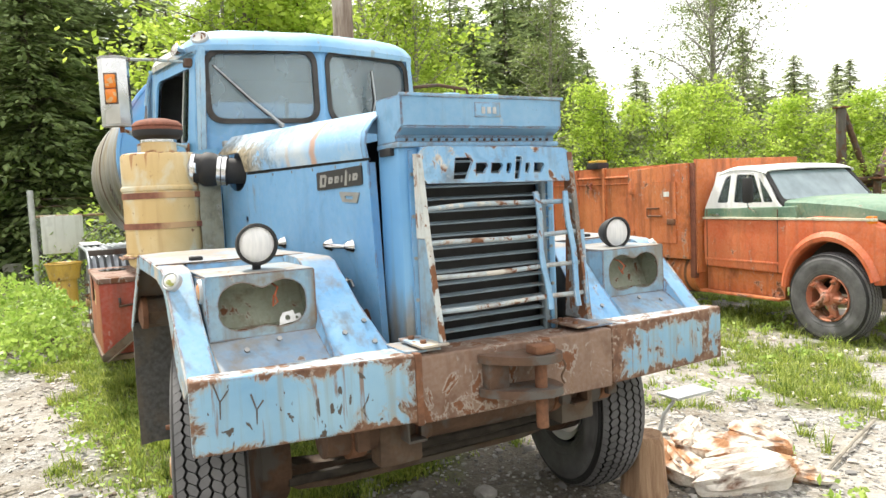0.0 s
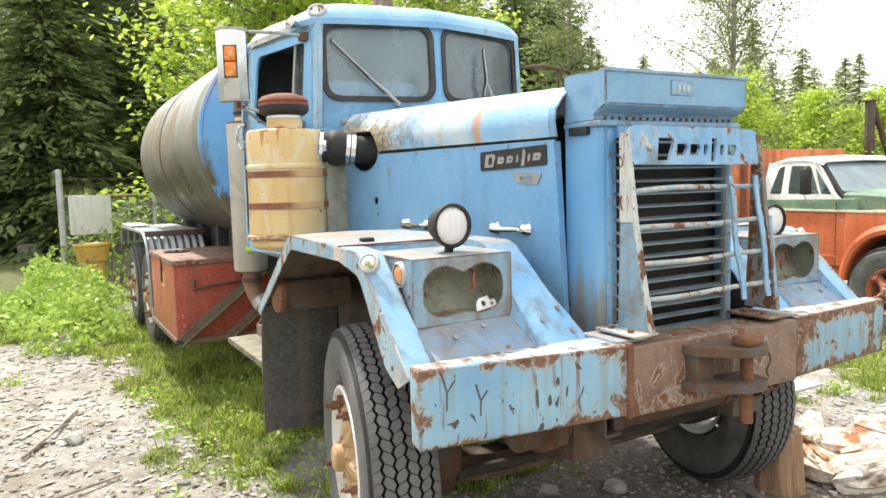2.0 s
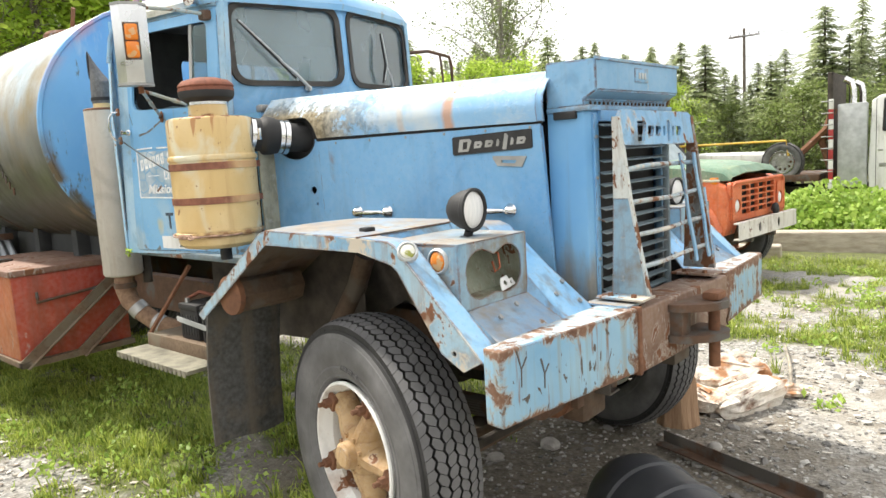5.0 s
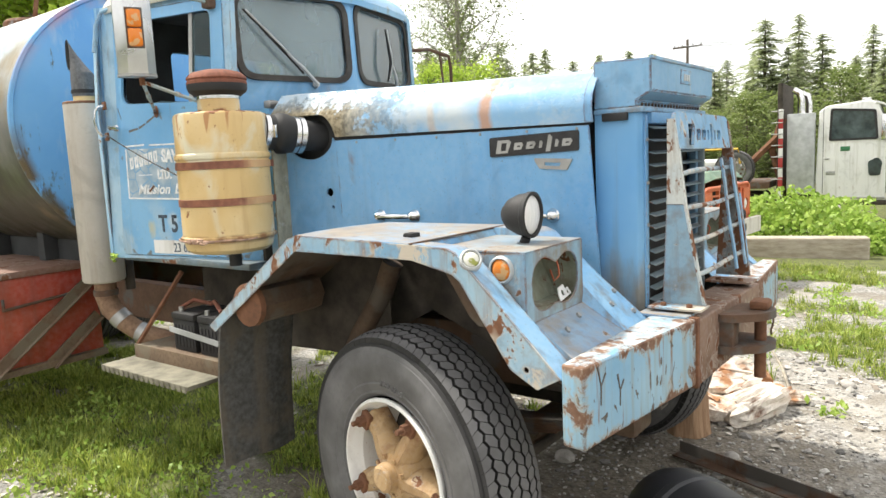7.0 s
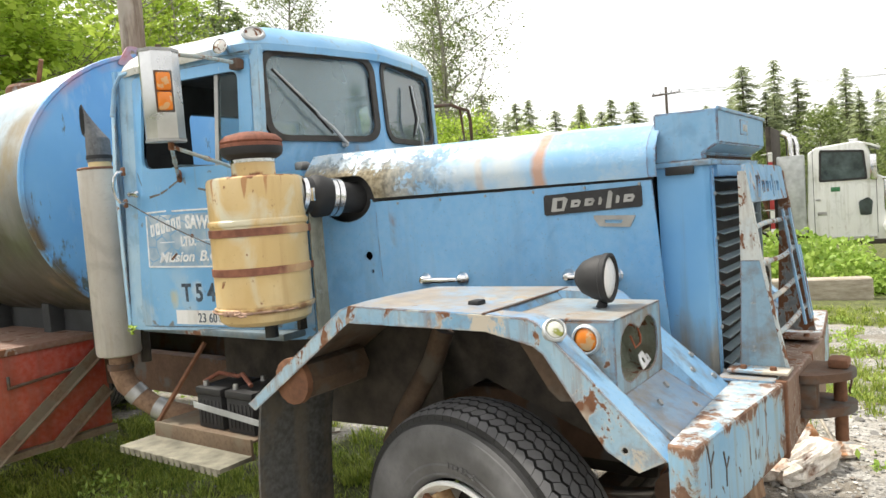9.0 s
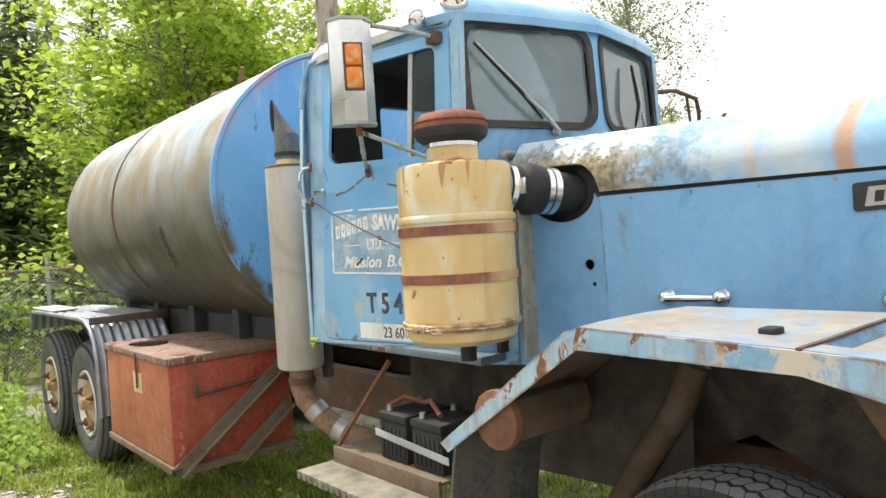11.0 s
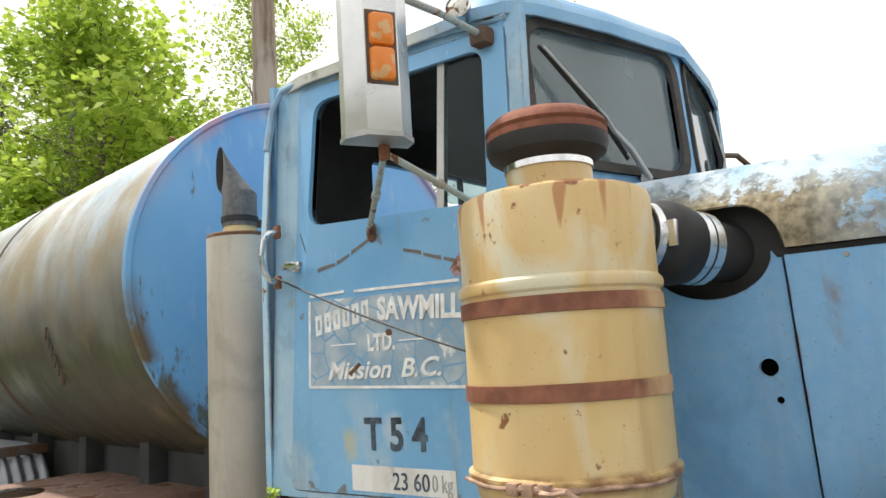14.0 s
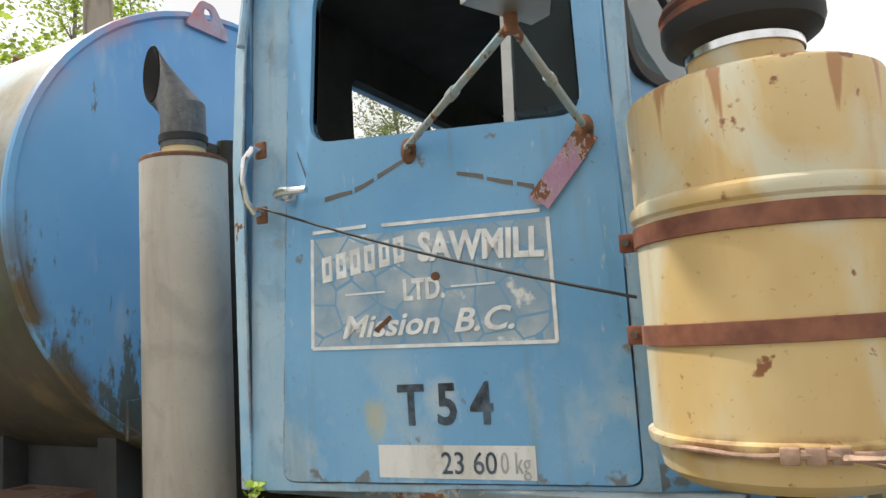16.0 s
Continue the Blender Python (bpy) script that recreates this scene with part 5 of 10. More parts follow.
def side_hood(s):
    f = (lambda u, v, w: hood_side(u, v, w)) if s < 0 else (lambda u, v, w: (hood_w(u) + w, u, v))
    pan = [(0.180, 1.055), (1.366, 1.20), (1.384, 1.808), (0.228, 1.806)]
    p = P("hood_side_panel", sheet(pan, [], f, 0.008), M_BLUE, "light blue hinged engine side panel")
    holes = [circle(1.444, 1.574, 0.019, 16), circle(1.430, 1.505, 0.008, 10)]
    c = P("cowl_panel", sheet([(1.374, 1.20), (1.76, 1.20), (1.76, 1.93), (1.68, 1.93), (1.672, 1.86)] + [(1.542 + 0.130 * math.cos(a), 1.822 + 0.094 * math.sin(a)) for a in [-math.pi * k / 16 for k in range(17)]] + [(1.402, 1.806), (1.392, 1.805)], holes, lambda u, v, w: f(u, v, w - 0.012), 0.008), M_BLUE, "light blue cowl side panel")
    for y0, y1 in ((0.995, 1.165), (0.375, 0.55)):
        z = 1.463
        h = P("panel_handle", tube([f(y0, z, 0.008), f(y0 + 0.012, z, 0.040), f((y0 + y1) / 2, z, 0.046), f(y1 - 0.012, z, 0.040), f(y1, z, 0.008)], [0.010, 0.010, 0.0125, 0.010, 0.010], 10), M_CHROME, "chrome grab handle", p)
        for y in (y0, y1):
            P("handle_boss", lathe([(0, 0.034), (0.012, 0.031), (0.020, 0.022), (0.024, 0.010), (0.030, 0.0), (0, 0)], axis_to(f(y, z, 0.008), (s, 0, 0)), 18), M_CHROME, "", p)
    turn = [(hood_w(0.2) - 0.002, 1.06), (hood_w(0.2) - 0.002, 1.80), (0.380, 1.80), (0.380, 1.06)]
    P("panel_return", sheet(turn, [], lambda u, v, w: (s * u, 0.196 + 0.045 * (v - 1.06) / 0.74 + w, v), 0.006), M_BLUE, "", p)
    P("hood_catch", tube([f(0.42, 1.325, 0.01), f(0.40, 1.315, 0.03), f(0.375, 1.32, 0.02), f(0.36, 1.295, 0.02)], 0.006, 8), M_STEEL, "", p)
    bolts("rivet", [f(0.27 + 0.2 * k, 1.795, 0.008) for k in range(6)], (s, 0, 0), M_STEEL, p, 0.006, 0.004)
    P("hood_seam", sheet([(0.225, 1.806), (1.40, 1.810), (1.40, 1.822), (0.225, 1.818)], [], lambda u, v, w: f(u, v, w - 0.006), 0.004), M_BLACK, "", p)
    P("rust_patch", sheet(rounded_loop([(0.28, 1.215), (0.33, 1.19), (0.30, 1.15), (0.25, 1.165)], 0.02), [], lambda u, v, w: f(u, v, w + 0.0075), 0.002), M_RUST, "", p)
    return p, f


panel_near, on_hood = side_hood(-1)
side_hood(1)
# maker's plate: plain slanting bars
M_BADGE = plain("badge_black", (0.03, 0.03, 0.032), 0.4, 0.2, 0.2, 30)
badge = P("maker_plate", sheet(round_rect(0.262, 1.700, 0.628, 1.778, 0.008, 2), [], lambda u, v, w: on_hood(u, v + 0.012 * (0.628 - u) / 0.36, w + 0.008), 0.006), M_BADGE, "black maker's plate with pale raised shapes", panel_near)
x = 0.600
for w, lo, hi in ((0.062, 1.712, 1.764), (0.038, 1.722, 1.750), (0.038, 1.722, 1.750), (0.014, 1.722, 1.750), (0.022, 1.706, 1.770), (0.014, 1.722, 1.750), (0.040, 1.722, 1.750)):
    g = [(x, lo), (x - w * 0.8, lo), (x - w - 0.1 * (hi - lo), hi - 0.010), (x - w * 0.9, hi), (x - 0.2 * (hi - lo), hi)]
    hole = [[(x - w * 0.35, lo + 0.010), (x - w * 0.7, lo + 0.010), (x - w * 0.78, hi - 0.012), (x - w * 0.42, hi - 0.012)]] if w > 0.03 else []
    P("plate_shape", sheet(g, hole, lambda u, v, w2: on_hood(u, v + 0.012 * (0.628 - u) / 0.36, w2 + 0.013), 0.004), M_STEEL, "", panel_near)
    x -= w + 0.014
P("model_badge", sheet([(0.42, 1.648), (0.31, 1.640), (0.288, 1.682), (0.44, 1.690), (0.44, 1.680)], [[(0.40, 1.660), (0.34, 1.655), (0.333, 1.668), (0.40, 1.672)]], lambda u, v, w: on_hood(u, v, w + 0.009), 0.005), M_STEEL, "small pale metal model badge", panel_near)

n = Nodes("lamp_glass")
n.set(color=n.mix(n.ramp(n.noise(90, 3, (1, 1, 0.12)), 0.4, 0.6), (0.96, 0.96, 0.96), (0.86, 0.87, 0.88)), rough=0.12, trans=0.22, ior=1.45)
n.bump(n.noise(120, 2, (1, 1, 0.08)), 0.5, 0.003)
M_LENS = n.mat
n = Nodes("amber_lens")
n.set(color=n.mix(n.ramp(n.noise(22, 3), 0.56, 0.60, 0, 0.7), (0.68, 0.20, 0.02), (0.55, 0.40, 0.20)), rough=0.18)
M_AMBER = n.mat
M_BOXIN = worn_paint("pale_green_primer", (0.24, 0.27, 0.20), (0.36, 0.37, 0.29), 0.58, 0.54, (0.16, 0.10, 0.06), 0.6, 0.3, 2.6)
n = Nodes("mossy_lens")
n.set(color=n.mix(n.ramp(n.noise(30, 4), 0.5, 0.58), (0.62, 0.62, 0.55), (0.28, 0.30, 0.06)), rough=0.15)
M_MOSSY = n.mat
M_SEAL = plain("perished_rubber_seal", (0.062, 0.058, 0.055), 0.75, 0, 0.25, 18, 0.3)
M_WIRE = plain("orange_wire", (0.45, 0.12, 0.05), 0.6)
M_SEAT = plain("blue_vinyl", (0.30, 0.44, 0.52), 0.6, 0, 0.15, 8)
M_LINING = plain("dark_lining", (0.045, 0.048, 0.050), 0.9, 0, 0.2, 8)
M_DARKBLUE = plain("cab_lining", (0.05, 0.08, 0.11), 0.8, 0, 0.2, 8)
M_DRIP = worn_paint("drip_rail_paint", (0.08, 0.13, 0.17), (0.12, 0.17, 0.2), 0.6, 0.55)




# fenders
def fender(s):
    X = lambda x: s * x
    dz = 0.0 if s < 0 else -0.045
    prof = [(1.605, 1.055), (1.33, 1.252), (1.075, 1.438), (1.03, 1.452), (0.49, 1.436), (0.345, 1.430), (0.31, 1.415), (0.15, 1.255), (-0.035, 1.072)]
    inner = [0.80, 0.78, 0.74, 0.68, 0.60, 0.56, 0.55, 0.52, 0.46]
    for drop, name, mat in ((0.0, "fender", M_BLUE_WORN), (0.009, "fender_underside", M_UNDER)):
        grid = []
        for (y, z), xi in zip(prof, inner):
            row = []
            for x in (1.19, 1.18, 1.10, 1.085, 0.90, 0.705, 0.69, xi):
                dip = 0.0
                if x in (1.085, 0.90, 0.705):
                    dip = {0.15: 0.062, -0.035: -0.020, 0.31: 0.235, 0.345: 0.22}.get(y, 0.0)
                row.append((X(x), y, z + dz - dip - drop + 0.004 * math.sin(9 * x + 5 * y)))
            grid.append(row)
        sheet_ob = P(name, thicken(loft(grid, None, False), 0.004), mat, "flaking light blue front fender with rust and dirt" if not drop else "brown rusty underside", None if not drop else fender_ob)
        if not drop:
            fender_ob = sheet_ob
    lip = [(1.605, 1.055), (1.075, 1.438), (1.03, 1.453), (0.49, 1.437), (0.345, 1.431), (0.31, 1.416), (-0.035, 1.072), (0.04, 1.030), (0.128, 1.077), (0.300, 1.330), (0.33, 1.352), (0.488, 1.388), (1.04, 1.394), (1.57, 1.032)]
    P("fender_lip", sheet(lip, [circle(0.075, 1.085, 0.009, 10)], lambda u, v, w: (X(1.190 + w), u, v + dz), 0.006), M_LIP, "", fender_ob)
    P("inner_fender", sheet([(1.5, 0.95), (1.05, 1.40), (0.3, 1.40), (0.0, 1.05), (0.25, 0.80), (0.9, 1.06), (1.3, 0.86)], [], lambda u, v, w: (X(0.56 + w), u, v + dz), 0.006), M_DARK, "dark grimy inner fender", fender_ob)
    P("fender_brace", tube([(X(0.70), 1.00, 1.28 + dz), (X(0.71), 1.06, 1.14 + dz), (X(0.73), 1.18, 0.96 + dz), (X(0.73), 1.28, 0.80 + dz), (X(0.60), 1.32, 0.72 + dz), (X(0.44), 1.32, 0.72 + dz)], 0.045, 12), M_UNDER, "brown fender brace", fender_ob)
    # added dark plate that hides the blue cowl in the shaded gap below
    P("rear_apron", sheet([(1.02, 1.44), (1.10, 1.415), (1.62, 1.040), (1.62, 0.86), (1.02, 0.86)], [], lambda u, v, w: (X(0.700 + 0.1 * (u - 1.02) + w), u, v + dz), 0.005), M_DARK, "", fender_ob)
    P("fender_seam", box((min(X(1.195), X(0.62)), 0.484, 1.437 + dz), (max(X(1.195), X(0.62)), 0.496, 1.443 + dz), 0.002), M_RUST_DARK, "", fender_ob)
    # marker lamp on the slope
    at = Vector((X(1.176), 0.268, 1.398 + dz))
    nrm = Vector((s * 0.62, -0.62, 0.48)).normalized()
    lamp = P("marker_lamp", lathe([(0.026, 0.006), (0.030, 0.009), (0.035, 0.004), (0.036, -0.016), (0.0, -0.016)], axis_to(at, nrm), 24), M_GALV, "round clear marker lamp with a dull metal rim", fender_ob)
    P("lens", lathe([(0.0, 0.014), (0.014, 0.012), (0.023, 0.008), (0.027, 0.002), (0.0, 0.000)], axis_to(at, nrm), 20), M_MOSSY, "clear lens with moss inside", lamp)
    P("rubber_latch", box((X(1.02) - 0.03, 0.60, 1.437 + dz), (X(1.02) + 0.02, 0.64, 1.455 + dz), 0.006), M_BLACK, "", fender_ob)
    bolts("bolt", [(X(a), b, b + 1.108 + dz) for a, b in ((0.98, 0.05), (0.86, 0.07), (0.62, 0.06), (0.53, 0.09), (0.52, 0.02))], (0, -0.7, 0.7), M_STEEL, fender_ob, 0.011, 0.008)
    # headlamp box, lamps gone
    x0, x1, y0, y1, z0, z1 = 1.085, 0.700, 0.130, 0.488, 1.186 + dz, 1.412 + dz
    heart = []
    for k in range(40):
        a = 2 * math.pi * k / 40
        u = 0.157 * math.copysign(abs(math.cos(a)) ** 0.66, math.cos(a))
        v = 0.090 * math.copysign(abs(math.sin(a)) ** 0.72, math.sin(a))
        if v > 0:
            v -= 0.028 * math.exp(-(u / 0.045) ** 2) * (v / 0.08)
        else:
            v += 0.016 * math.exp(-(u / 0.05) ** 2) * (-v / 0.08)
        heart.append((0.892 + u, 1.298 + v))
    face = [(x0, z0 - dz), (x1, z0 - dz), (x1, z1 - dz), (x0, z1 - dz)]
    hb = P("headlamp_box", sheet(face, [heart], lambda u, v, w: (X(u), y0 + w, v + dz), 0.006), M_HEADBOX, "blue headlamp box with both lamps missing", fender_ob)
    bm = bmesh.new()
    t = 0.006
    box((min(X(x0), X(x1)), y0, z1 - t), (max(X(x0), X(x1)), y1, z1 + 0.002), 0.003, bm)
    for xx in (x0, x1):
        sheet([(y0 + 0.001, z0 - dz), (y0 + 0.21, 1.402), (y0 + 0.001, z1 - dz - 0.004)], [], lambda u, v, w: (X(xx) + w - t / 2, u, v + dz), t, 0, bm)
    P("box_shell", bm, M_HEADBOX, "", hb)
    liner = [(y0 + 0.008, z0 + 0.014), (y0 + 0.10, z0 + 0.026), (y0 + 0.16, z1 - 0.07), (y0 + 0.15, z1 - 0.014), (y0 + 0.008, z1 - 0.010)]
    bm = loft([[(X(x0 - 0.010), y, z), (X(x1 + 0.010), y, z)] for y, z in liner], None, False)
    for xx in (x0 - 0.010, x1 + 0.010):
        bm.faces.new([bm.verts.new((X(xx), y, z)) for y, z in liner])
    P("box_back", bm, M_BOXIN, "pale green-grey inside of the box", hb)
    P("loose_wire", tube([(X(0.83), y0 + 0.10, 1.36 + dz), (X(0.83), y0 + 0.03, 1.35 + dz), (X(0.845), y0 + 0.015, 1.325 + dz), (X(0.835), y0 + 0.02, 1.30 + dz), (X(0.85), y0 + 0.03, 1.285 + dz), (X(0.84), y0 + 0.05, 1.32 + dz)], 0.0035, 6), M_WIRE, "loose orange wire", hb)
    if s < 0:
        tray = [(-0.835, 0.0), (-0.745, 0.012), (-0.752, 0.034), (-0.772, 0.030), (-0.775, 0.046), (-0.815, 0.040), (-0.828, 0.024)]
        P("lamp_tray", sheet(tray, [circle(-0.800, 0.022, 0.010, 8), circle(-0.766, 0.020, 0.006, 8)], lambda u, v, w: (u, y0 + 0.014 + w + 0.5 * v, 1.214 + v), 0.004), M_WHITE, "broken white lamp holder", hb)
        am = Vector((-1.088, 0.214, 1.356))
        nr = Vector((-1, 0, 0))
        P("amber_rim", lathe([(0.035, 0.010), (0.039, 0.012), (0.043, 0.008), (0.045, 0.0), (0.035, -0.002)], axis_to(am, nr), 28), M_GALV, "", hb)
        P("amber_lens", lathe([(0.0, 0.016), (0.018, 0.014), (0.030, 0.009), (0.036, 0.002), (0.0, 0.0)], axis_to(am, nr), 28), M_AMBER, "amber turn signal lens", hb)
    # spot lamp on top
    c = Vector((X(0.878), 0.235, 1.508 + dz * 1.6))
    d = Vector((s * -0.05, -1, -0.02)) if s < 0 else Vector((-0.10, -1, 0.0))
    body = P("spot_lamp", lathe([(0.0, -0.105), (0.030, -0.100), (0.058, -0.075), (0.076, -0.035), (0.082, 0.0), (0.086, 0.004), (0.086, 0.020), (0.076, 0.024), (0.072, 0.010)], axis_to(c, d) @ Matrix.Scale(0.9, 4), 32), M_BLACK, "round black spot lamp with a clear ribbed lens", fender_ob)
    P("lens", lathe([(0.0, 0.026), (0.03, 0.024), (0.06, 0.018), (0.074, 0.010), (0.0, 0.008)], axis_to(c, d) @ Matrix.Scale(0.9, 4), 32), M_LENS, "clear ribbed lens", body)
    P("reflector", lathe([(0.074, 0.006), (0.06, -0.02), (0.03, -0.045), (0.0, -0.052)], axis_to(c, d) @ Matrix.Scale(0.9, 4), 28), M_CHROME, "", body)
    P("lamp_foot", rod((c.x, c.y + 0.02, z1), (c.x, c.y + 0.01, c.z - 0.075), 0.016, 12), M_BLACK, "", body)
    return fender_ob


fender_near = fender(-1)
fender(1)

# mud flap behind the front wheel, with its step bracket
bm = bmesh.new()
rows = []
for k in range(9):
    z = 1.08 - 0.655 * k / 8
    bow = 0.015 * math.sin(k * 0.5)
    rows.append([(-1.195 + 0.39 * j / 6, 1.53 + bow + 0.06 * (k / 8) + 0.010 * math.sin(j * 0.9 + k * 0.3), z + 0.012 * math.sin(j)) for j in range(7)])
loft(rows, bm, False)
flap = P("mud_flap", thicken(bm, 0.010), worn_paint("dusty_flap_rubber", (0.045, 0.044, 0.043), (0.075, 0.073, 0.068), 0.80, 0.52, (0.13, 0.11, 0.085), 0.8, 0.9, 1.4, dust=0.5), "black rubber mud flap, scuffed and dusty", fender_near)
bm = lathe([(0.0, 0.0), (0.085, 0.0), (0.085, 0.34), (0.0, 0.34)], axis_to((-1.16, 1.38, 1.155), (1, 0, 0)), 8)
reservoir = P("air_reservoir", bm, M_UNDER, "dark brown cross tank behind the wheel")
P("reservoir_end", lathe([(0.0, 0.012), (0.060, 0.010), (0.088, 0.002), (0.090, -0.022), (0.0, -0.022)], axis_to((-1.165, 1.38, 1.155), (-1, 0, 0)), 16), M_RUST, "orange rusty tank end", reservoir)

# cab
def side_x(y, z):
    x = 0.80 + 0.15 * (y - 2.3)
    if z > 2.02:
        x -= 0.20 * (z - 2.02) ** 2
    return x


def on_side(s):
    return lambda u, v, w: (s * (side_x(u, v) + w), u, v)


cab_mat = M_CAB = worn_paint("cab_paint", (0.125, 0.345, 0.63), (0.22, 0.45, 0.69), 0.73, 0.64, (0.40, 0.41, 0.38), 0.36, 0.25)
n = Nodes("door_paint")
o = n.height()
c = n.mix(n.ramp(n.noise(2.0, 5), 0.35, 0.68), (0.125, 0.345, 0.62), (0.22, 0.45, 0.69))
lowz = n.ramp(o[2], 1.66, 1.42)
c = n.mix(n.math('MULTIPLY', lowz, n.ramp(n.noise(7, 5, (1, 1, 0.8), 0.55), 0.50, 0.64, 0, 0.6)), c, (0.45, 0.56, 0.62))
for cy, cz, ry, rz, col, amt in ((2.56, 1.405, 0.035, 0.06, (0.52, 0.47, 0.26), 0.7), (2.40, 1.445, 0.05, 0.06, (0.60, 0.63, 0.62), 0.55), (2.43, 1.33, 0.06, 0.02, (0.5, 0.55, 0.5), 0.4)):
    d2 = n.math('ADD', n.math('POWER', n.math('DIVIDE', n.math('SUBTRACT', o[1], cy), ry), 2.0), n.math('POWER', n.math('DIVIDE', n.math('SUBTRACT', o[2], cz), rz), 2.0))
    c = n.mix(n.ramp(n.math('ADD', d2, n.math('MULTIPLY', n.noise(30, 4), 1.2)), 1.5, 0.6, 0, amt), c, col)
c = n.mix(n.ramp(n.noise(14, 6, (1, 1, 0.08)), 0.58, 0.74, 0, 0.45), c, (0.20, 0.24, 0.24))
c = n.mix(n.ramp(n.math('ADD', n.noise(18, 6), n.ramp(o[2], 1.32, 1.255, 0, 0.16)), 0.66, 0.72, 0, 0.8), c, (0.16, 0.13, 0.09))
c = n.mix(n.ramp(n.noise(9, 10, (1, 1, 1), 0.7), 0.71, 0.73), c, (0.26, 0.14, 0.08))
c = n.mix(n.ramp(n.noise(120, 3), 0.64, 0.72, 0.0, 0.4), c, (0.20, 0.22, 0.22))
c = n.mix(n.ramp(n.noise(60, 4, (1, 1, 0.25)), 0.66, 0.72, 0.0, 0.5), c, (0.45, 0.58, 0.66))
n.set(color=c, rough=n.ramp(n.noise(3, 4), 0.3, 0.7, 0.28, 0.5))
n.bump(n.noise(7, 3), 0.08, 0.01)
M_DOOR = n.mat
M_PILLAR = worn_paint("pillar_paint", (0.20, 0.40, 0.60), (0.38, 0.54, 0.65), 0.66, 0.60, (0.22, 0.21, 0.16), 0.4, 0.35, 2.2, edge=(0.008, 0.45))
WIN = rounded_loop([(2.045, 2.035), (2.70, 2.068), (2.70, 2.488), (2.06, 2.478)], 0.055, 5)
DOOR = rounded_loop([(1.990, 1.262), (2.805, 1.262), (2.775, 2.545), (1.995, 2.53)], 0.03, 4)


def cab_side(s):
    f = on_side(s)
    frame_loop = [(1.955, 1.24), (2.90, 1.24), (2.90, 2.60), (1.955, 2.585)]
    inner = rounded_loop([(1.9865, 1.2585), (2.8085, 1.2585), (2.7785, 2.5485), (1.9915, 2.5335)], 0.031, 4)
    side = P("cab_side", sheet(frame_loop, [inner], lambda u, v, w: f(u, v, w - 0.03), 0.03), M_PILLAR, "pale blue cab side with rust spots")
    door = P("door", sheet(DOOR, [WIN], lambda u, v, w: f(u, v, w - 0.026), 0.03), M_DOOR, "light blue cab door with worn white lettering")
    P("window_rubber", sheet(rounded_loop([(2.035, 2.025), (2.71, 2.058), (2.71, 2.498), (2.05, 2.488)], 0.06, 5), [WIN], lambda u, v, w: f(u, v, w - 0.03), 0.020), M_BLACK, "", door)
    P("vent_post", sheet([(2.196, 2.04), (2.220, 2.04), (2.222, 2.485), (2.198, 2.485)], [], lambda u, v, w: f(u, v, w - 0.024), 0.016), M_STEEL, "worn metal window divider", door)
    P("vent_pane", sheet(rounded_loop([(2.055, 2.045), (2.198, 2.05), (2.198, 2.472), (2.068, 2.468)], 0.04, 4), [], lambda u, v, w: f(u, v, w - 0.016), 0.004), M_GLASS_VENT, "clear vent window glass", door).visible_shadow = False
    P("door_inner", sheet(rounded_loop([(2.01, 1.28), (2.78, 1.28), (2.76, 2.03), (2.01, 2.00)], 0.03, 3), [], lambda u, v, w: f(u, v, w - 0.075), 0.012), M_DARKBLUE, "", door)
    rows = [[(s * (hood_w(1.757) + 0.002), 1.757, z), (s * (side_x(1.955, z) - 0.035), 1.86, z), (s * (side_x(1.955, z) - 0.002), 1.956, z)] for z in (1.20, 1.5, 1.8, 1.98)]
    P("cowl_side", thicken(loft(rows, None, False), 0.006), M_DOOR, "blue sheet between cowl and door", side)
    P("drip_rail", tube([f(1.99, 2.552, 0.002), f(2.3, 2.580, 0.012), f(2.7, 2.592, 0.012), f(2.86, 2.57, 0.014), f(2.895, 2.50, 0.014), f(2.90, 2.36, 0.012)], 0.011, 8), M_PILLAR, "pale blue drip rail", side)
    return door, side, f


door_near, side_near, on_door = cab_side(-1)
door_far, side_far, on_far = cab_side(1)

# cab front with two panes
def front_y(x, z):
    return 1.800 + 0.245 * abs(x) + 0.05 * (z - 2.14)


def on_front(u, v, w):
    y = front_y(u, v)
    if abs(u) > 0.66:
        y += 3.4 * (abs(u) - 0.66) ** 2
    return (u, y + w, v)


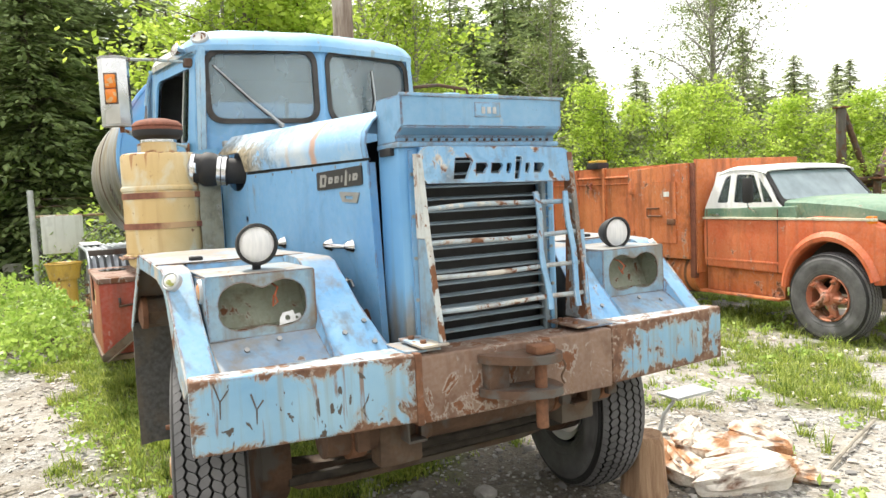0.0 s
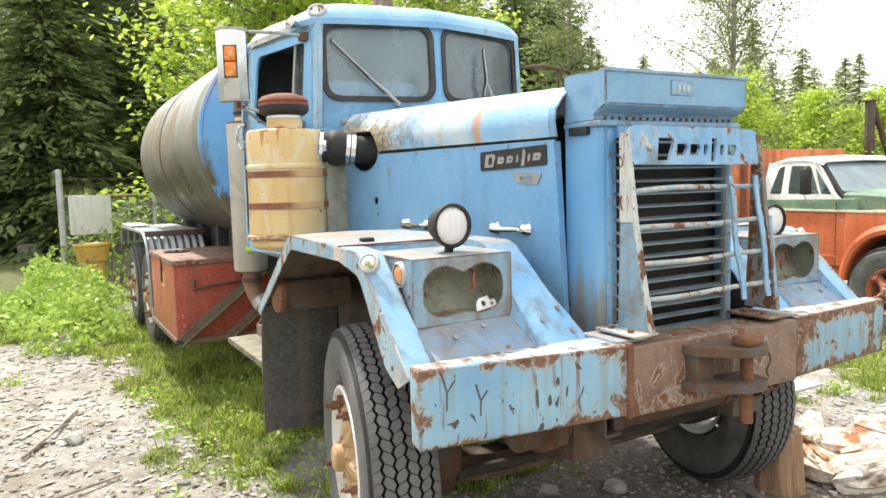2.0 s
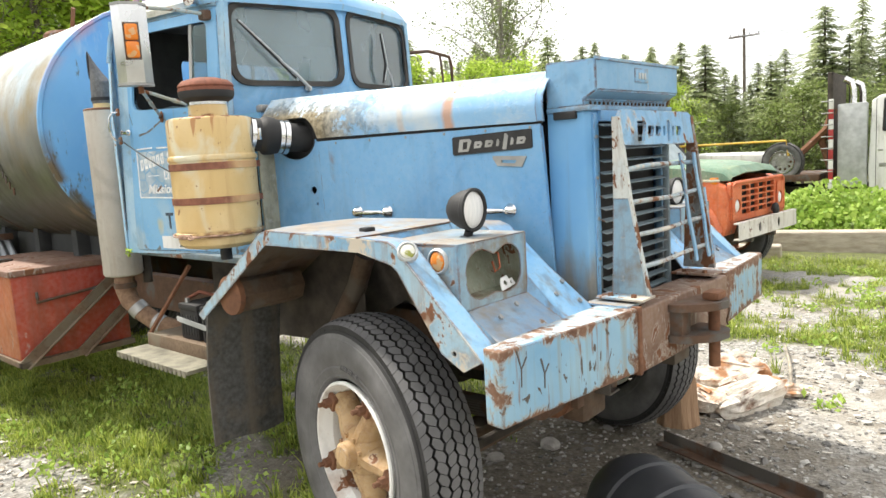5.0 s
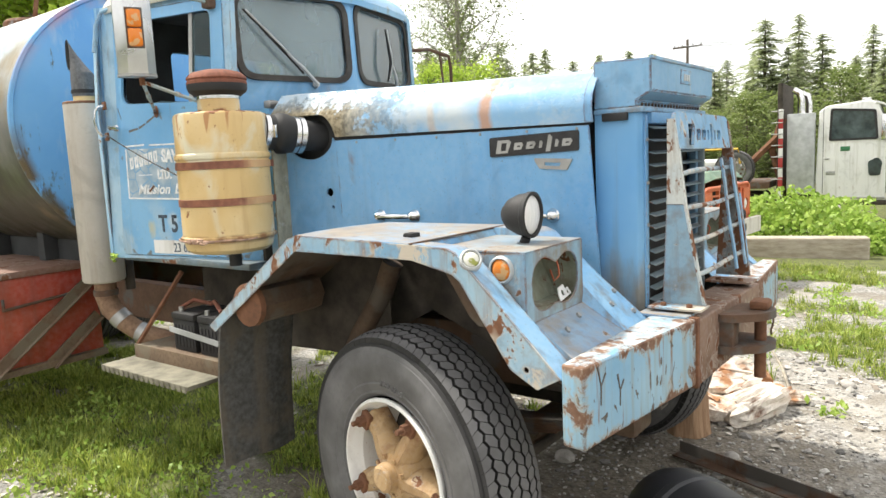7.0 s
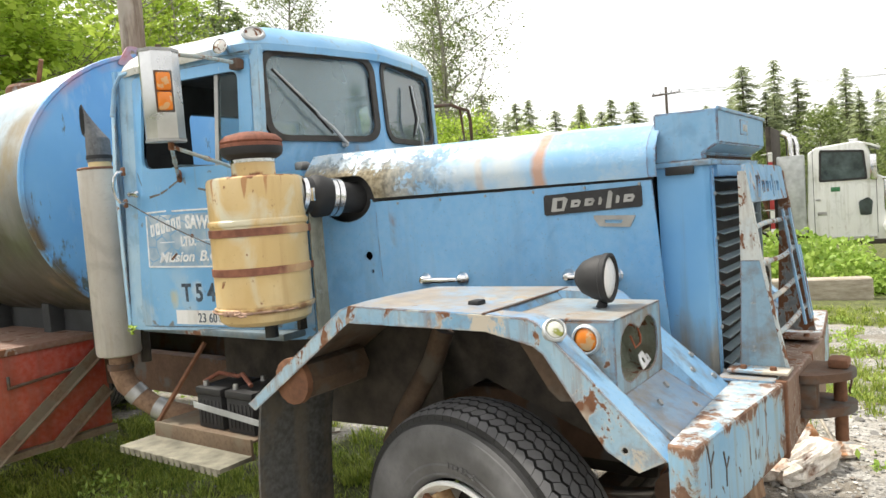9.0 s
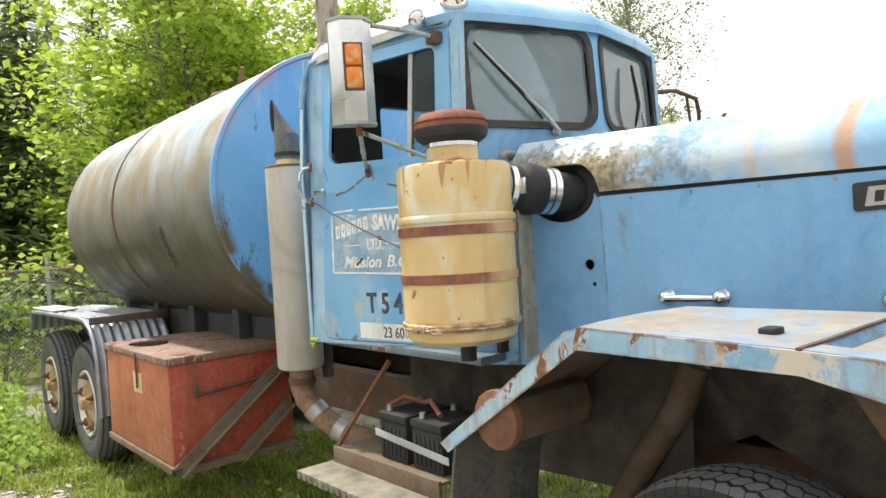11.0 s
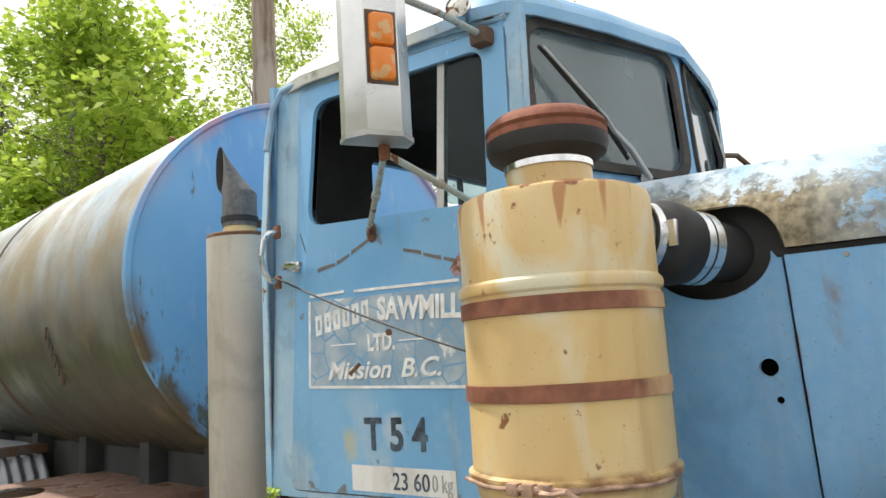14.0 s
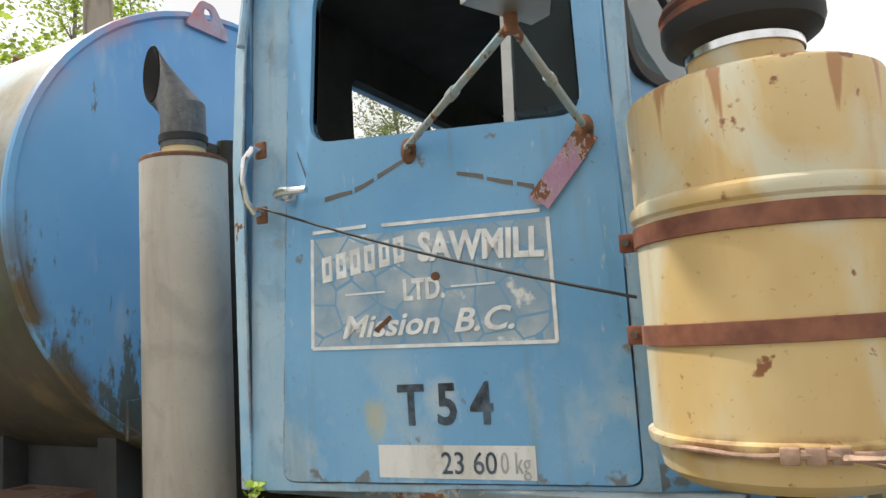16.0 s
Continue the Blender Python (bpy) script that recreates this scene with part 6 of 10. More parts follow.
edge_w = 0.735
for s in (-1, 1):
    pane = rounded_loop([(s * 0.055, 2.160), (s * 0.640, 2.165), (s * 0.640, 2.545), (s * 0.055, 2.555)], 0.085, 8)
    us = [0.0, 0.3, 0.55, 0.66, 0.70, edge_w]
    out = [(s * u, 1.70) for u in us] + [(s * edge_w, 2.1), (s * (edge_w - 0.02), 2.45)] + [(s * u, 2.585) for u in (0.70, 0.66, 0.55, 0.3, 0.0)]
    cf = P("cab_front", sheet(out, [pane], on_front, 0.03), cab_mat, "blue cab front with a rubber-set windscreen pane")
    rub = rounded_loop([(s * 0.026, 2.131), (s * 0.669, 2.136), (s * 0.669, 2.574), (s * 0.026, 2.584)], 0.105, 8)
    P("windscreen_rubber", sheet(rub, [pane], lambda u, v, w: on_front(u, v, w - 0.012), 0.026), M_SEAL, "black windscreen rubber", cf)
    gl = P("windscreen", sheet(rounded_loop([(s * 0.05, 2.155), (s * 0.645, 2.160), (s * 0.645, 2.55), (s * 0.05, 2.56)], 0.06, 6), [], lambda u, v, w: on_front(u, v, w + 0.010), 0.005), M_GLASS, "windscreen glass, dust and sky reflection in one pale film", cf)
    gl.visible_shadow = False
    # wiper
    base = on_front(-0.26 if s < 0 else 0.44, 2.12, -0.03)
    mid = on_front(-0.44 if s < 0 else 0.36, 2.28, -0.045)
    tip = on_front(-0.62 if s < 0 else 0.36, 2.475, -0.022)
    low = on_front(-0.33 if s < 0 else 0.34, 2.175, -0.022)
    wp = P("wiper", tube([base, Vector(base).lerp(Vector(mid), 0.5) + Vector((0, -0.012, 0)), mid], [0.010, 0.009, 0.0065], 8), M_GALV, "windscreen wiper with a bright worn arm", cf)
    P("wiper_pivot", lathe([(0, 0.024), (0.014, 0.020), (0.018, 0.0), (0, 0)], axis_to(Vector(base) + Vector((0, 0.02, 0)), (0, -1, 0)), 14), M_GALV, "", wp)
    P("wiper_blade", tube([low, mid, tip], [0.006, 0.011, 0.006], 6), M_BLACK, "", wp)
    P("blade_spine", tube([Vector(low).lerp(Vector(mid), 0.15) + Vector((0, -0.012, 0)), Vector(mid) + Vector((0, -0.014, 0)), Vector(mid).lerp(Vector(tip), 0.97) + Vector((0, -0.012, 0))], 0.0045, 6), M_GALV, "", wp)

# roof
def roof_ring(inset, z):
    pts = []
    plan = [(0, 1.80), (0.35, 1.865), (0.62, 1.94), (0.70, 1.99), (0.735, 2.07), (0.775, 2.4), (0.83, 2.75), (0.82, 2.85), (0.76, 2.905), (0.4, 2.92), (0, 2.925)]
    c = Vector((0, 2.40))
    for x, y in plan:
        p = Vector((x, y))
        d = (p - c)
        q = c + d * (1 - inset / max(d.length, 0.01))
        pts.append(q)
    full = [(p.x, p.y, z) for p in pts] + [(-p.x, p.y, z) for p in pts[::-1][1:-1]]
    return full


bm = loft([roof_ring(0.0, 2.560), roof_ring(-0.006, 2.590), roof_ring(0.010, 2.617), roof_ring(0.040, 2.648), roof_ring(0.095, 2.679), roof_ring(0.18, 2.702), roof_ring(0.34, 2.722), roof_ring(0.56, 2.730)], None, True)
bm.faces.new([v for v in bm.verts if abs(v.co.z - 2.730) < 1e-4])
n = Nodes("roof_paint")
o = n.height()
c = n.mix(n.ramp(n.noise(2.4, 5), 0.35, 0.65), (0.15, 0.36, 0.62), (0.30, 0.50, 0.68))
# chalky bloom along the near side, back from the windscreen
bloom = n.math('MULTIPLY', n.ramp(o[1], 2.10, 2.32), n.ramp(n.math('ADD', n.math('MULTIPLY', o[0], -1.0), n.math('MULTIPLY', n.math('SUBTRACT', n.noise(5, 6), 0.5), 0.5)), 0.25, 0.55))
c = n.mix(bloom, c, n.mix(n.ramp(n.noise(9, 6), 0.35, 0.65), (0.50, 0.51, 0.45), (0.68, 0.69, 0.66)))
c = n.mix(n.math('MULTIPLY', bloom, n.ramp(n.noise(14, 7, (1, 1, 1), 0.7), 0.55, 0.66, 0, 0.8)), c, (0.20, 0.20, 0.12))
c = n.mix(n.ramp(n.noise(20, 6, (1, 1, 0.3)), 0.60, 0.70, 0, 0.5), c, (0.24, 0.22, 0.17))
worn = n.math('MULTIPLY', n.edges(0.008), n.ramp(n.noise(12, 7), 0.46, 0.56))
c = n.mix(worn, c, (0.20, 0.13, 0.09))
n.set(color=c, rough=0.42)
n.bump(n.noise(30, 5), 0.2, 0.003)
M_ROOF = n.mat
roof = P("cab_roof", thicken(bm, 0.012), M_ROOF, "faded blue cab roof with moss at the edge")
for k, x in enumerate((-0.26, -0.02, 0.21, 0.45)):
    P("clearance_lamp", lathe([(0, 0.032), (0.014, 0.028), (0.022, 0.012), (0.026, 0.0), (0, 0)], pose(x, 2.02 + 0.1 * abs(x), 2.690), 14), M_GALV, "", roof)
M_MOSS = plain("moss", (0.22, 0.21, 0.03), 0.95, 0, 0.3, 60, 0.8)
M_LAMPBED = worn_paint("faded_lamp_bed", (0.60, 0.60, 0.58), (0.66, 0.64, 0.60), 0.52, 0.60, (0.40, 0.16, 0.08), 0.5, 0.2, 3.0)
at = Vector((-0.674, 1.988, 2.641))
nr = Vector((-0.52, -0.70, 0.48)).normalized()
cl = P("corner_lamp", lathe([(0.048, 0.006), (0.056, 0.012), (0.066, 0.006), (0.070, -0.008), (0, -0.01)], axis_to(at, nr) @ Matrix.Diagonal((0.82, 0.62, 0.8, 1)), 28), M_GALV, "oval roof corner lamp, lens gone", roof)
P("lens", lathe([(0, 0.004), (0.02, 0.0), (0.048, 0.004), (0, -0.002)], axis_to(at, nr) @ Matrix.Diagonal((0.82, 0.62, 0.8, 1)), 24), M_LAMPBED, "", cl)
at = Vector((-0.800, 2.074, 2.578))
nr = Vector((-0.9, -0.35, 0.25)).normalized()
ho = P("side_lamp", lathe([(0.0, -0.06), (0.018, -0.05), (0.030, -0.02), (0.036, 0.0), (0.038, 0.006), (0.034, 0.010)], axis_to(at, nr), 20), M_CHROME, "small bright lamp on the roof side", roof)
P("lens", lathe([(0, 0.014), (0.02, 0.012), (0.034, 0.006), (0, 0.004)], axis_to(at, nr), 18), M_LAMPBED, "", ho)
rng = random.Random(77)
for k in range(14):
    q = Vector((-0.80 + 0.006 * k, 2.80 + 0.012 * k + rng.uniform(-0.02, 0.02), 2.60 + rng.uniform(-0.012, 0.02)))
    P("moss", lathe([(0, 0.012), (0.010, 0.010), (0.016, 0.0), (0, -0.006)], axis_to(q, (rng.uniform(-1, 1), rng.uniform(-1, 1), 1.5)), 7), M_MOSS, "", roof)
bolts("rivet", [(-0.55 + 0.1 * k, front_y(-0.55 + 0.1 * k, 2.60) - 0.004, 2.600) for k in range(12)], (0, -1, 0), M_STEEL, roof, 0.007, 0.005)

# cab back, floor, inside
rear_hole = round_rect(-0.44, 2.06, 0.44, 2.40, 0.04)
back = P("cab_back", sheet([(-0.84, 1.24), (0.84, 1.24), (0.84, 2.60), (-0.84, 2.60)], [rear_hole], lambda u, v, w: (u, 2.905 + w, v), 0.025), M_CAB, "blue cab back panel with a small window")
P("back_lining", sheet([(-0.80, 1.26), (0.80, 1.26), (0.80, 2.57), (-0.80, 2.57)], [rear_hole], lambda u, v, w: (u, 2.86 + w, v), 0.04), M_LINING, "dark cab lining", back)
P("rear_divider", box((0.10, 2.89, 2.06), (0.12, 2.91, 2.40), 0.002), M_BLACK, "", back)
P("head_lining", box((-0.72, 2.02, 2.555), (0.72, 2.86, 2.575), 0.004), M_LINING, "", back)
for s in (-1, 1):
    rows = []
    for z in (1.24, 1.6, 2.05, 2.35, 2.56):
        x = side_x(2.9, z)
        rows.append([(s * x, 2.895, z), (s * (x - 0.004), 2.93, z), (s * (x - 0.04), 2.945, z), (s * (x - 0.09), 2.93, z)])
    P("cab_corner", thicken(loft(rows, None, False), 0.006), M_PILLAR, "", back)
P("cab_floor", box((-0.82, 1.80, 1.215), (0.82, 2.92, 1.25), 0.01), M_DRIP, "grimy cab floor edge")
P("firewall", box((-0.72, 1.79, 1.25), (0.72, 1.815, 1.72), 0.004), M_DARK)
inside = P("dashboard", box((-0.72, 2.00, 1.86), (0.72, 2.22, 2.06), 0.04), M_DARKBLUE, "dark dashboard")
P("steering_wheel", lathe([(0.215 + 0.013 * math.cos(a), 0.013 * math.sin(a)) for a in [2 * math.pi * k / 8 for k in range(8)]], pose(0.40, 2.30, 2.06, -62), 28, None, True), M_BLACK, "", inside)
for x in (-0.40, 0.40):
    bm = box((x - 0.24, 2.42, 1.55), (x + 0.24, 2.80, 1.72), 0.05)
    box((x - 0.24, 2.70, 1.66), (x + 0.24, 2.84, 2.10), 0.05, bm)
    P("seat", bm, M_SEAT, "faded light blue cab seat", inside)


# air cleaner beside the cab
FX, FY = -0.982, 1.706
prof = [(0.0, 1.335), (0.12, 1.337), (0.165, 1.345), (0.186, 1.362), (0.193, 1.392), (0.193, 1.398), (0.204, 1.402), (0.206, 1.410), (0.206, 1.416), (0.197, 1.420),
        (0.197, 1.745), (0.203, 1.750), (0.205, 1.760), (0.203, 1.768), (0.196, 1.774), (0.196, 1.925), (0.192, 1.938), (0.180, 1.945), (0.09, 1.948), (0.088, 2.03), (0.0, 2.03)]
n = Nodes("worn_band")
o = n.height()
c = n.mix(n.ramp(n.noise(24, 6), 0.35, 0.68), (0.15, 0.052, 0.030), (0.27, 0.105, 0.058))
keep = n.ramp(n.math('ADD', o[0], n.math('MULTIPLY', n.math('SUBTRACT', n.noise(16, 6, (1, 1, 0.4)), 0.5), 0.16)), -1.06, -0.98)
c = n.mix(n.math('MULTIPLY', keep, 0.85), c, n.mix(n.noise(18, 5), (0.50, 0.27, 0.12), (0.62, 0.45, 0.24)))
n.set(color=c, rough=0.6)
n.bump(n.noise(60, 4), 0.3, 0.002)
M_BAND = n.mat
M_CLAMP = plain("pinkish_rusted_clamp", (0.44, 0.29, 0.21), 0.55, 0.3, 0.25, 30)
cleaner = P("air_cleaner", lathe(prof, pose(FX, FY, 0), 56), M_CLEANER, "large tan air cleaner canister with rust streaks")
for z in (1.722, 1.565):
    P("band", lathe([(0.1975, z - 0.016), (0.2020, z - 0.015), (0.2020, z + 0.015), (0.1975, z + 0.016)], pose(FX, FY, 0), 56, None, True), M_BAND, "rusty mounting band with tan paint left at its ends", cleaner)
    P("band_tail", sheet([(0, z - 0.015), (1, z - 0.015), (1, z + 0.015), (0, z + 0.015)], [], lambda u, v, w: (FX + 0.10 + 0.15 * u, FY - 0.165 + 0.075 * u + w, v), 0.006), M_RUST_RED, "", cleaner)
    P("band_bolt", box((FX - 0.02, FY + 0.200, z - 0.016), (FX - 0.006, FY + 0.228, z + 0.016), 0.003), M_RUST_RED, "", cleaner)
    P("band_bolt", rod((FX - 0.034, FY + 0.214, z), (FX + 0.004, FY + 0.214, z), 0.007, 6), M_RUST_DARK, "", cleaner)
rain = [(0.0, 2.132), (0.06, 2.129), (0.105, 2.117), (0.124, 2.100), (0.128, 2.090), (0.122, 2.084), (0.127, 2.078), (0.127, 2.068), (0.118, 2.062), (0.0, 2.07)]
P("rain_cap", lathe(rain, pose(FX, FY, 0), 44), M_RUST_RED, "dark rusty red rain cap", cleaner)
P("cap_skirt", lathe([(0.110, 2.070), (0.1265, 2.068), (0.127, 2.052), (0.121, 2.036), (0.095, 2.018), (0.090, 2.020), (0.10, 2.045)], pose(FX, FY, 0), 40), M_BLACK, "", cleaner)
P("neck_clamp", lathe([(0.0905, 2.004), (0.0925, 2.004), (0.0925, 2.024), (0.0905, 2.024)], pose(FX, FY, 0), 40, None, True), M_CHROME, "bright hose clamp", cleaner)
for a0, a1, r in ((-0.75, 1.5, 0.004), (0.02, 0.62, 0.0065)):
    arcs = [a0 + (a1 - a0) * k / 14 for k in range(15)]
    P("clamp_rod", tube([(FX - 0.212 * math.cos(a), FY - 0.212 * math.sin(a), 1.406 + 0.002 * math.sin(9 * a)) for a in arcs], r, 8), M_CLAMP, "", cleaner)
for a in (0.06, 0.20, 0.34):
    q = Vector((FX - 0.212 * math.cos(a), FY - 0.212 * math.sin(a), 1.406))
    P("clamp_lug", box(q - Vector((0.007, 0.012, 0.011)), q + Vector((0.007, 0.012, 0.011)), 0.003), M_CLAMP, "", cleaner)
pts = [(FX - 0.215, FY - 0.02, 1.408), (FX - 0.235, FY - 0.06, 1.410), (FX - 0.24, FY - 0.09, 1.418), (FX - 0.228, FY - 0.105, 1.406), (FX - 0.224, FY - 0.07, 1.400)]
P("clamp_ring", tube([(x - 0.006, y - 0.055, z) for x, y, z in pts], 0.0045, 8, None, True), M_CLAMP, "twisted clamp ring", cleaner)
P("drain_stub", rod((FX + 0.02, FY, 1.27), (FX + 0.02, FY, 1.34), 0.028, 14), M_BLACK, "black rubber drain valve", cleaner)
bm = sheet([(0, 1.26), (1, 1.26), (1, 1.80), (0, 1.80)], [], lambda u, v, w: (-0.815 + 0.125 * u, 1.575 + 0.05 * u + w, v), 0.008)
P("mount_bracket", bm, worn_paint("bracket_paint", (0.30, 0.28, 0.20), (0.40, 0.36, 0.25), 0.60, 0.54, (0.09, 0.08, 0.06), 0.6, 0.5), "rust-stained angle bracket", cleaner)
h0, h1 = Vector((-0.845, 1.610, 1.862)), Vector((-0.585, 1.515, 1.830))
P("intake_stub", rod(h0 + (h0 - h1) * 0.25, h0 + (h1 - h0) * 0.18, 0.072, 26), M_STEEL, "", cleaner)
hose = P("intake_hose", tube([h0 + (h1 - h0) * f for f in (0.02, 0.06, 0.16, 0.20, 0.26, 0.31, 0.42, 0.50, 0.56, 0.60, 0.66, 0.70)],
                             [0.078, 0.080, 0.080, 0.080, 0.091, 0.093, 0.090, 0.083, 0.082, 0.082, 0.080, 0.078], 26), M_BLACK, "ribbed black rubber intake hose", cleaner)
for f0, f1 in ((0.03, 0.10), (0.52, 0.59), (0.61, 0.69)):
    P("hose_clamp", rod(h0 + (h1 - h0) * f0, h0 + (h1 - h0) * f1, 0.083, 28), M_CHROME, "bright steel hose clamp", cleaner)
P("clamp_screw", box((-0.850, 1.505, 1.83), (-0.835, 1.525, 1.885), 0.004), M_CHROME, "", cleaner)
P("intake_pipe", rod(h0 + (h1 - h0) * 0.66, h1 + Vector((0.10, -0.01, 0)), 0.070, 26), M_BLACK, "dark intake pipe", cleaner)
# black block behind the intake opening: the shade inside, put into its colour
P("hose_cavity", box((-0.575, 1.38, 1.66), (-0.45, 1.78, 1.95), 0.02), M_BLACK)

# exhaust stack behind the cab
SX, SY = -0.80, 3.205
M_PIPE = rusty("heat_rusted_pipe", (0.15, 0.085, 0.052), (0.31, 0.20, 0.13), (0.30, 0.27, 0.22), 0.6)
stack = P("muffler", lathe([(0.0, 1.062), (0.09, 1.064), (0.112, 1.072), (0.120, 1.085), (0.120, 2.112), (0.112, 2.124), (0.06, 2.128), (0.0, 2.128)], pose(SX, SY, 0), 40), worn_paint("heat_dulled_steel", (0.40, 0.375, 0.33), (0.52, 0.49, 0.44), 0.74, 0.70, (0.26, 0.20, 0.14), 0.36, 0.45, 1.3), "tall grey steel exhaust muffler")
P("rim_seam", lathe([(0.116, 2.105), (0.120, 2.108), (0.120, 2.120), (0.114, 2.124)], pose(SX, SY, 0), 40), M_RUST, "", stack)
P("outlet_stub", rod((SX, SY, 2.12), (SX, SY, 2.165), 0.060, 24), M_TAN, "heat-stained outlet", stack)
R_EL = 0.062
ring_at = [2 * math.pi * k / 28 for k in range(28)]
elbow = [[(SX + R_EL * math.cos(a), SY - R_EL * math.sin(a), 2.155) for a in ring_at],
         [(SX + R_EL * math.cos(a), SY - R_EL * math.sin(a), 2.262 + 0.414 * R_EL * math.sin(a)) for a in ring_at],
         [(SX - 0.015 + 0.30 * R_EL * math.cos(a), SY + 0.110 + 0.95 * R_EL * math.cos(a), 2.402 + 1.41 * R_EL * math.sin(a)) for a in ring_at]]
P("exhaust_elbow", thicken(loft(elbow, None, True), 0.003), worn_paint("sooty_steel", (0.045, 0.047, 0.052), (0.085, 0.088, 0.095), 0.70, 0.66, (0.30, 0.29, 0.26), 0.45, 0.3, 1.6), "sooty black exhaust elbow", stack)
# sooty throat as a black cone; the hole's darkness is put into its colour
P("elbow_throat", loft([[(x + (SX - 0.015 - x) * 0.05 - 0.004, y + (SY + 0.110 - y) * 0.05, z + (2.402 - z) * 0.05) for x, y, z in elbow[2]], [(SX, SY + 0.01, 2.27) for _ in ring_at]], None, True), plain("soot_and_shade", (0.006, 0.006, 0.006), 1.0), "", stack)
P("elbow_clamp", lathe([(0.063, 2.172), (0.068, 2.172), (0.068, 2.192), (0.063, 2.192)], pose(SX, SY, 0), 28, None, True), M_BLACK, "", stack)
P("stack_bracket", box((SX + 0.05, SY - 0.02, 2.165), (SX + 0.17, SY + 0.02, 2.19), 0.004), M_RUST_DARK, "", stack)
P("stack_post", rod((SX + 0.14, SY - 0.03, 1.0), (SX + 0.14, SY - 0.03, 2.20), 0.030, 16), M_DARK, "dark steel stack post", stack)
P("inlet_pipe", tube([(SX, SY, 1.08), (SX, SY, 0.97), (SX + 0.01, SY - 0.02, 0.90), (SX + 0.05, SY - 0.08, 0.82), (SX + 0.11, SY - 0.17, 0.74), (SX + 0.22, SY - 0.35, 0.68)], [0.062, 0.062, 0.060, 0.058, 0.058, 0.058], 22), M_PIPE, "rusty lower exhaust pipe", stack)
P("pipe_clamp", rod((SX, SY, 0.985), (SX, SY, 1.02), 0.070, 24), M_RUST_DARK, "", stack)
for a, b in (((SX + 0.028, SY - 0.048, 0.862), (SX + 0.05, SY - 0.08, 0.82)), ((SX + 0.10, SY - 0.152, 0.755), (SX + 0.125, SY - 0.195, 0.73))):
    P("pipe_band", rod(a, b, 0.0625, 22), M_STEEL, "dull steel band on the pipe", stack)

M_CRADLE = plain("grey_primer", (0.06, 0.065, 0.068), 0.7, 0.2, 0.2, 6)
# water tank
TA, TB, TZ, TY0, TY1 = 1.012, 0.897, 2.036, 3.70, 7.05


def tank_ring(k, y, dx=0.0):
    return [((TA * k + dx * 0.4) * math.cos(2 * math.pi * j / 72), y, TZ + (TB * k + dx * 0.4) * math.sin(2 * math.pi * j / 72)) for j in range(72)]


n = Nodes("tank_metal")
o = n.height()
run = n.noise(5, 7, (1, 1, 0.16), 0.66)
# grime and metal, with the sunlit top and shaded underside put into the colour
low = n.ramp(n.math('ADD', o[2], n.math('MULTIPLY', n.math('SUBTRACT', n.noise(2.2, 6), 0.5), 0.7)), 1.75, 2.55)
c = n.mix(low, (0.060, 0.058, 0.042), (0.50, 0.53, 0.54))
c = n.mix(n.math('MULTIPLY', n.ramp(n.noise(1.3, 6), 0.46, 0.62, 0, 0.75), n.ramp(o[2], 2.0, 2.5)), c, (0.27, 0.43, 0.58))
c = n.mix(n.ramp(run, 0.54, 0.74, 0, 0.26), c, (0.115, 0.095, 0.055))
band = n.math('MULTIPLY', n.ramp(o[2], 2.75, 2.45), n.ramp(o[2], 1.75, 2.1))
c = n.mix(n.math('MULTIPLY', band, n.ramp(n.noise(2.6, 8, (1, 1, 0.6), 0.68), 0.40, 0.58, 0, 0.85)), c, n.mix(n.noise(6, 6), (0.17, 0.135, 0.075), (0.36, 0.29, 0.18)))
c = n.mix(n.ramp(n.noise(3.4, 8), 0.60, 0.70, 0, 0.5), c, (0.22, 0.17, 0.09))
c = n.mix(n.ramp(n.noise(45, 5, (1, 1, 0.6), 0.7), 0.58, 0.68, 0.0, 0.45), c, (0.12, 0.10, 0.065))
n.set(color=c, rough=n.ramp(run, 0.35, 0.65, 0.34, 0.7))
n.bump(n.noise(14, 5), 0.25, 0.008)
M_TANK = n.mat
rows = [tank_ring(1.0, TY0 + (TY1 - TY0) * k / 12, 0.004 * math.sin(k * 1.7)) for k in range(13)]
for f, k in ((0.06, 0.985), (0.14, 0.93), (0.22, 0.80), (0.28, 0.58), (0.31, 0.3)):
    rows.append(tank_ring(k, TY1 + f))
bm = loft(rows, None, True)
bm.faces.new([v for v in bm.verts if abs(v.co.y - (TY1 + 0.31)) < 1e-4])
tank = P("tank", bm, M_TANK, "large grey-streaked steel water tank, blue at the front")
n = Nodes("tank_front_paint")
o = n.height()
c = n.mix(n.ramp(n.noise(1.4, 5), 0.35, 0.65), (0.10, 0.31, 0.63), (0.17, 0.40, 0.68))
c = n.mix(n.ramp(n.noise(11, 5, (1, 1, 0.3)), 0.6, 0.75, 0, 0.4), c, (0.42, 0.54, 0.64))
reach = n.ramp(o[2], 2.05, 1.35, 0.0, 0.24)
stain = n.ramp(n.math('ADD', n.noise(12, 9, (1, 1, 0.30), 0.72), reach), 0.655, 0.705, 0, 0.9)
c = n.mix(stain, c, n.mix(n.noise(20, 5), (0.05, 0.065, 0.05), (0.14, 0.14, 0.09)))
radial = n.math('POWER', n.math('ADD', n.math('POWER', o[0], 2.0), n.math('POWER', n.math('MULTIPLY', n.math('SUBTRACT', o[2], TZ), TA / TB), 2.0)), 0.5)
upper = n.ramp(o[2], 2.2, 2.7)
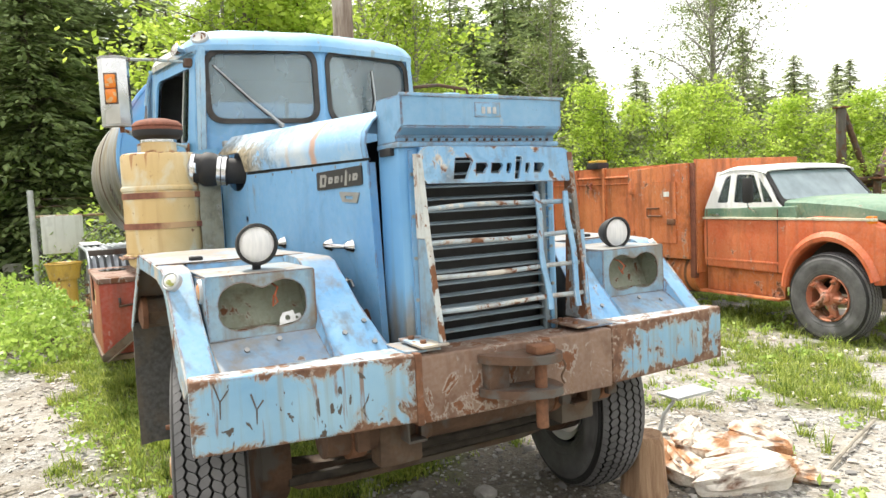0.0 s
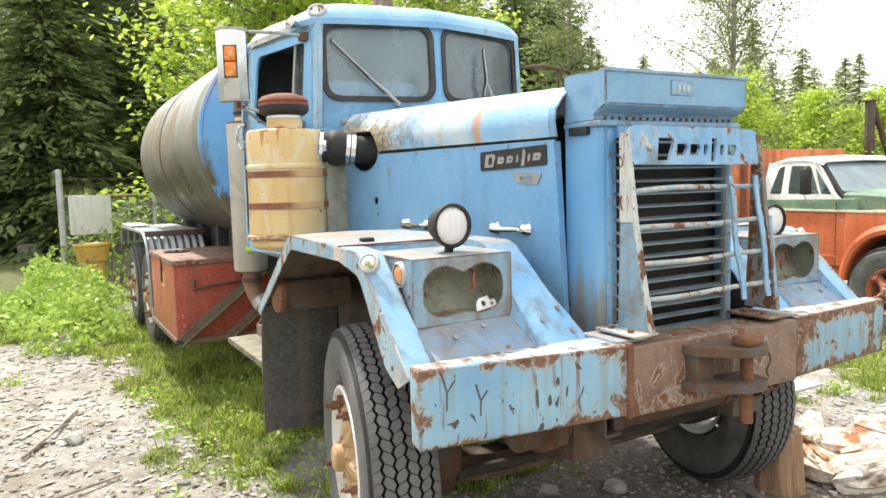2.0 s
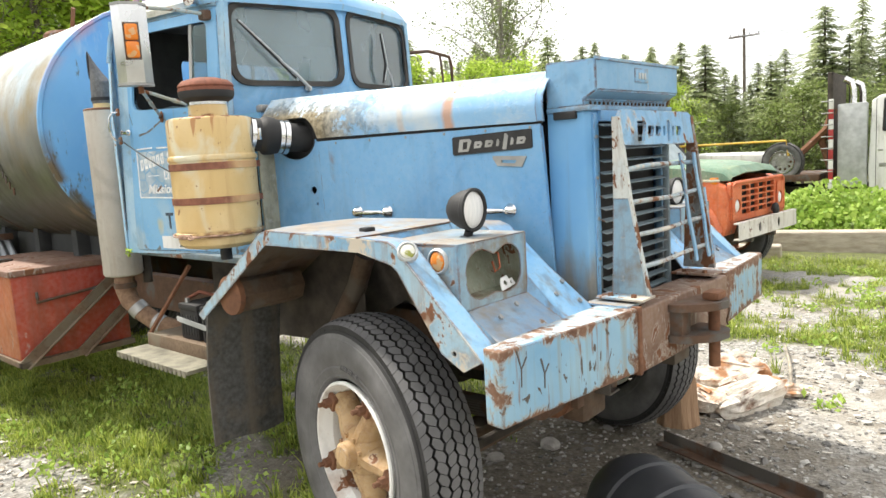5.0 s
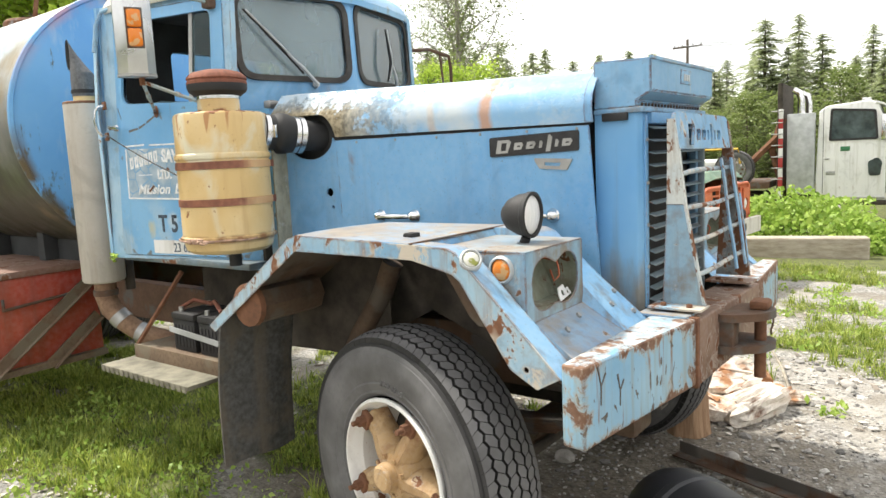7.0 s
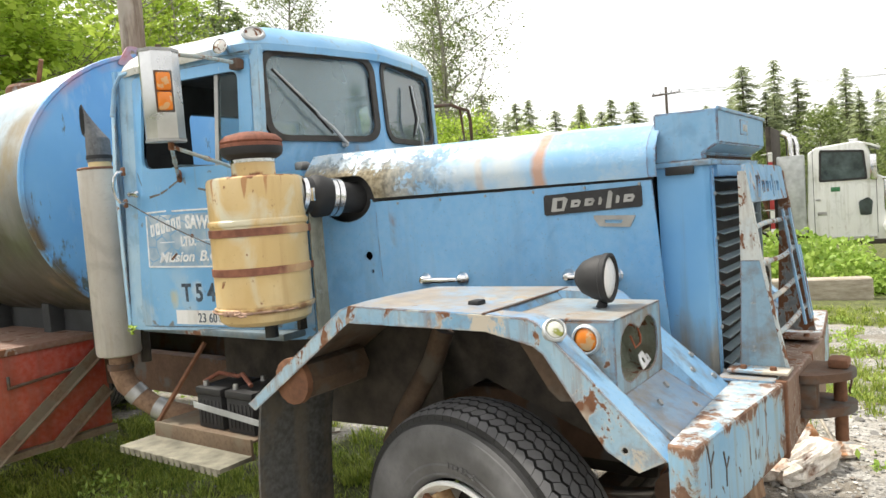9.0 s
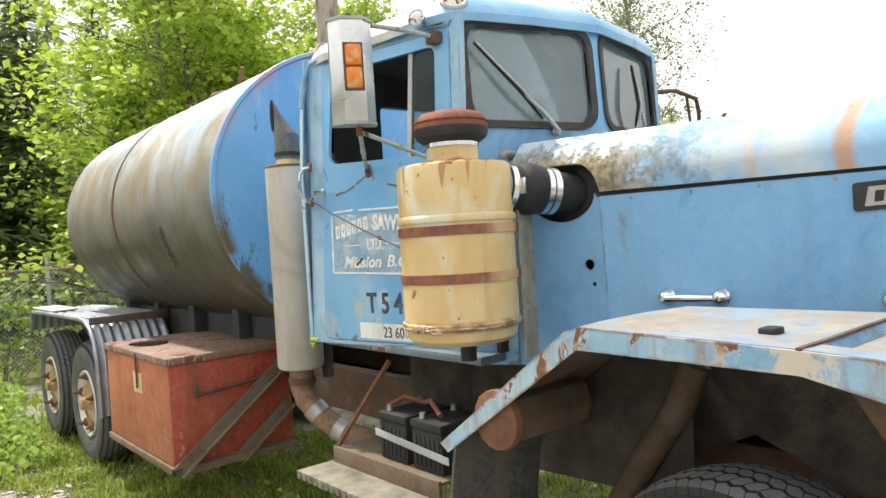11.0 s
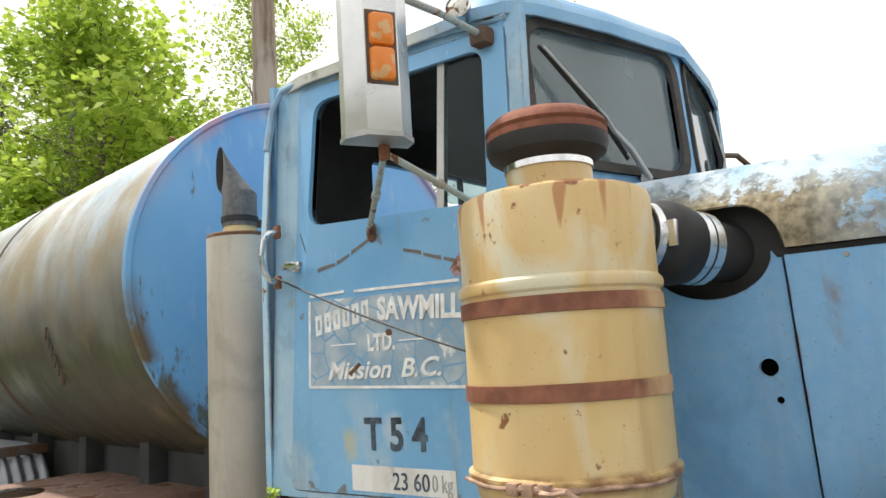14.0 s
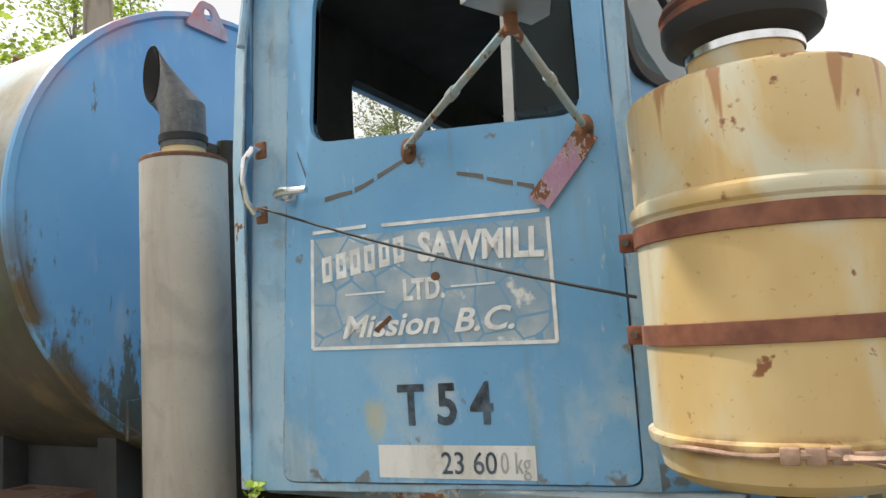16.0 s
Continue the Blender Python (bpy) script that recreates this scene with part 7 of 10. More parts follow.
c = n.mix(n.math('MULTIPLY', n.math('MULTIPLY', n.ramp(radial, 0.93, 1.0), upper), n.ramp(n.noise(5, 5), 0.4, 0.6, 0.0, 0.7)), c, (0.50, 0.22, 0.24))
edge = n.math('MULTIPLY', n.ramp(radial, 0.93, 0.985), n.ramp(o[2], 2.1, 1.8))
c = n.mix(n.math('MULTIPLY', edge, n.ramp(n.noise(7, 6), 0.4, 0.55)), c, (0.12, 0.09, 0.05))
n.set(color=c, rough=0.42)
n.bump(n.noise(24, 4), 0.15, 0.004)
M_TANK_FRONT = n.mat
M_LUG = worn_paint("pink_stained_paint", (0.50, 0.17, 0.17), (0.26, 0.42, 0.62), 0.66, 0.62, (0.20, 0.07, 0.05), 0.5, 0.4, 2.0)
rows = [tank_ring(1.003, TY0 + 0.03), tank_ring(1.010, TY0 + 0.006), tank_ring(1.006, TY0 - 0.006), tank_ring(0.985, TY0 - 0.008), tank_ring(0.975, TY0 + 0.006)]
for k in (0.8, 0.5, 0.2):
    rows.append(tank_ring(k, TY0 + 0.006 - 0.03 * (1 - k)))
bm = loft(rows, None, True)
bm.faces.new([v for v in bm.verts if abs(v.co.y - (TY0 + 0.006 - 0.024)) < 1e-4])
P("tank_head", bm, M_TANK_FRONT, "blue painted tank end with green stains", tank)
P("weld_ridge", loft([tank_ring(1.0, 5.60), tank_ring(1.006, 5.61), tank_ring(1.006, 5.63), tank_ring(1.0, 5.64)], None, True), M_RUST_DARK, "dark weld seam round the tank", tank)
lug = rounded_loop([(-0.14, 0.0), (0.14, 0.0), (0.045, 0.13), (-0.045, 0.13)], 0.03, 4)
P("lifting_lug", sheet(lug, [circle(0, 0.080, 0.026, 14)], lambda u, v, w: (u * 0.85 - 0.225, TY0 - 0.012 + w, TZ + TB - 0.098 + v), 0.012), M_LUG, "pink-stained lifting lug with a hole", tank)
for q in (((-0.62, 1.30), (-0.30, 1.315), (-0.30, 1.325), (-0.62, 1.310)), ((-0.62, 1.42), (-0.26, 1.435), (-0.26, 1.443), (-0.62, 1.428)), ((-0.625, 1.30), (-0.617, 1.30), (-0.617, 1.43), (-0.625, 1.43))):
    P("weld_line", sheet(list(q), [], lambda u, v, w: (u, TY0 - 0.020 + w, v), 0.012), M_TANK_FRONT, "", tank)
P("hatch_lever", tube([(0.0, 5.45, TZ + TB - 0.02), (-0.02, 5.40, TZ + TB + 0.10), (-0.03, 5.30, TZ + TB + 0.26)], 0.018, 8), M_RUST, "rusty hatch lever", tank)
P("hatch", lathe([(0.0, 0.09), (0.20, 0.085), (0.22, 0.06), (0.22, 0.0)], pose(0.0, 5.5, TZ + TB - 0.01), 28), M_RUST, "rusty round hatch", tank)
for k in range(6):
    base = Vector((-TA * 0.985, 4.62 + 0.003 * (k % 2), 1.86 - 0.045 * k))
    base.x = -TA * math.sqrt(max(0.0, 1 - ((base.z - TZ) / TB) ** 2)) - 0.012
    P("chain_link", tube([base + Vector((0, 0.013 * math.cos(a) if k % 2 else 0.004 * math.cos(a), 0.028 * math.sin(a))) for a in [2 * math.pi * i / 10 for i in range(10)]], 0.005, 6, None, True), M_RUST_DARK, "", tank)
for s in (-1, 1):
    P("tank_cradle", sheet([(3.75, 0.98), (7.2, 0.98), (7.2, 1.26), (3.75, 1.26)], [], lambda u, v, w: (s * (0.46 + w), u, v), 0.02), M_CRADLE, "grey steel tank cradle", tank)
    for y in (3.85, 4.5, 5.3, 6.1, 6.9):
        P("cradle_post", box((s * 0.53 - 0.05, y - 0.05, 0.98), (s * 0.53 + 0.05, y + 0.05, 1.30), 0.006), M_CRADLE, "", tank)

# red tool box on its brackets
def tool_box(s):
    f = lambda a, b: ((min(s * a[0], s * b[0]), a[1], a[2]), (max(s * a[0], s * b[0]), b[1], b[2]))
    tb = P("tool_box", box(*f((1.195, 4.06, 0.46), (0.42, 5.32, 1.055)), 0.008), M_RED, "faded red steel tool box with a padlock chain")
    bm = box(*f((1.212, 4.045, 1.055), (0.41, 5.335, 1.098)), 0.006)
    P("outer_panel", box(*f((1.199, 4.07, 0.47), (1.192, 5.31, 1.05)), 0.002), M_BOXSIDE, "orange-brown rusted outer panel", tb)
    P("lid", bm, M_LID, "worn red-brown lid holding a puddle", tb)
    P("puddle", lathe([(0.0, 0.001), (0.15, 0.001), (0.16, 0.0)], pose(s * 1.02, 4.95, 1.099) @ Matrix.Diagonal((0.75, 1.2, 1, 1)), 28), M_PUDDLE, "rain puddle", tb)
    bm = rod((s * 1.05, 4.045, 0.93), (s * 1.05, 4.045, 0.85), 0.010, 8)
    rod((s * 1.05, 4.03, 0.86), (s * 0.60, 4.03, 0.90), 0.010, 8, bm)
    P("lock_bar", bm, M_RUST_DARK, "", tb)
    for k in range(5):
        b = Vector((s * 1.212, 4.62, 1.06 - 0.042 * k))
        P("chain_link", tube([b + Vector((0.004 * math.cos(a), 0.013 * math.cos(a), 0.026 * math.sin(a))) for a in [2 * math.pi * i / 10 for i in range(10)]], 0.006, 6, None, True), M_RUST_DARK, "", tb)
    P("worn_label", box(*f((1.2015, 4.56, 0.83), (1.198, 4.72, 0.96)), 0.001), M_TAN, "", tb)
    bm = bmesh.new()
    for a, b in (((1.20, 4.02, 0.44), (0.44, 4.02, 1.02)), ((0.82, 4.02, 0.44), (0.46, 4.02, 0.72))):
        a, b = Vector((s * a[0], a[1], a[2])), Vector((s * b[0], b[1], b[2]))
        d = (b - a).normalized()
        up = Vector((0, 1, 0)).cross(d)
        rows = [[p - up * 0.035 - Vector((0, 0.012, 0)), p + up * 0.035 - Vector((0, 0.012, 0)), p + up * 0.035, p - up * 0.035] for p in (a, b)]
        loft([[tuple(v) for v in r] for r in rows], bm, True, True)
        rows = [[p + up * 0.028 - Vector((0, 0.05, 0)), p + up * 0.035 - Vector((0, 0.05, 0)), p + up * 0.035, p + up * 0.028] for p in (a, b)]
        loft([[tuple(v) for v in r] for r in rows], bm, True, True)
    P("angle_brace", bm, M_BRACE, "brown angle iron brace", tb)
    bm = box(*f((1.215, 4.0, 0.42), (0.42, 4.06, 0.462)), 0.004)
    box(*f((1.215, 4.0, 0.42), (1.16, 5.34, 0.462)), 0.004, bm)
    P("bottom_rail", bm, M_BRACE, "", tb)
    return tb


M_BOXSIDE = worn_paint("rusted_box_side", (0.36, 0.098, 0.034), (0.40, 0.140, 0.050), 0.68, 0.60, (0.19, 0.065, 0.03), 0.5, 0.6, 0.9)
M_LID = worn_paint("lid_paint", (0.19, 0.098, 0.068), (0.26, 0.15, 0.105), 0.56, 0.55, (0.14, 0.08, 0.05), 0.6, 0.2)
n = Nodes("puddle_water")
n.set(color=(0.035, 0.025, 0.018), rough=0.03)
M_PUDDLE = n.mat
tool_box(-1)

# rear mudguards of corrugated metal
def rear_guard(s):
    path = [(5.70, 0.50), (5.705, 0.72), (5.72, 0.93), (5.77, 1.07), (5.86, 1.165), (5.98, 1.215), (6.16, 1.232), (6.8, 1.230), (7.5, 1.225), (8.02, 1.215), (8.12, 1.15), (8.16, 1.02)]
    rows = []
    for i, (y, z) in enumerate(path):
        a, b = path[max(i - 1, 0)], path[min(i + 1, len(path) - 1)]
        d = Vector((b[0] - a[0], b[1] - a[1])).normalized()
        row = []
        for j in range(73):
            w = 0.011 * math.sin(2 * math.pi * j / 9)
            row.append((s * (0.60 + 0.56 * j / 72), y - d.y * w, z + d.x * w))
        rows.append(row)
    g = P("rear_mudguard", thicken(loft(rows, None, False), 0.003), M_CORR, "corrugated galvanised mudguard over the rear wheels")
    P("guard_pipe", tube([(s * 1.165, y, z - 0.006) for y, z in path], 0.020, 8), M_CORR, "", g)
    bm = box((min(s * 0.58, s * 1.17), 5.86, 1.190), (max(s * 0.58, s * 1.17), 5.868, 1.245), 0.002)
    box((min(s * 0.58, s * 1.17), 5.86, 1.238), (max(s * 0.58, s * 1.17), 5.93, 1.246), 0.002, bm)
    P("guard_angle", bm, M_RUST_DARK, "dark angle iron across the mudguard", g)
    P("loose_sheet", box((min(s * 1.17, s * 0.95), 7.15, 1.246), (max(s * 1.17, s * 0.95), 8.0, 1.258), 0.003), M_WHITE, "pale board lying on the mudguard", g)
    return g


M_CORR = plain("corrugated_metal", (0.36, 0.39, 0.42), 0.42, 0.55, 0.2, 5)
rear_guard(-1)
rear_guard(1)

# step and battery shelf
M_STEP = plain("worn_step_plate", (0.25, 0.235, 0.18), 0.7, 0.3, 0.25, 10, 0.4)
bm = box((-1.085, 1.99, 0.668), (-0.88, 2.785, 0.690), 0.004)
for k in range(17):
    box((-1.089, 2.0 + 0.0465 * k, 0.656), (-1.083, 2.034 + 0.0465 * k, 0.692), 0.003, bm, None, 1)
P("step", bm, M_STEP, "worn tread-plate step with a toothed edge")
bm = box((-0.905, 1.99, 0.665), (-0.890, 2.755, 0.765), 0.003)
box((-0.90, 1.99, 0.745), (-0.45, 2.755, 0.757), 0.003, bm)
P("battery_shelf", bm, M_BRACE, "rust-brown battery shelf behind the step")
P("shelf_strut", tube([(-0.89, 2.74, 0.76), (-0.70, 2.55, 1.15)], 0.014, 6), M_RUST, "rusty flat strut")
P("shelf_back", box((-0.47, 1.7, 0.76), (-0.45, 2.7, 1.20), 0.003), M_DARK)

# mirror
mc = Vector((-1.150, 2.035, 2.318))
fx = Vector((0.91, -0.42, 0)).normalized()
fn = Vector((-0.42, -0.91, 0)).normalized()


def on_mirror(a, d, z):
    return tuple(mc + fx * a + fn * d + Vector((0, 0, z)))


rows = []
for z, k in ((-0.188, 0.93), (-0.180, 1.0), (0.180, 1.0), (0.188, 0.93)):
    rows.append([on_mirror(a * k, d * k, z) for a, d in ((-0.078, -0.04), (-0.078, 0.0), (-0.040, 0.042), (0.040, 0.042), (0.078, 0.0), (0.078, -0.04))])
mirror = P("wing_mirror", loft(rows, None, True, True), plain("mirror_housing", (0.62, 0.63, 0.63), 0.22, 0.9, 0.10, 6), "bright metal wing mirror housing with amber lamps")
for z in (0.052, -0.029):
    P("amber_lamp", loft([[on_mirror(a, 0.043 + e, z + b) for a, b in round_rect(-0.030 + i, -0.0395 + i, 0.030 - i, 0.0395 - i, 0.010, 3)] for e, i in ((0.0, 0.0), (0.012, 0.003), (0.018, 0.012))], None, True, True), M_AMBER, "amber marker lens", mirror)
P("mirror_cap", loft([[on_mirror(a, d, z) for a, d in ((-0.081, -0.043), (-0.081, 0.002), (-0.041, 0.045), (0.041, 0.045), (0.081, 0.002), (0.081, -0.043))] for z in (0.181, 0.193)], None, True, True), M_STEEL, "", mirror)
P("mirror_foot_cap", loft([[on_mirror(a, d, z) for a, d in ((-0.081, -0.043), (-0.081, 0.002), (-0.041, 0.045), (0.041, 0.045), (0.081, 0.002), (0.081, -0.043))] for z in (-0.193, -0.181)], None, True, True), M_STEEL, "", mirror)
P("mirror_glass", sheet(round_rect(-0.073, -0.172, 0.073, 0.172, 0.01, 2), [], lambda u, v, w: on_mirror(u, -0.0405 - w, v), 0.003), M_CHROME, "mirror glass", mirror)
bm = box((-0.036, 0.0, -0.075), (0.036, 0.004, 0.098), 0.002)
bm.transform(Matrix.Translation(mc + fn * 0.042) @ Matrix((fx, fn, Vector((0, 0, 1)))).transposed().to_4x4())
P("lamp_base", bm, M_RUST_DARK, "", mirror)
M_ARM = worn_paint("arm_paint", (0.30, 0.33, 0.30), (0.28, 0.42, 0.50), 0.56, 0.56, (0.30, 0.20, 0.12), 0.5, 0.4, 4.0)
lowp = Vector((-1.120, 2.055, 2.108))
foot1, foot2 = Vector((-0.835, 2.443, 2.018)), Vector((-0.775, 2.042, 2.008))
for f in (foot1, foot2):
    mid = lowp.lerp(f, 0.5)
    P("mirror_arm", tube([lowp, mid, f], 0.0085, 10), M_ARM, "mirror arm with chipped tan and blue paint", mirror)
    P("arm_sleeve", rod(lowp.lerp(f, 0.46), lowp.lerp(f, 0.52), 0.0120, 10), M_ARM, "", mirror)
    P("arm_foot", lathe([(0, 0.014), (0.012, 0.012), (0.026, 0.004), (0.028, 0.0), (0, -0.004)], axis_to((f.x + 0.008, f.y, f.z - 0.006), (-1, 0, 0)) @ Matrix.Diagonal((0.75, 1.15, 1, 1)), 14), M_RUST, "rusty mirror foot", mirror)
    P("foot_bolt", rod((f.x - 0.016, f.y - 0.014, f.z - 0.012), (f.x, f.y - 0.014, f.z - 0.012), 0.006, 6), M_RUST_DARK, "", mirror)
P("arm_joint", rod(lowp - Vector((0, 0, 0.015)), lowp + Vector((0, 0, 0.022)), 0.013, 10), M_RUST, "", mirror)
top = Vector((-1.10, 2.03, 2.498))
for q in (Vector((-0.735, 2.045, 2.505)),):
    P("mirror_arm", tube([top, top.lerp(q, 0.5) + Vector((0, 0, 0.006)), q], 0.0095, 10), M_ARM, "chipped blue upper mirror arm", mirror)
P("top_bolt", rod(Vector((mc.x, mc.y, mc.z + 0.190)), Vector((mc.x, mc.y, mc.z + 0.212)), 0.012, 6), M_RUST_DARK, "", mirror)
P("arm_foot", box((-0.765, 2.02, 2.475), (-0.715, 2.075, 2.525), 0.01), M_RUST_DARK, "", mirror)
# far mirror bracket
P("far_mirror_bracket", tube([(0.72, 2.02, 2.40), (0.90, 1.98, 2.42), (1.15, 2.0, 2.40), (1.17, 2.0, 2.33), (1.17, 2.0, 2.15), (0.80, 2.05, 2.06)], 0.012, 8), M_RUST_DARK, "dark far-side mirror bracket")
P("far_mirror_bracket", tube([(1.05, 2.0, 2.41), (1.05, 1.98, 2.2), (0.80, 2.05, 2.10)], 0.009, 8), M_RUST_DARK)

# door furniture and lettering
M_TEXT = plain("worn_white_letters", (0.80, 0.82, 0.83), 0.6, 0, 0.12, 30)
n = Nodes("sign_ground")
c = n.mix(n.ramp(n.noise(7, 6), 0.42, 0.62), (0.24, 0.36, 0.48), (0.44, 0.52, 0.58))
c = n.mix(n.ramp(n.noise(16, 6), 0.60, 0.66), c, (0.68, 0.71, 0.72))
c = n.mix(n.ramp(n.voronoi(13, 'DISTANCE_TO_EDGE'), 0.035, 0.02), c, (0.16, 0.34, 0.54))
n.set(color=c, rough=0.6)
M_SIGN = n.mat
M_INK = plain("faded_black_ink", (0.085, 0.12, 0.165), 0.7, 0, 0.4, 30)


def door_pose(y, z, off=0.006):
    """x along the door towards the front, z out of it."""
    p = Vector(on_door(y, z, off))
    q = Vector(on_door(y - 0.1, z, off))
    ex = (q - p).normalized()
    ez = Vector((0, 0, 1))
    en = ex.cross(ez)
    return Matrix.Translation(p) @ Matrix((ex, ez, en)).transposed().to_4x4()


off = 0.004
P("sign_panel", sheet([(2.135, 1.556), (2.712, 1.569), (2.702, 1.830), (2.135, 1.822)], [], lambda u, v, w: on_door(u, v, w + off), 0.002), M_SIGN, "cracked grey-white painted sign", door_near)
for a, b in (((2.135, 1.556), (2.712, 1.569)), ((2.712, 1.569), (2.702, 1.830)), ((2.70, 1.845), (2.56, 1.848)), ((2.52, 1.845), (2.15, 1.838)), ((2.135, 1.822), (2.135, 1.556))):
    d = (Vector(b) - Vector(a)).normalized()
    nn = Vector((-d.y, d.x)) * 0.004
    q = [tuple(Vector(a) - nn), tuple(Vector(b) - nn), tuple(Vector(b) + nn), tuple(Vector(a) + nn)]
    P("sign_border", sheet(q, [], lambda u, v, w: on_door(u, v, w + off + 0.001), 0.0022), M_TEXT, "", door_near)
# first word as plain bars, the rest as it reads
for k in range(6):
    y = 2.678 - 0.037 * k
    zb = 1.722 + 0.006 * k
    g = [(y, zb), (y - 0.026, zb + 0.004), (y - 0.026, zb + 0.064), (y, zb + 0.060)]
    P("sign_bar", sheet(g, [[(y - 0.009, zb + 0.018), (y - 0.018, zb + 0.019), (y - 0.018, zb + 0.048), (y - 0.009, zb + 0.047)]], lambda u, v, w: on_door(u, v, w + off + 0.002), 0.002), M_TEXT, "", door_near)
lettering("SAWMILL", 0.062, door_pose(2.292, 1.748, off + 0.004) @ Matrix.Rotation(radians(-3), 4, 'Z'), M_TEXT, door_near, "letter", width=0.29, bold=0.05)
lettering("LTD.", 0.046, door_pose(2.425, 1.668, off + 0.004), M_TEXT, door_near, "letter", width=0.10, bold=0.05)
for word, y, wide in (("Mission", 2.515, 0.235), ("B.C.", 2.292, 0.135)):
    lettering(word, 0.050, door_pose(y, 1.590, off + 0.004) @ Matrix(((1, 0.34, 0, 0), (0, 1, 0, 0), (0, 0, 1, 0), (0, 0, 0, 1))), M_TEXT, door_near, "letter", width=wide, bold=0.03)
for y0, y1 in ((2.62, 2.52), (2.36, 2.26)):
    P("sign_dash", sheet([(y0, 1.688), (y1, 1.688), (y1, 1.692), (y0, 1.692)], [], lambda u, v, w: on_door(u, v, w + off + 0.002), 0.002), M_TEXT, "", door_near)
lettering("T 5 4", 0.087, door_pose(2.393, 1.390, off + 0.001), M_INK, door_near, "letter", width=0.222, bold=0.035)
P("weight_plate", sheet([(2.199, 1.270), (2.556, 1.274), (2.556, 1.345), (2.199, 1.341)], [], lambda u, v, w: on_door(u, v, w + off), 0.002), M_WHITE, "white painted weight panel", door_near)
lettering("23 60", 0.047, door_pose(2.345, 1.283, off + 0.003), M_INK, door_near, "letter", width=0.125)
lettering("0 kg", 0.045, door_pose(2.243, 1.284, off + 0.003), M_GALV, door_near, "letter", width=0.065)
M_SCRATCH = plain("bare_scratch", (0.16, 0.15, 0.14), 0.7)
for line in (((2.45, 1.995), (2.50, 1.972), (2.525, 1.960)), ((2.535, 1.956), (2.565, 1.943), (2.585, 1.936)), ((2.592, 1.934), (2.625, 1.930), (2.665, 1.922)), ((2.331, 1.944), (2.285, 1.932), (2.270, 1.926)), ((2.262, 1.923), (2.225, 1.910), (2.205, 1.904)), ((2.196, 1.903), (2.170, 1.894), (2.159, 1.890)), ((2.735, 2.05), (2.715, 1.99))):
    k = len(line)
    up = [(a, b + 0.004 + 0.0015 * i) for i, (a, b) in enumerate(line)]
    dn = [(a, b - 0.005) for a, b in line]
    P("scratch", sheet(up + dn[::-1], [], lambda u, v, w: on_door(u, v, w + 0.004), 0.0012), M_SCRATCH, "", door_near)
P("rust_spot", sheet(circle(2.395, 1.715, 0.010, 10), [], lambda u, v, w: on_door(u, v, w + 0.007), 0.003), M_RUST, "", door_near)
P("rust_spot", sheet([(2.55, 1.605), (2.51, 1.635), (2.505, 1.628), (2.54, 1.598)], [], lambda u, v, w: on_door(u, v, w + 0.008), 0.003), M_RUST, "", door_near)
P("hanging_tag", sheet([(2.062, 1.999), (2.012, 1.977), (2.052, 1.925), (2.126, 1.836), (2.138, 1.848), (2.150, 1.846), (2.167, 1.867), (2.110, 1.938)], [], lambda u, v, w: on_door(u, v, w + 0.012 + 0.05 * (2.0 - v)), 0.003), worn_paint("torn_pink_tag", (0.30, 0.14, 0.26), (0.40, 0.26, 0.36), 0.53, 0.52, (0.24, 0.17, 0.15), 0.5, 0.6, 5.0), "torn pinkish tag hanging from the mirror foot", door_near)
hp = Vector(on_door(2.76, 1.946, 0.004))
P("door_handle", tube([hp + Vector((0, 0.02, 0)), hp + Vector((-0.03, 0.015, 0)), hp + Vector((-0.042, -0.01, 0.002)), hp + Vector((-0.044, -0.085, -0.004))], [0.013, 0.012, 0.012, 0.008], 10), M_CHROME, "chrome door handle", door_near)
P("handle_rose", lathe([(0, 0.012), (0.016, 0.010), (0.020, 0.0), (0, 0)], axis_to(hp, (-1, 0, 0)), 16), M_CHROME, "", door_near)
ga, gb = Vector(on_door(2.836, 2.070, 0.004)), Vector(on_door(2.838, 1.905, 0.004))
P("grab_rail", tube([ga, ga + Vector((-0.035, 0, -0.004)), ga + Vector((-0.050, 0.01, -0.03)), (ga + gb) / 2 + Vector((-0.055, 0.015, 0)), gb + Vector((-0.045, 0.01, 0.03)), gb + Vector((-0.03, 0, 0.004)), gb], 0.009, 10), M_CHROME, "chrome grab rail", side_near)
for p in (ga, gb):
    P("rail_foot", box((p.x - 0.010, p.y - 0.016, p.z - 0.022), (p.x + 0.002, p.y + 0.016, p.z + 0.022), 0.006), M_RUST, "", side_near)
pa, pb = Vector(on_door(2.822, 1.918, 0.03)), Vector((FX + 0.02, FY + 0.215, 1.63))
P("stay_cord", tube([pa.lerp(pb, k / 10) - Vector((0, 0, 0.014 * math.sin(math.pi * k / 10))) for k in range(11)], 0.0032, 6), M_BLACK, "thin dark cord tied from the grab rail to the air cleaner", side_near)
P("cowl_lamp", box((-0.62, 1.80, 1.985), (-0.56, 1.85, 2.025), 0.012), M_STEEL, "small bright cowl catch")
rng = random.Random(5)
moss_bm = bmesh.new()
for k in range(26):
    q = Vector(on_door(2.885 + rng.uniform(-0.02, 0.02), 1.235 + rng.uniform(-0.02, 0.025), 0.006 + rng.uniform(0, 0.02)))
    d = Vector((rng.uniform(-1, 0.2), rng.uniform(-1, 1), rng.uniform(-0.3, 1))).normalized() * 0.014
    e = d.orthogonal() * 0.5
    moss_bm.faces.new([moss_bm.verts.new(v) for v in (q - d, q + e, q + d, q - e)])
P("moss_tuft", moss_bm, M_LEAF, "", side_near)

POLE = (3.02, 8.82)


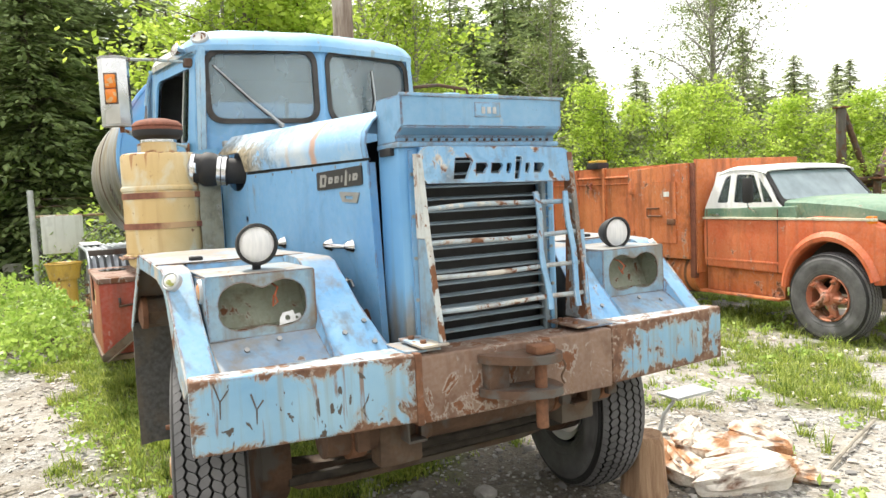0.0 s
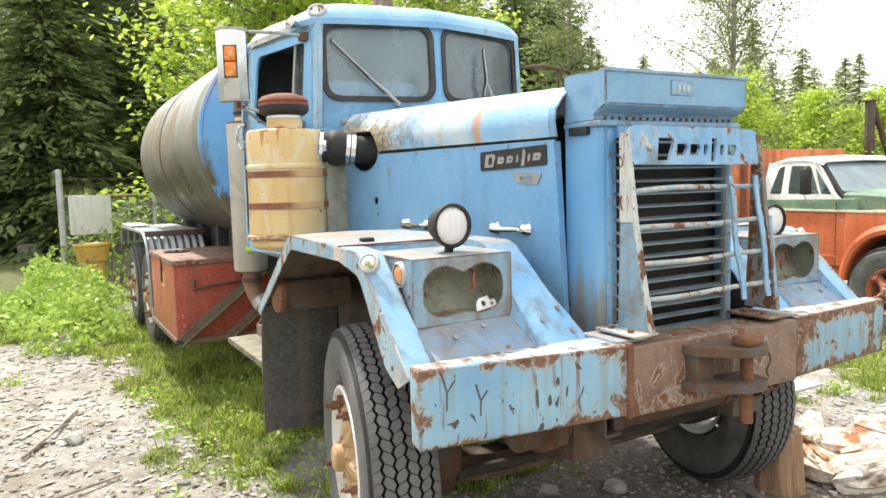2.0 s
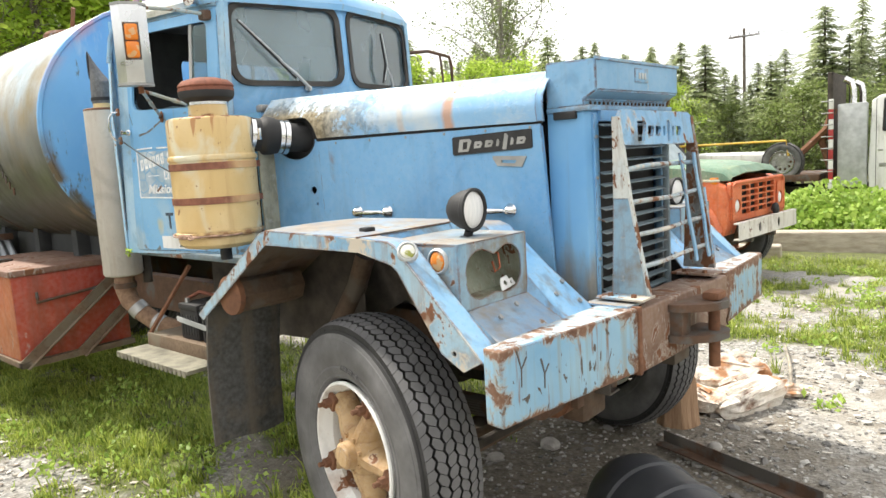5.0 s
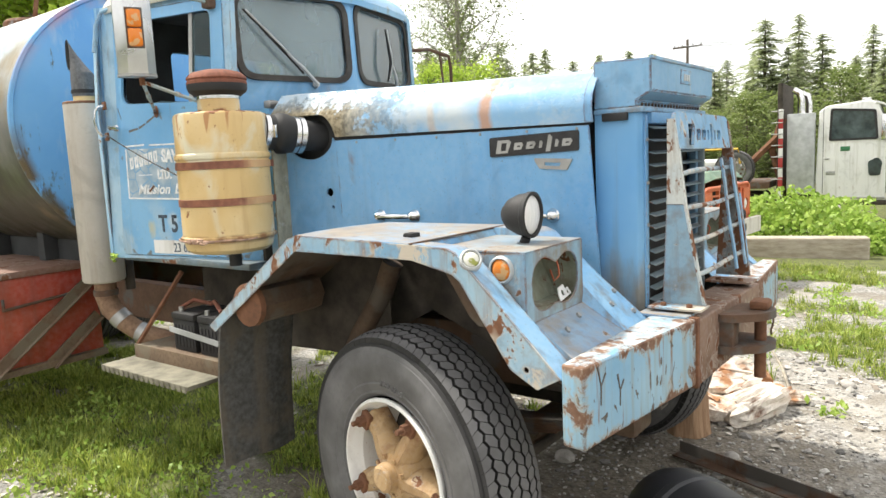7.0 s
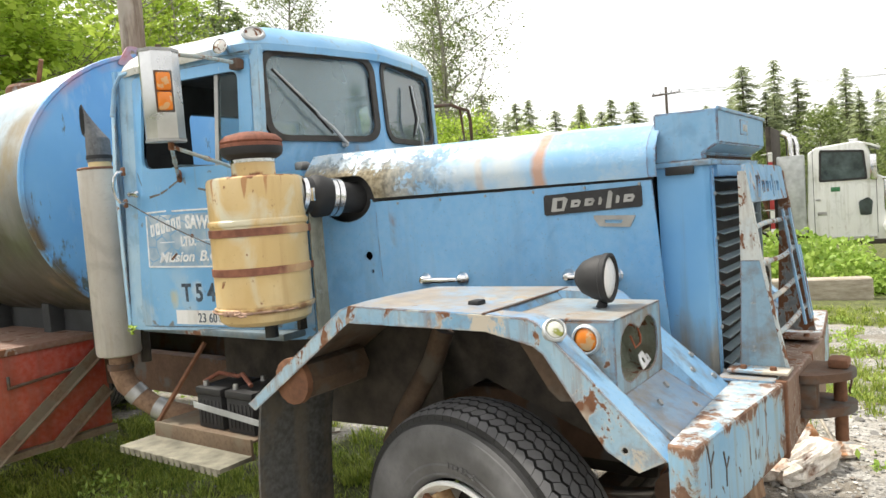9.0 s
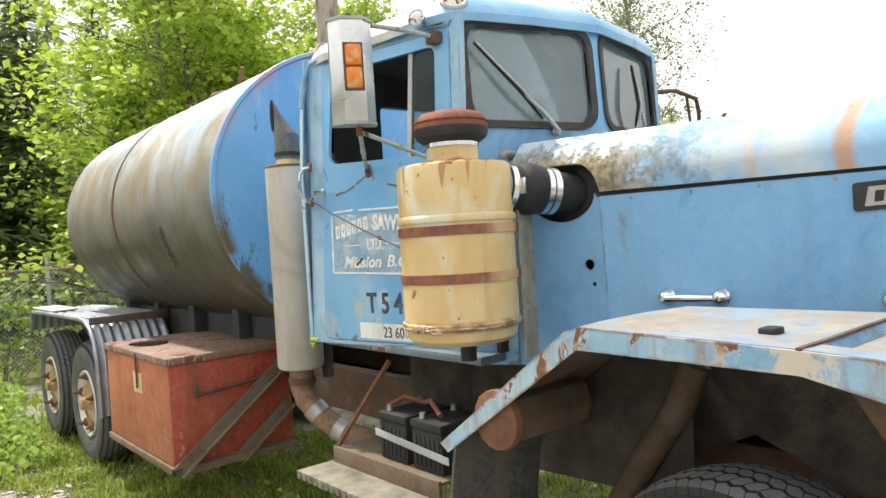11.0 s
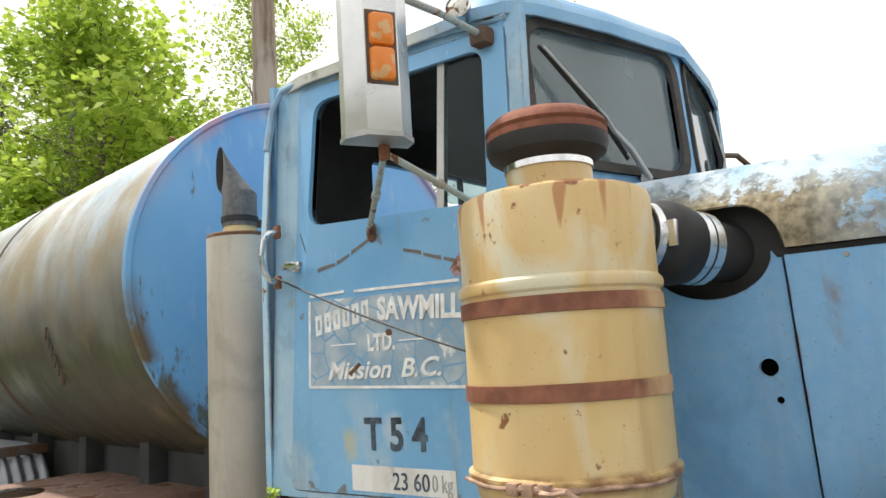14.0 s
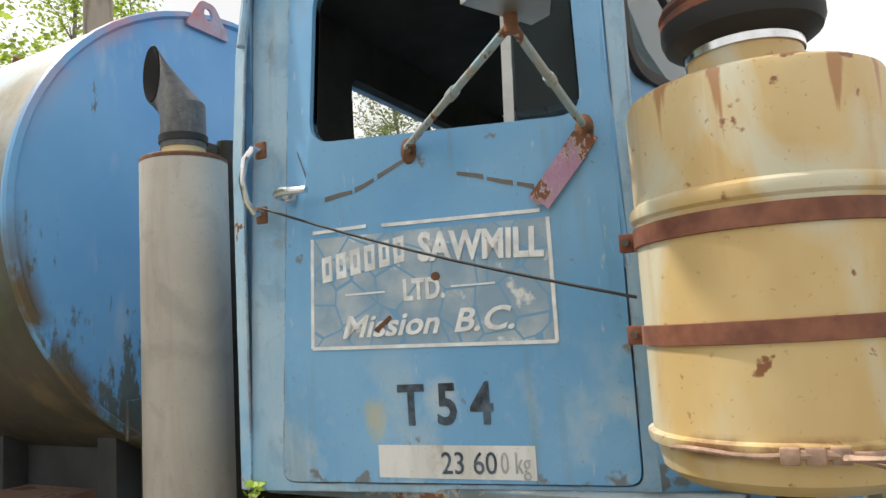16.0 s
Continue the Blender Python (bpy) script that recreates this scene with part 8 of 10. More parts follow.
# ---- the orange dump truck parked beside it ----
def local_thing(name, at, turn, label, category):
    ob = thing(name, at, label, category, turn=turn)
    ob["local"] = True
    return ob


def extrude_x(loop, x0, x1, bevel=0.0):
    """A side outline of (y, z), from x0 to x1."""
    bm = bmesh.new()
    loft([[(x0, y, z) for y, z in loop], [(x1, y, z) for y, z in loop]], bm, True, True)
    if bevel:
        sel = [e for e in bm.edges if e.calc_face_angle(0) > 0.5]
        bmesh.ops.bevel(bm, geom=sel, offset=bevel, segments=3, affect='EDGES', profile=0.6)
    return bm


def arc(cy, cz, r, a0, a1, n=14):
    return [(cy + r * math.cos(radians(a0 + (a1 - a0) * k / n)), cz + r * math.sin(radians(a0 + (a1 - a0) * k / n))) for k in range(n + 1)]


def build_orange():
    T = local_thing("dump_truck", (6.17, 2.45, -0.215), -4.1, "old orange, green and white dump truck with a rusty orange bed", "truck")

    def Q(name, bm, mat, label="", parent=None):
        """A part, with the body's lengths and heights brought to the frame it sits on."""
        for v in bm.verts:
            v.co.y *= 0.92
            v.co.z = float(np.interp(v.co.z, (0, 0.6, 1.33, 1.50, 2.05, 2.30), (0, 0.62, 1.39, 1.60, 2.08, 2.36)))
        return part(name, bm, mat, parent or T, label)

    W = 1.88
    tyre = tyre_mesh(0.52, 0.265, 0.25)
    rim = rim_mesh(0.26, 0.25, M_RIM_ORANGE)
    hub = spoke_hub_mesh(0.26, 5, M_RIM_ORANGE, 0.045)
    nut = nut_mesh(M_RIM_ORANGE)
    for x, y, flip in ((0.06, 0.0, False), (W - 0.06, 0.0, True), (0.05, 3.96, False), (0.33, 3.96, False), (W - 0.05, 3.96, True), (W - 0.33, 3.96, True)):
        wheel((x, y, 0.505), T, tyre, rim, hub, nut, 0.26, 5, flip, 0, 0.4)
    # lower cab
    body = Q("cab", extrude_x([(0.58, 0.70), (2.02, 0.72), (2.05, 1.0), (2.03, 1.33), (0.58, 1.33)], 0.0, W, 0.03), M_ORANGE, "orange lower cab with a door")
    Q("belt_band", extrude_x([(0.45, 1.325), (2.035, 1.325), (2.02, 1.44), (0.50, 1.46)], 0.004, W - 0.004, 0.012), M_GREEN, "green belt band", body)
    Q("trim_strip", box((-0.024, -0.60, 1.326), (0.004, 2.03, 1.350), 0.003), M_CREAM, "cream side moulding", body)
    # upper cab: near and far sides with windows
    side = rounded_loop([(2.02, 1.42), (0.66, 1.42), (0.78, 1.50), (1.08, 1.93), (1.24, 2.0), (1.72, 2.0), (1.86, 1.90)], 0.04, 3)
    w1 = rounded_loop([(1.50, 1.50), (1.02, 1.50), (1.02, 1.52), (1.20, 1.90), (1.50, 1.92)], 0.03, 3)
    w2 = rounded_loop([(1.80, 1.50), (1.60, 1.50), (1.60, 1.92), (1.70, 1.88)], 0.03, 3)
    w3 = rounded_loop([(0.99, 1.50), (0.83, 1.50), (1.13, 1.88)], 0.02, 3)
    for s in (0, 1):
        f = (lambda u, v, w: (0.01 + 0.20 * (v - 1.42) ** 1.2 * (v > 1.42) + w, u, v)) if s == 0 else (lambda u, v, w: (W - 0.01 - 0.20 * max(0, v - 1.42) ** 1.2 - w, u, v))
        g = (lambda u, v, w: f(u, max(v, 1.421), w))
        Q("cab_upper_side", sheet(side, [w1, w2, w3], g, 0.03), M_WHITE, "white upper cab side", body)
        for loop in (w1, w2, w3):
            Q("side_pane", sheet(loop, [], lambda u, v, w: g(u, v, w + 0.012), 0.004), M_GLASS_DARK, "", body)
    top = [(1.02, 1.955), (1.16, 2.005), (1.35, 2.03), (1.6, 2.03), (1.80, 1.98), (1.85, 1.93)]
    rows = []
    for x, dz in ((0.10, -0.05), (0.13, -0.015), (0.22, 0.0), (W / 2, 0.018), (W - 0.22, 0.0), (W - 0.13, -0.015), (W - 0.10, -0.05)):
        rows.append([(x, y, z + dz) for y, z in top])
    Q("roof", thicken(loft(rows, None, False), 0.02), M_WHITE, "white cab roof", body)
    def ws(u, v, w):
        return (u, 0.70 + (v - 1.47) * 0.78 + w, v)
    pane = rounded_loop([(0.12, 1.535), (W - 0.12, 1.535), (W - 0.20, 1.94), (0.20, 1.94)], 0.05, 4)
    Q("windscreen_frame", sheet(rounded_loop([(0.05, 1.44), (W - 0.05, 1.44), (W - 0.13, 1.97), (0.13, 1.97)], 0.04, 4), [pane], ws, 0.03), M_BLACK, "", body)
    Q("windscreen", sheet(pane, [], lambda u, v, w: ws(u, v, w + 0.01), 0.004), M_GLASS_PALE, "reflecting windscreen", body).visible_shadow = False
    Q("rear_wall", sheet([(0.05, 1.42), (W - 0.05, 1.42), (W - 0.12, 1.97), (0.12, 1.97)], [], lambda u, v, w: (u, 1.96 - 0.18 * (v - 1.42) + w, v), 0.03), M_WHITE, "", body)
    Q("door_gap", box((-0.004, 1.965, 0.70), (0.004, 1.975, 1.43), 0.001), M_RUST_DARK, "", body)
    Q("door_gap", box((-0.004, 0.745, 0.70), (0.004, 0.755, 1.43), 0.001), M_RUST_DARK, "", body)
    Q("door_crease", box((-0.010, 0.74, 0.80), (0.0, 2.02, 0.83), 0.006), M_ORANGE, "", body)
    Q("door_handle", box((-0.03, 1.72, 1.36), (-0.004, 1.88, 1.385), 0.008), M_CHROME, "chrome door handle", body)
    Q("mirror", box((-0.20, 0.98, 1.50), (-0.15, 1.13, 1.86), 0.02), M_BLACK, "black wing mirror", body)
    Q("mirror_arm", tube([(0.02, 1.10, 1.40), (-0.17, 1.06, 1.46), (-0.18, 1.10, 1.70), (-0.17, 1.06, 1.90), (0.10, 1.12, 1.94)], 0.010, 8), M_CHROME, "chrome mirror arm", body)
    Q("seat", box((0.15, 1.45, 0.95), (W - 0.15, 1.9, 1.55), 0.06), M_DARK, "", body)
    # front clip
    loop = [(0.62, 0.55), (0.62, 1.33), (0.2, 1.36), (-0.45, 1.34), (-0.66, 1.26), (-0.70, 1.10), (-0.70, 0.76), (-0.67, 0.68), (-0.575, 0.67)] + arc(0.0, 0.53, 0.585, 165, 3, 18)
    for x0, x1 in ((-0.02, 0.30), (W - 0.30, W + 0.02)):
        Q("fender", extrude_x(loop, x0, x1, 0.02), M_ORANGE, "orange front fender with a flared arch")
    flare = []
    for k in range(19):
        a = radians(3 + 160 * k / 18)
        c, s_ = math.cos(a), math.sin(a)
        flare.append([(-0.02, 0.575 * c, 0.53 + 0.575 * s_), (-0.055, 0.585 * c, 0.53 + 0.585 * s_), (-0.06, 0.625 * c, 0.53 + 0.625 * s_), (-0.02, 0.68 * c, 0.53 + 0.68 * s_)])
    Q("arch_flare", thicken(loft(flare, None, False), 0.01), M_ORANGE)
    Q("wheel_well", box((0.25, -0.55, 0.5), (W - 0.25, 0.62, 1.2), 0.02), M_DARK)
    rows = []
    for y, z, w in ((0.70, 1.52, 0.06), (0.4, 1.515, 0.08), (-0.2, 1.48, 0.10), (-0.58, 1.43, 0.13), (-0.68, 1.36, 0.15)):
        rows.append([(w, y, 1.33), (w + 0.01, y, z - 0.03), (w + 0.06, y, z), (0.62, y, z + 0.035), (W / 2, y, z + 0.03), (W - 0.62, y, z + 0.035), (W - w - 0.06, y, z), (W - w - 0.01, y, z - 0.03), (W - w, y, 1.33)])
    Q("hood", thicken(loft(rows, None, False), 0.01), M_GREEN, "faded green hood with pale edges")
    cells = [round_rect(0.40 + 0.275 * i, 0.905 + 0.074 * j, 0.40 + 0.275 * i + 0.245, 0.905 + 0.074 * j + 0.056, 0.008, 2) for i in range(4) for j in range(5)]
    lamps = [circle(0.23, 1.02, 0.085, 18), circle(W - 0.23, 1.02, 0.085, 18)]
    gr = Q("grille", sheet(rounded_loop([(0.06, 0.83), (W - 0.06, 0.83), (W - 0.06, 1.31), (0.06, 1.31)], 0.05), cells + lamps, lambda u, v, w: (u, -0.72 + w, v), 0.05), M_ORANGE, "orange grille with rows of openings")
    Q("surround", tube([(0.10, -0.735, 0.86), (0.10, -0.735, 1.27), (0.16, -0.735, 1.30), (W - 0.16, -0.735, 1.30), (W - 0.10, -0.735, 1.27), (W - 0.10, -0.735, 0.86)], 0.022, 8), M_ORANGE, "", gr)
    Q("grille_back", box((0.1, -0.66, 0.84), (W - 0.1, -0.64, 1.29), 0.0), M_BLACK, "", gr)
    for x in (0.23, W - 0.23):
        Q("lamp_bezel", sheet(round_rect(x - 0.11, 0.87, x + 0.11, 1.24, 0.03, 3), [circle(x, 1.02, 0.085, 18)], lambda u, v, w: (u, -0.745 + w, v), 0.02), M_ORANGE, "oblong orange lamp bezel", gr)
        Q("headlamp", lathe([(0, 0.03), (0.05, 0.022), (0.08, 0.004), (0.083, 0.0), (0, 0)], axis_to((x, -0.72, 1.02), (0, -1, 0)), 22), M_LENS, "round headlamp", gr)
        Q("lamp_bowl", lathe([(0.083, 0.0), (0.06, -0.02), (0, -0.035)], axis_to((x, -0.72, 1.02), (0, -1, 0)), 22), M_CHROME, "", gr)
    Q("horn", lathe([(0, 0.06), (0.05, 0.05), (0.075, 0.02), (0.07, -0.02), (0.03, -0.05), (0, -0.05)], axis_to((1.32, -0.80, 0.90), (0.2, -1, 0.1)), 18), M_BLACK, "black round horn", gr)
    bumper_white = worn_paint("dirty_white_bumper", (0.60, 0.58, 0.53), (0.70, 0.68, 0.64), 0.64, 0.57, (0.26, 0.20, 0.14), 0.5, 0.6)
    ovals = [[(x + 0.045 * math.cos(a), 0.735 + 0.062 * math.sin(a)) for a in [2 * math.pi * k / 16 for k in range(16)]] for x in (0.62, W - 0.62)]
    bump = Q("bumper", sheet([(-0.03, 0.64), (W + 0.03, 0.64), (W + 0.03, 0.83), (-0.03, 0.83)], ovals, lambda u, v, w: (u, -0.88 + w, v), 0.012), bumper_white, "worn white channel bumper with two oval holes")
    for z in (0.64, 0.83):
        Q("bumper_flange", box((-0.032, -0.882, z - 0.010), (W + 0.032, -0.80, z + 0.010), 0.005), bumper_white, "", bump)
    Q("bumper_back", box((0.2, -0.80, 0.62), (W - 0.2, -0.77, 0.80), 0.004), M_DARK, "", bump)
    Q("side_lamp", box((-0.02, -0.56, 1.29), (0.06, -0.47, 1.37), 0.012), M_AMBER, "amber lamp on the fender")
    for x in (0.62, 0.94, 1.26):
        Q("hood_letter_bar", box((x - 0.035, -0.668, 1.392), (x + 0.035, -0.640, 1.402), 0.003), M_GALV)
    # chassis, step, fuel tank
    for x in (0.52, W - 0.6):
        Q("frame_rail", box((x, -0.8, 0.55), (x + 0.08, 6.9, 0.78), 0.01), M_RUST_DARK)
    bm = box((-0.04, 0.70, 0.375), (0.30, 2.10, 0.405), 0.008)
    box((0.07, 0.70, 0.375), (0.11, 2.05, 0.72), 0.008, bm)
    Q("running_step", bm, M_ORANGE_BED, "rust-orange running step")
    tk = Q("fuel_tank", lathe([(0, 0), (0.25, 0), (0.27, 0.02), (0.27, 0.88), (0.25, 0.90), (0, 0.90)], axis_to((0.20, 2.15, 0.60), (0, 1, 0)), 32), M_ORANGE_BED, "round orange fuel tank with straps")
    for y in (2.35, 2.80):
        Q("strap", lathe([(0.272, -0.025), (0.280, -0.02), (0.280, 0.02), (0.272, 0.025)], axis_to((0.20, y, 0.60), (0, 1, 0)), 32, None, True), M_RUST, "", tk)
    # bed
    bed = Q("dump_bed", sheet([(2.12, 0.82), (7.2, 0.90), (7.2, 2.16), (2.12, 2.12)], [], lambda u, v, w: (-0.06 + w, u, v), 0.05), M_ORANGE_BED, "tall rusty orange steel dump bed")
    Q("bed_far_side", sheet([(2.12, 0.82), (7.2, 0.90), (7.2, 2.16), (2.12, 2.12)], [], lambda u, v, w: (W + 0.06 - w, u, v), 0.05), M_ORANGE_BED, "", bed)
    Q("bed_front", box((-0.06, 2.10, 0.62), (W + 0.06, 2.15, 2.16), 0.01), M_ORANGE_BED, "", bed)
    Q("bed_floor", box((-0.03, 2.15, 0.82), (W + 0.03, 7.2, 0.90), 0.01), M_ORANGE_BED, "", bed)
    Q("bed_tail", box((-0.06, 7.15, 0.85), (W + 0.06, 7.2, 2.16), 0.01), M_ORANGE_BED, "", bed)
    Q("bed_box", extrude_x([(2.20, 0.80), (3.52, 0.80), (3.52, 2.08), (2.20, 2.12)], -0.14, -0.055, 0.01), M_ORANGE_BED, "raised locker on the bed side", bed)
    dr = Q("locker_door", sheet(round_rect(2.42, 1.0, 3.38, 1.86, 0.02, 3), [], lambda u, v, w: (-0.155 + w, u, v), 0.02), M_ORANGE_BED, "orange locker door", bed)
    for z in (1.10, 1.72):
        Q("hinge", box((-0.175, 3.36, z - 0.05), (-0.15, 3.47, z + 0.05), 0.006), M_ORANGE_BED, "", bed)
    Q("latch", box((-0.18, 2.44, 1.25), (-0.15, 2.60, 1.33), 0.008), M_RUST, "", bed)
    Q("paper_notice", box((-0.160, 2.56, 1.62), (-0.156, 2.68, 1.70), 0.0), M_WHITE, "small white notice", bed)
    Q("rust_frame", tube([(-0.165, 2.72, 1.36), (-0.165, 3.05, 1.36), (-0.165, 3.05, 1.45), (-0.165, 2.78, 1.45)], 0.010, 6), M_RUST, "", bed)
    for z, r in ((1.98, 0.022), (1.86, 0.012)):
        Q("bed_rail", tube([(-0.075, 3.55, z), (-0.075, 7.2, z + 0.04)], r, 8), M_ORANGE_BED, "", bed)
    for y in (4.2, 5.0, 5.8, 6.6):
        Q("bed_post", box((-0.10, y, 0.84), (-0.05, y + 0.07, 2.14), 0.01), M_ORANGE_BED, "", bed)
    Q("bed_edge", box((-0.09, 2.12, 0.55), (-0.02, 2.22, 2.12), 0.01), M_RUST_RED, "dark red-brown front post", bed)
    Q("tow_hook", tube([(-0.10, 4.55, 1.90), (-0.11, 4.60, 1.84), (-0.11, 4.55, 1.78)], 0.018, 8), M_RED, "", bed)
    return T


B = thing("beacon", (6.435, 6.56, 1.97), "black and yellow warning beacon on top of the dump bed wall", "beacon")
part("base", box((6.32, 6.43, 1.962), (6.57, 6.69, 2.065), 0.015), M_BLACK, B)
part("top", box((6.34, 6.45, 2.065), (6.55, 6.67, 2.105), 0.012), M_YELLOW, B, "yellow lid")
M_GLASS_DARK = pane_mat("side_glass", 0.10, (0.80, 0.85, 0.82), 1.5)
build_orange()


# ---- the white road tractor ----
def build_white():
    T = local_thing("road_tractor", (16.6, -0.10, -0.42), 4, "white road tractor with a long hood, parked by the bushes", "truck")

    def Q(name, bm, mat, label="", parent=None):
        return part(name, bm, mat, parent or T, label)

    W = 2.2
    tyre = tyre_mesh(0.50, 0.29, 0.27)
    rim = rim_mesh(0.285, 0.27, M_CHROME)
    disc = mesh_of("wheel", sheet(circle(0, 0, 0.28, 28), [circle(0.19 * math.cos(a), 0.19 * math.sin(a), 0.032, 8) for a in [2 * math.pi * k / 10 for k in range(10)]], lambda u, v, w: (-0.03 + w, u, v), 0.02), M_STEEL)
    nut = nut_mesh(M_STEEL)
    for x, y, flip in ((0.14, 0.0, False), (W - 0.14, 0.0, True), (0.14, 4.6, False), (W - 0.14, 4.6, True), (0.14, 5.9, False), (W - 0.14, 5.9, True)):
        wheel((x, y, 0.50), T, tyre, rim, disc, nut, 0.16, 5, flip, out=-0.02)
    cabp = [(0.62, 0.62), (2.25, 0.60), (2.28, 1.2), (2.22, 2.80), (2.05, 2.92), (1.15, 3.0), (0.98, 2.92), (0.75, 2.15), (0.62, 2.1)]
    body = Q("cab", extrude_x(cabp, 0.12, W - 0.12, 0.05), M_WHITE, "white tractor cab")
    win = rounded_loop([(1.95, 2.12), (1.02, 2.12), (1.08, 2.72), (1.92, 2.80)], 0.05, 4)
    Q("window_frame", sheet(rounded_loop([(2.0, 2.07), (0.97, 2.07), (1.03, 2.77), (1.97, 2.85)], 0.06, 4), [win], lambda u, v, w: (0.095 + w, u, v), 0.03), M_BLACK, "", body)
    Q("side_window", sheet(win, [], lambda u, v, w: (0.108 + w, u, v), 0.008), M_WINDARK, "dark side window", body)
    Q("windscreen", sheet([(0.2, 2.18), (W - 0.2, 2.18), (W - 0.25, 2.84), (0.25, 2.84)], [], lambda u, v, w: (u, 0.73 + 0.32 * (v - 2.15) + w - 0.02, v), 0.01), M_WINDARK, "", body)
    Q("lower_window", sheet(rounded_loop([(0.92, 1.22), (1.15, 1.22), (1.18, 1.55), (0.98, 1.65), (0.88, 1.55)], 0.05, 3), [], lambda u, v, w: (0.10 + w, u, v), 0.015), M_WINDARK, "small lower door window", body)
    for y in (0.80, 2.12):
        Q("door_gap", box((0.115, y - 0.006, 0.8), (0.122, y + 0.006, 2.9), 0.001), M_CRADLE, "", body)
    Q("visor", extrude_x([(0.72, 2.78), (1.05, 2.92), (1.05, 2.97), (0.68, 2.82)], 0.1, W - 0.1, 0.01), M_WHITE, "white sun visor", body)
    Q("door_logo", box((0.112, 1.55, 1.82), (0.118, 1.75, 1.93), 0.002), M_WEEDGREEN, "small green mark on the door", body)
    Q("grab_plate", box((0.112, 1.85, 1.25), (0.118, 2.05, 1.34), 0.002), M_STEEL, "", body)
    rows = []
    for y, z, x0 in ((0.75, 2.02, 0.42), (0.3, 2.02, 0.45), (-0.5, 1.98, 0.48), (-1.0, 1.92, 0.50), (-1.18, 1.82, 0.52), (-1.25, 1.6, 0.53), (-1.26, 0.85, 0.53)):
        rows.append([(x0, y, 0.85), (x0 - 0.02, y, z - 0.22), (x0 + 0.04, y, z - 0.06), (x0 + 0.2, y, z), (W / 2, y, z + 0.03), (W - x0 - 0.2, y, z), (W - x0 - 0.04, y, z - 0.06), (W - x0 + 0.02, y, z - 0.22), (W - x0, y, 0.85)])
    Q("hood", thicken(loft(rows, None, False), 0.02), M_WHITE, "long white hood")
    Q("name_bar", box((0.448, -0.55, 1.70), (0.458, 0.05, 1.75), 0.003), M_CRADLE)
    Q("grille", box((0.56, -1.29, 0.85), (W - 0.56, -1.255, 1.75), 0.02), M_CHROME, "chrome grille")
    loop = [(0.70, 0.95), (0.62, 1.12), (0.35, 1.30), (-0.4, 1.30), (-0.75, 1.18), (-1.15, 1.05), (-1.2, 0.75), (-0.62, 0.72)] + arc(0.0, 0.50, 0.60, 160, 15, 16)
    for x0, x1 in ((0.0, 0.52), (W - 0.52, W)):
        Q("fender", extrude_x(loop, x0, x1, 0.03), M_WHITE, "white front fender")
    Q("bumper", box((0.0, -1.42, 0.45), (W, -1.27, 0.85), 0.03), M_CHROME, "chrome bumper")
    ac = Q("air_cleaner", box((0.10, 0.24, 1.30), (0.46, 0.66, 2.06), 0.05, None, None, 3), M_CHROME, "boxy bright metal air cleaner")
    # brown reflection in the metal, added as a coloured panel
    Q("screen", box((0.088, 0.30, 1.42), (0.104, 0.60, 1.94), 0.01), M_BRACE, "brown panel for a reflection in the bright metal", ac)
    Q("lid", box((0.08, 0.22, 2.04), (0.48, 0.68, 2.10), 0.02), M_CHROME, "", ac)
    Q("mirror", box((0.02, 0.78, 2.05), (0.07, 0.92, 2.65), 0.02), M_CHROME)
    for x in (0.22, W - 0.22):
        Q("exhaust", tube([(x, 2.62, 0.9), (x, 2.62, 3.1), (x, 2.66, 3.28), (x, 2.80, 3.36)], 0.085, 14), M_CHROME, "chrome exhaust stack")
    Q("heat_shield", box((0.06, 2.30, 0.80), (0.30, 2.92, 2.78), 0.04), M_GALV, "grey metal heat shield behind the cab")
    Q("roof_lamp_bar", box((0.5, 1.15, 2.99), (W - 0.5, 1.35, 3.07), 0.02), M_CHROME, "", body)
    Q("lower_skirt", box((0.10, 0.64, 0.52), (W - 0.10, 2.26, 0.64), 0.02), M_DARK, "", body)
    Q("door_sill", box((0.09, 0.82, 0.66), (0.13, 2.12, 0.72), 0.006), M_STEEL, "", body)
    Q("door_handle", box((0.085, 1.98, 1.62), (0.12, 2.08, 1.66), 0.006), M_STEEL, "", body)
    rack = Q("headache_rack", box((0.05, 3.02, 0.7), (W - 0.05, 3.14, 3.55), 0.02), M_DARK, "tall dark headache rack")
    for k in range(9):
        Q("striped_post", box((-0.02, 3.00, 0.75 + 0.24 * k), (0.06, 3.10, 0.75 + 0.24 * (k + 1)), 0.004), M_STRIPE_RED if k % 2 else M_WHITE, "red and white striped post", rack)
    for k in range(8):
        Q("ladder_rung", rod((-0.02, 3.00, 0.9 + 0.28 * k), (-0.02, 3.26, 0.9 + 0.28 * k), 0.014, 8), M_STEEL, "", rack)
    arm = Q("crane_arm", tube([(0.4, 3.0, 0.9), (0.4, 3.3, 1.9), (0.4, 3.05, 2.7)], 0.09, 8), M_RUST, "rusty folded crane arm")
    Q("crane_boom", tube([(0.3, 3.1, 2.3), (0.3, 4.2, 1.2)], 0.09, 6), M_RUST, "rusty boom", arm)
    Q("frame", box((0.6, -1.0, 0.55), (W - 0.6, 8.5, 0.80), 0.02), M_DARK)
    deck = Q("deck", box((0.0, 3.3, 0.95), (W, 9.5, 1.12), 0.02), M_RUST_DARK, "long rusty flat deck")
    Q("white_load", extrude_x([(4.2, 1.30), (9.6, 1.30), (9.5, 1.66), (6.5, 1.74), (4.3, 1.68)], 0.3, W - 0.3, 0.08), M_WHITE, "long white covered load", deck)
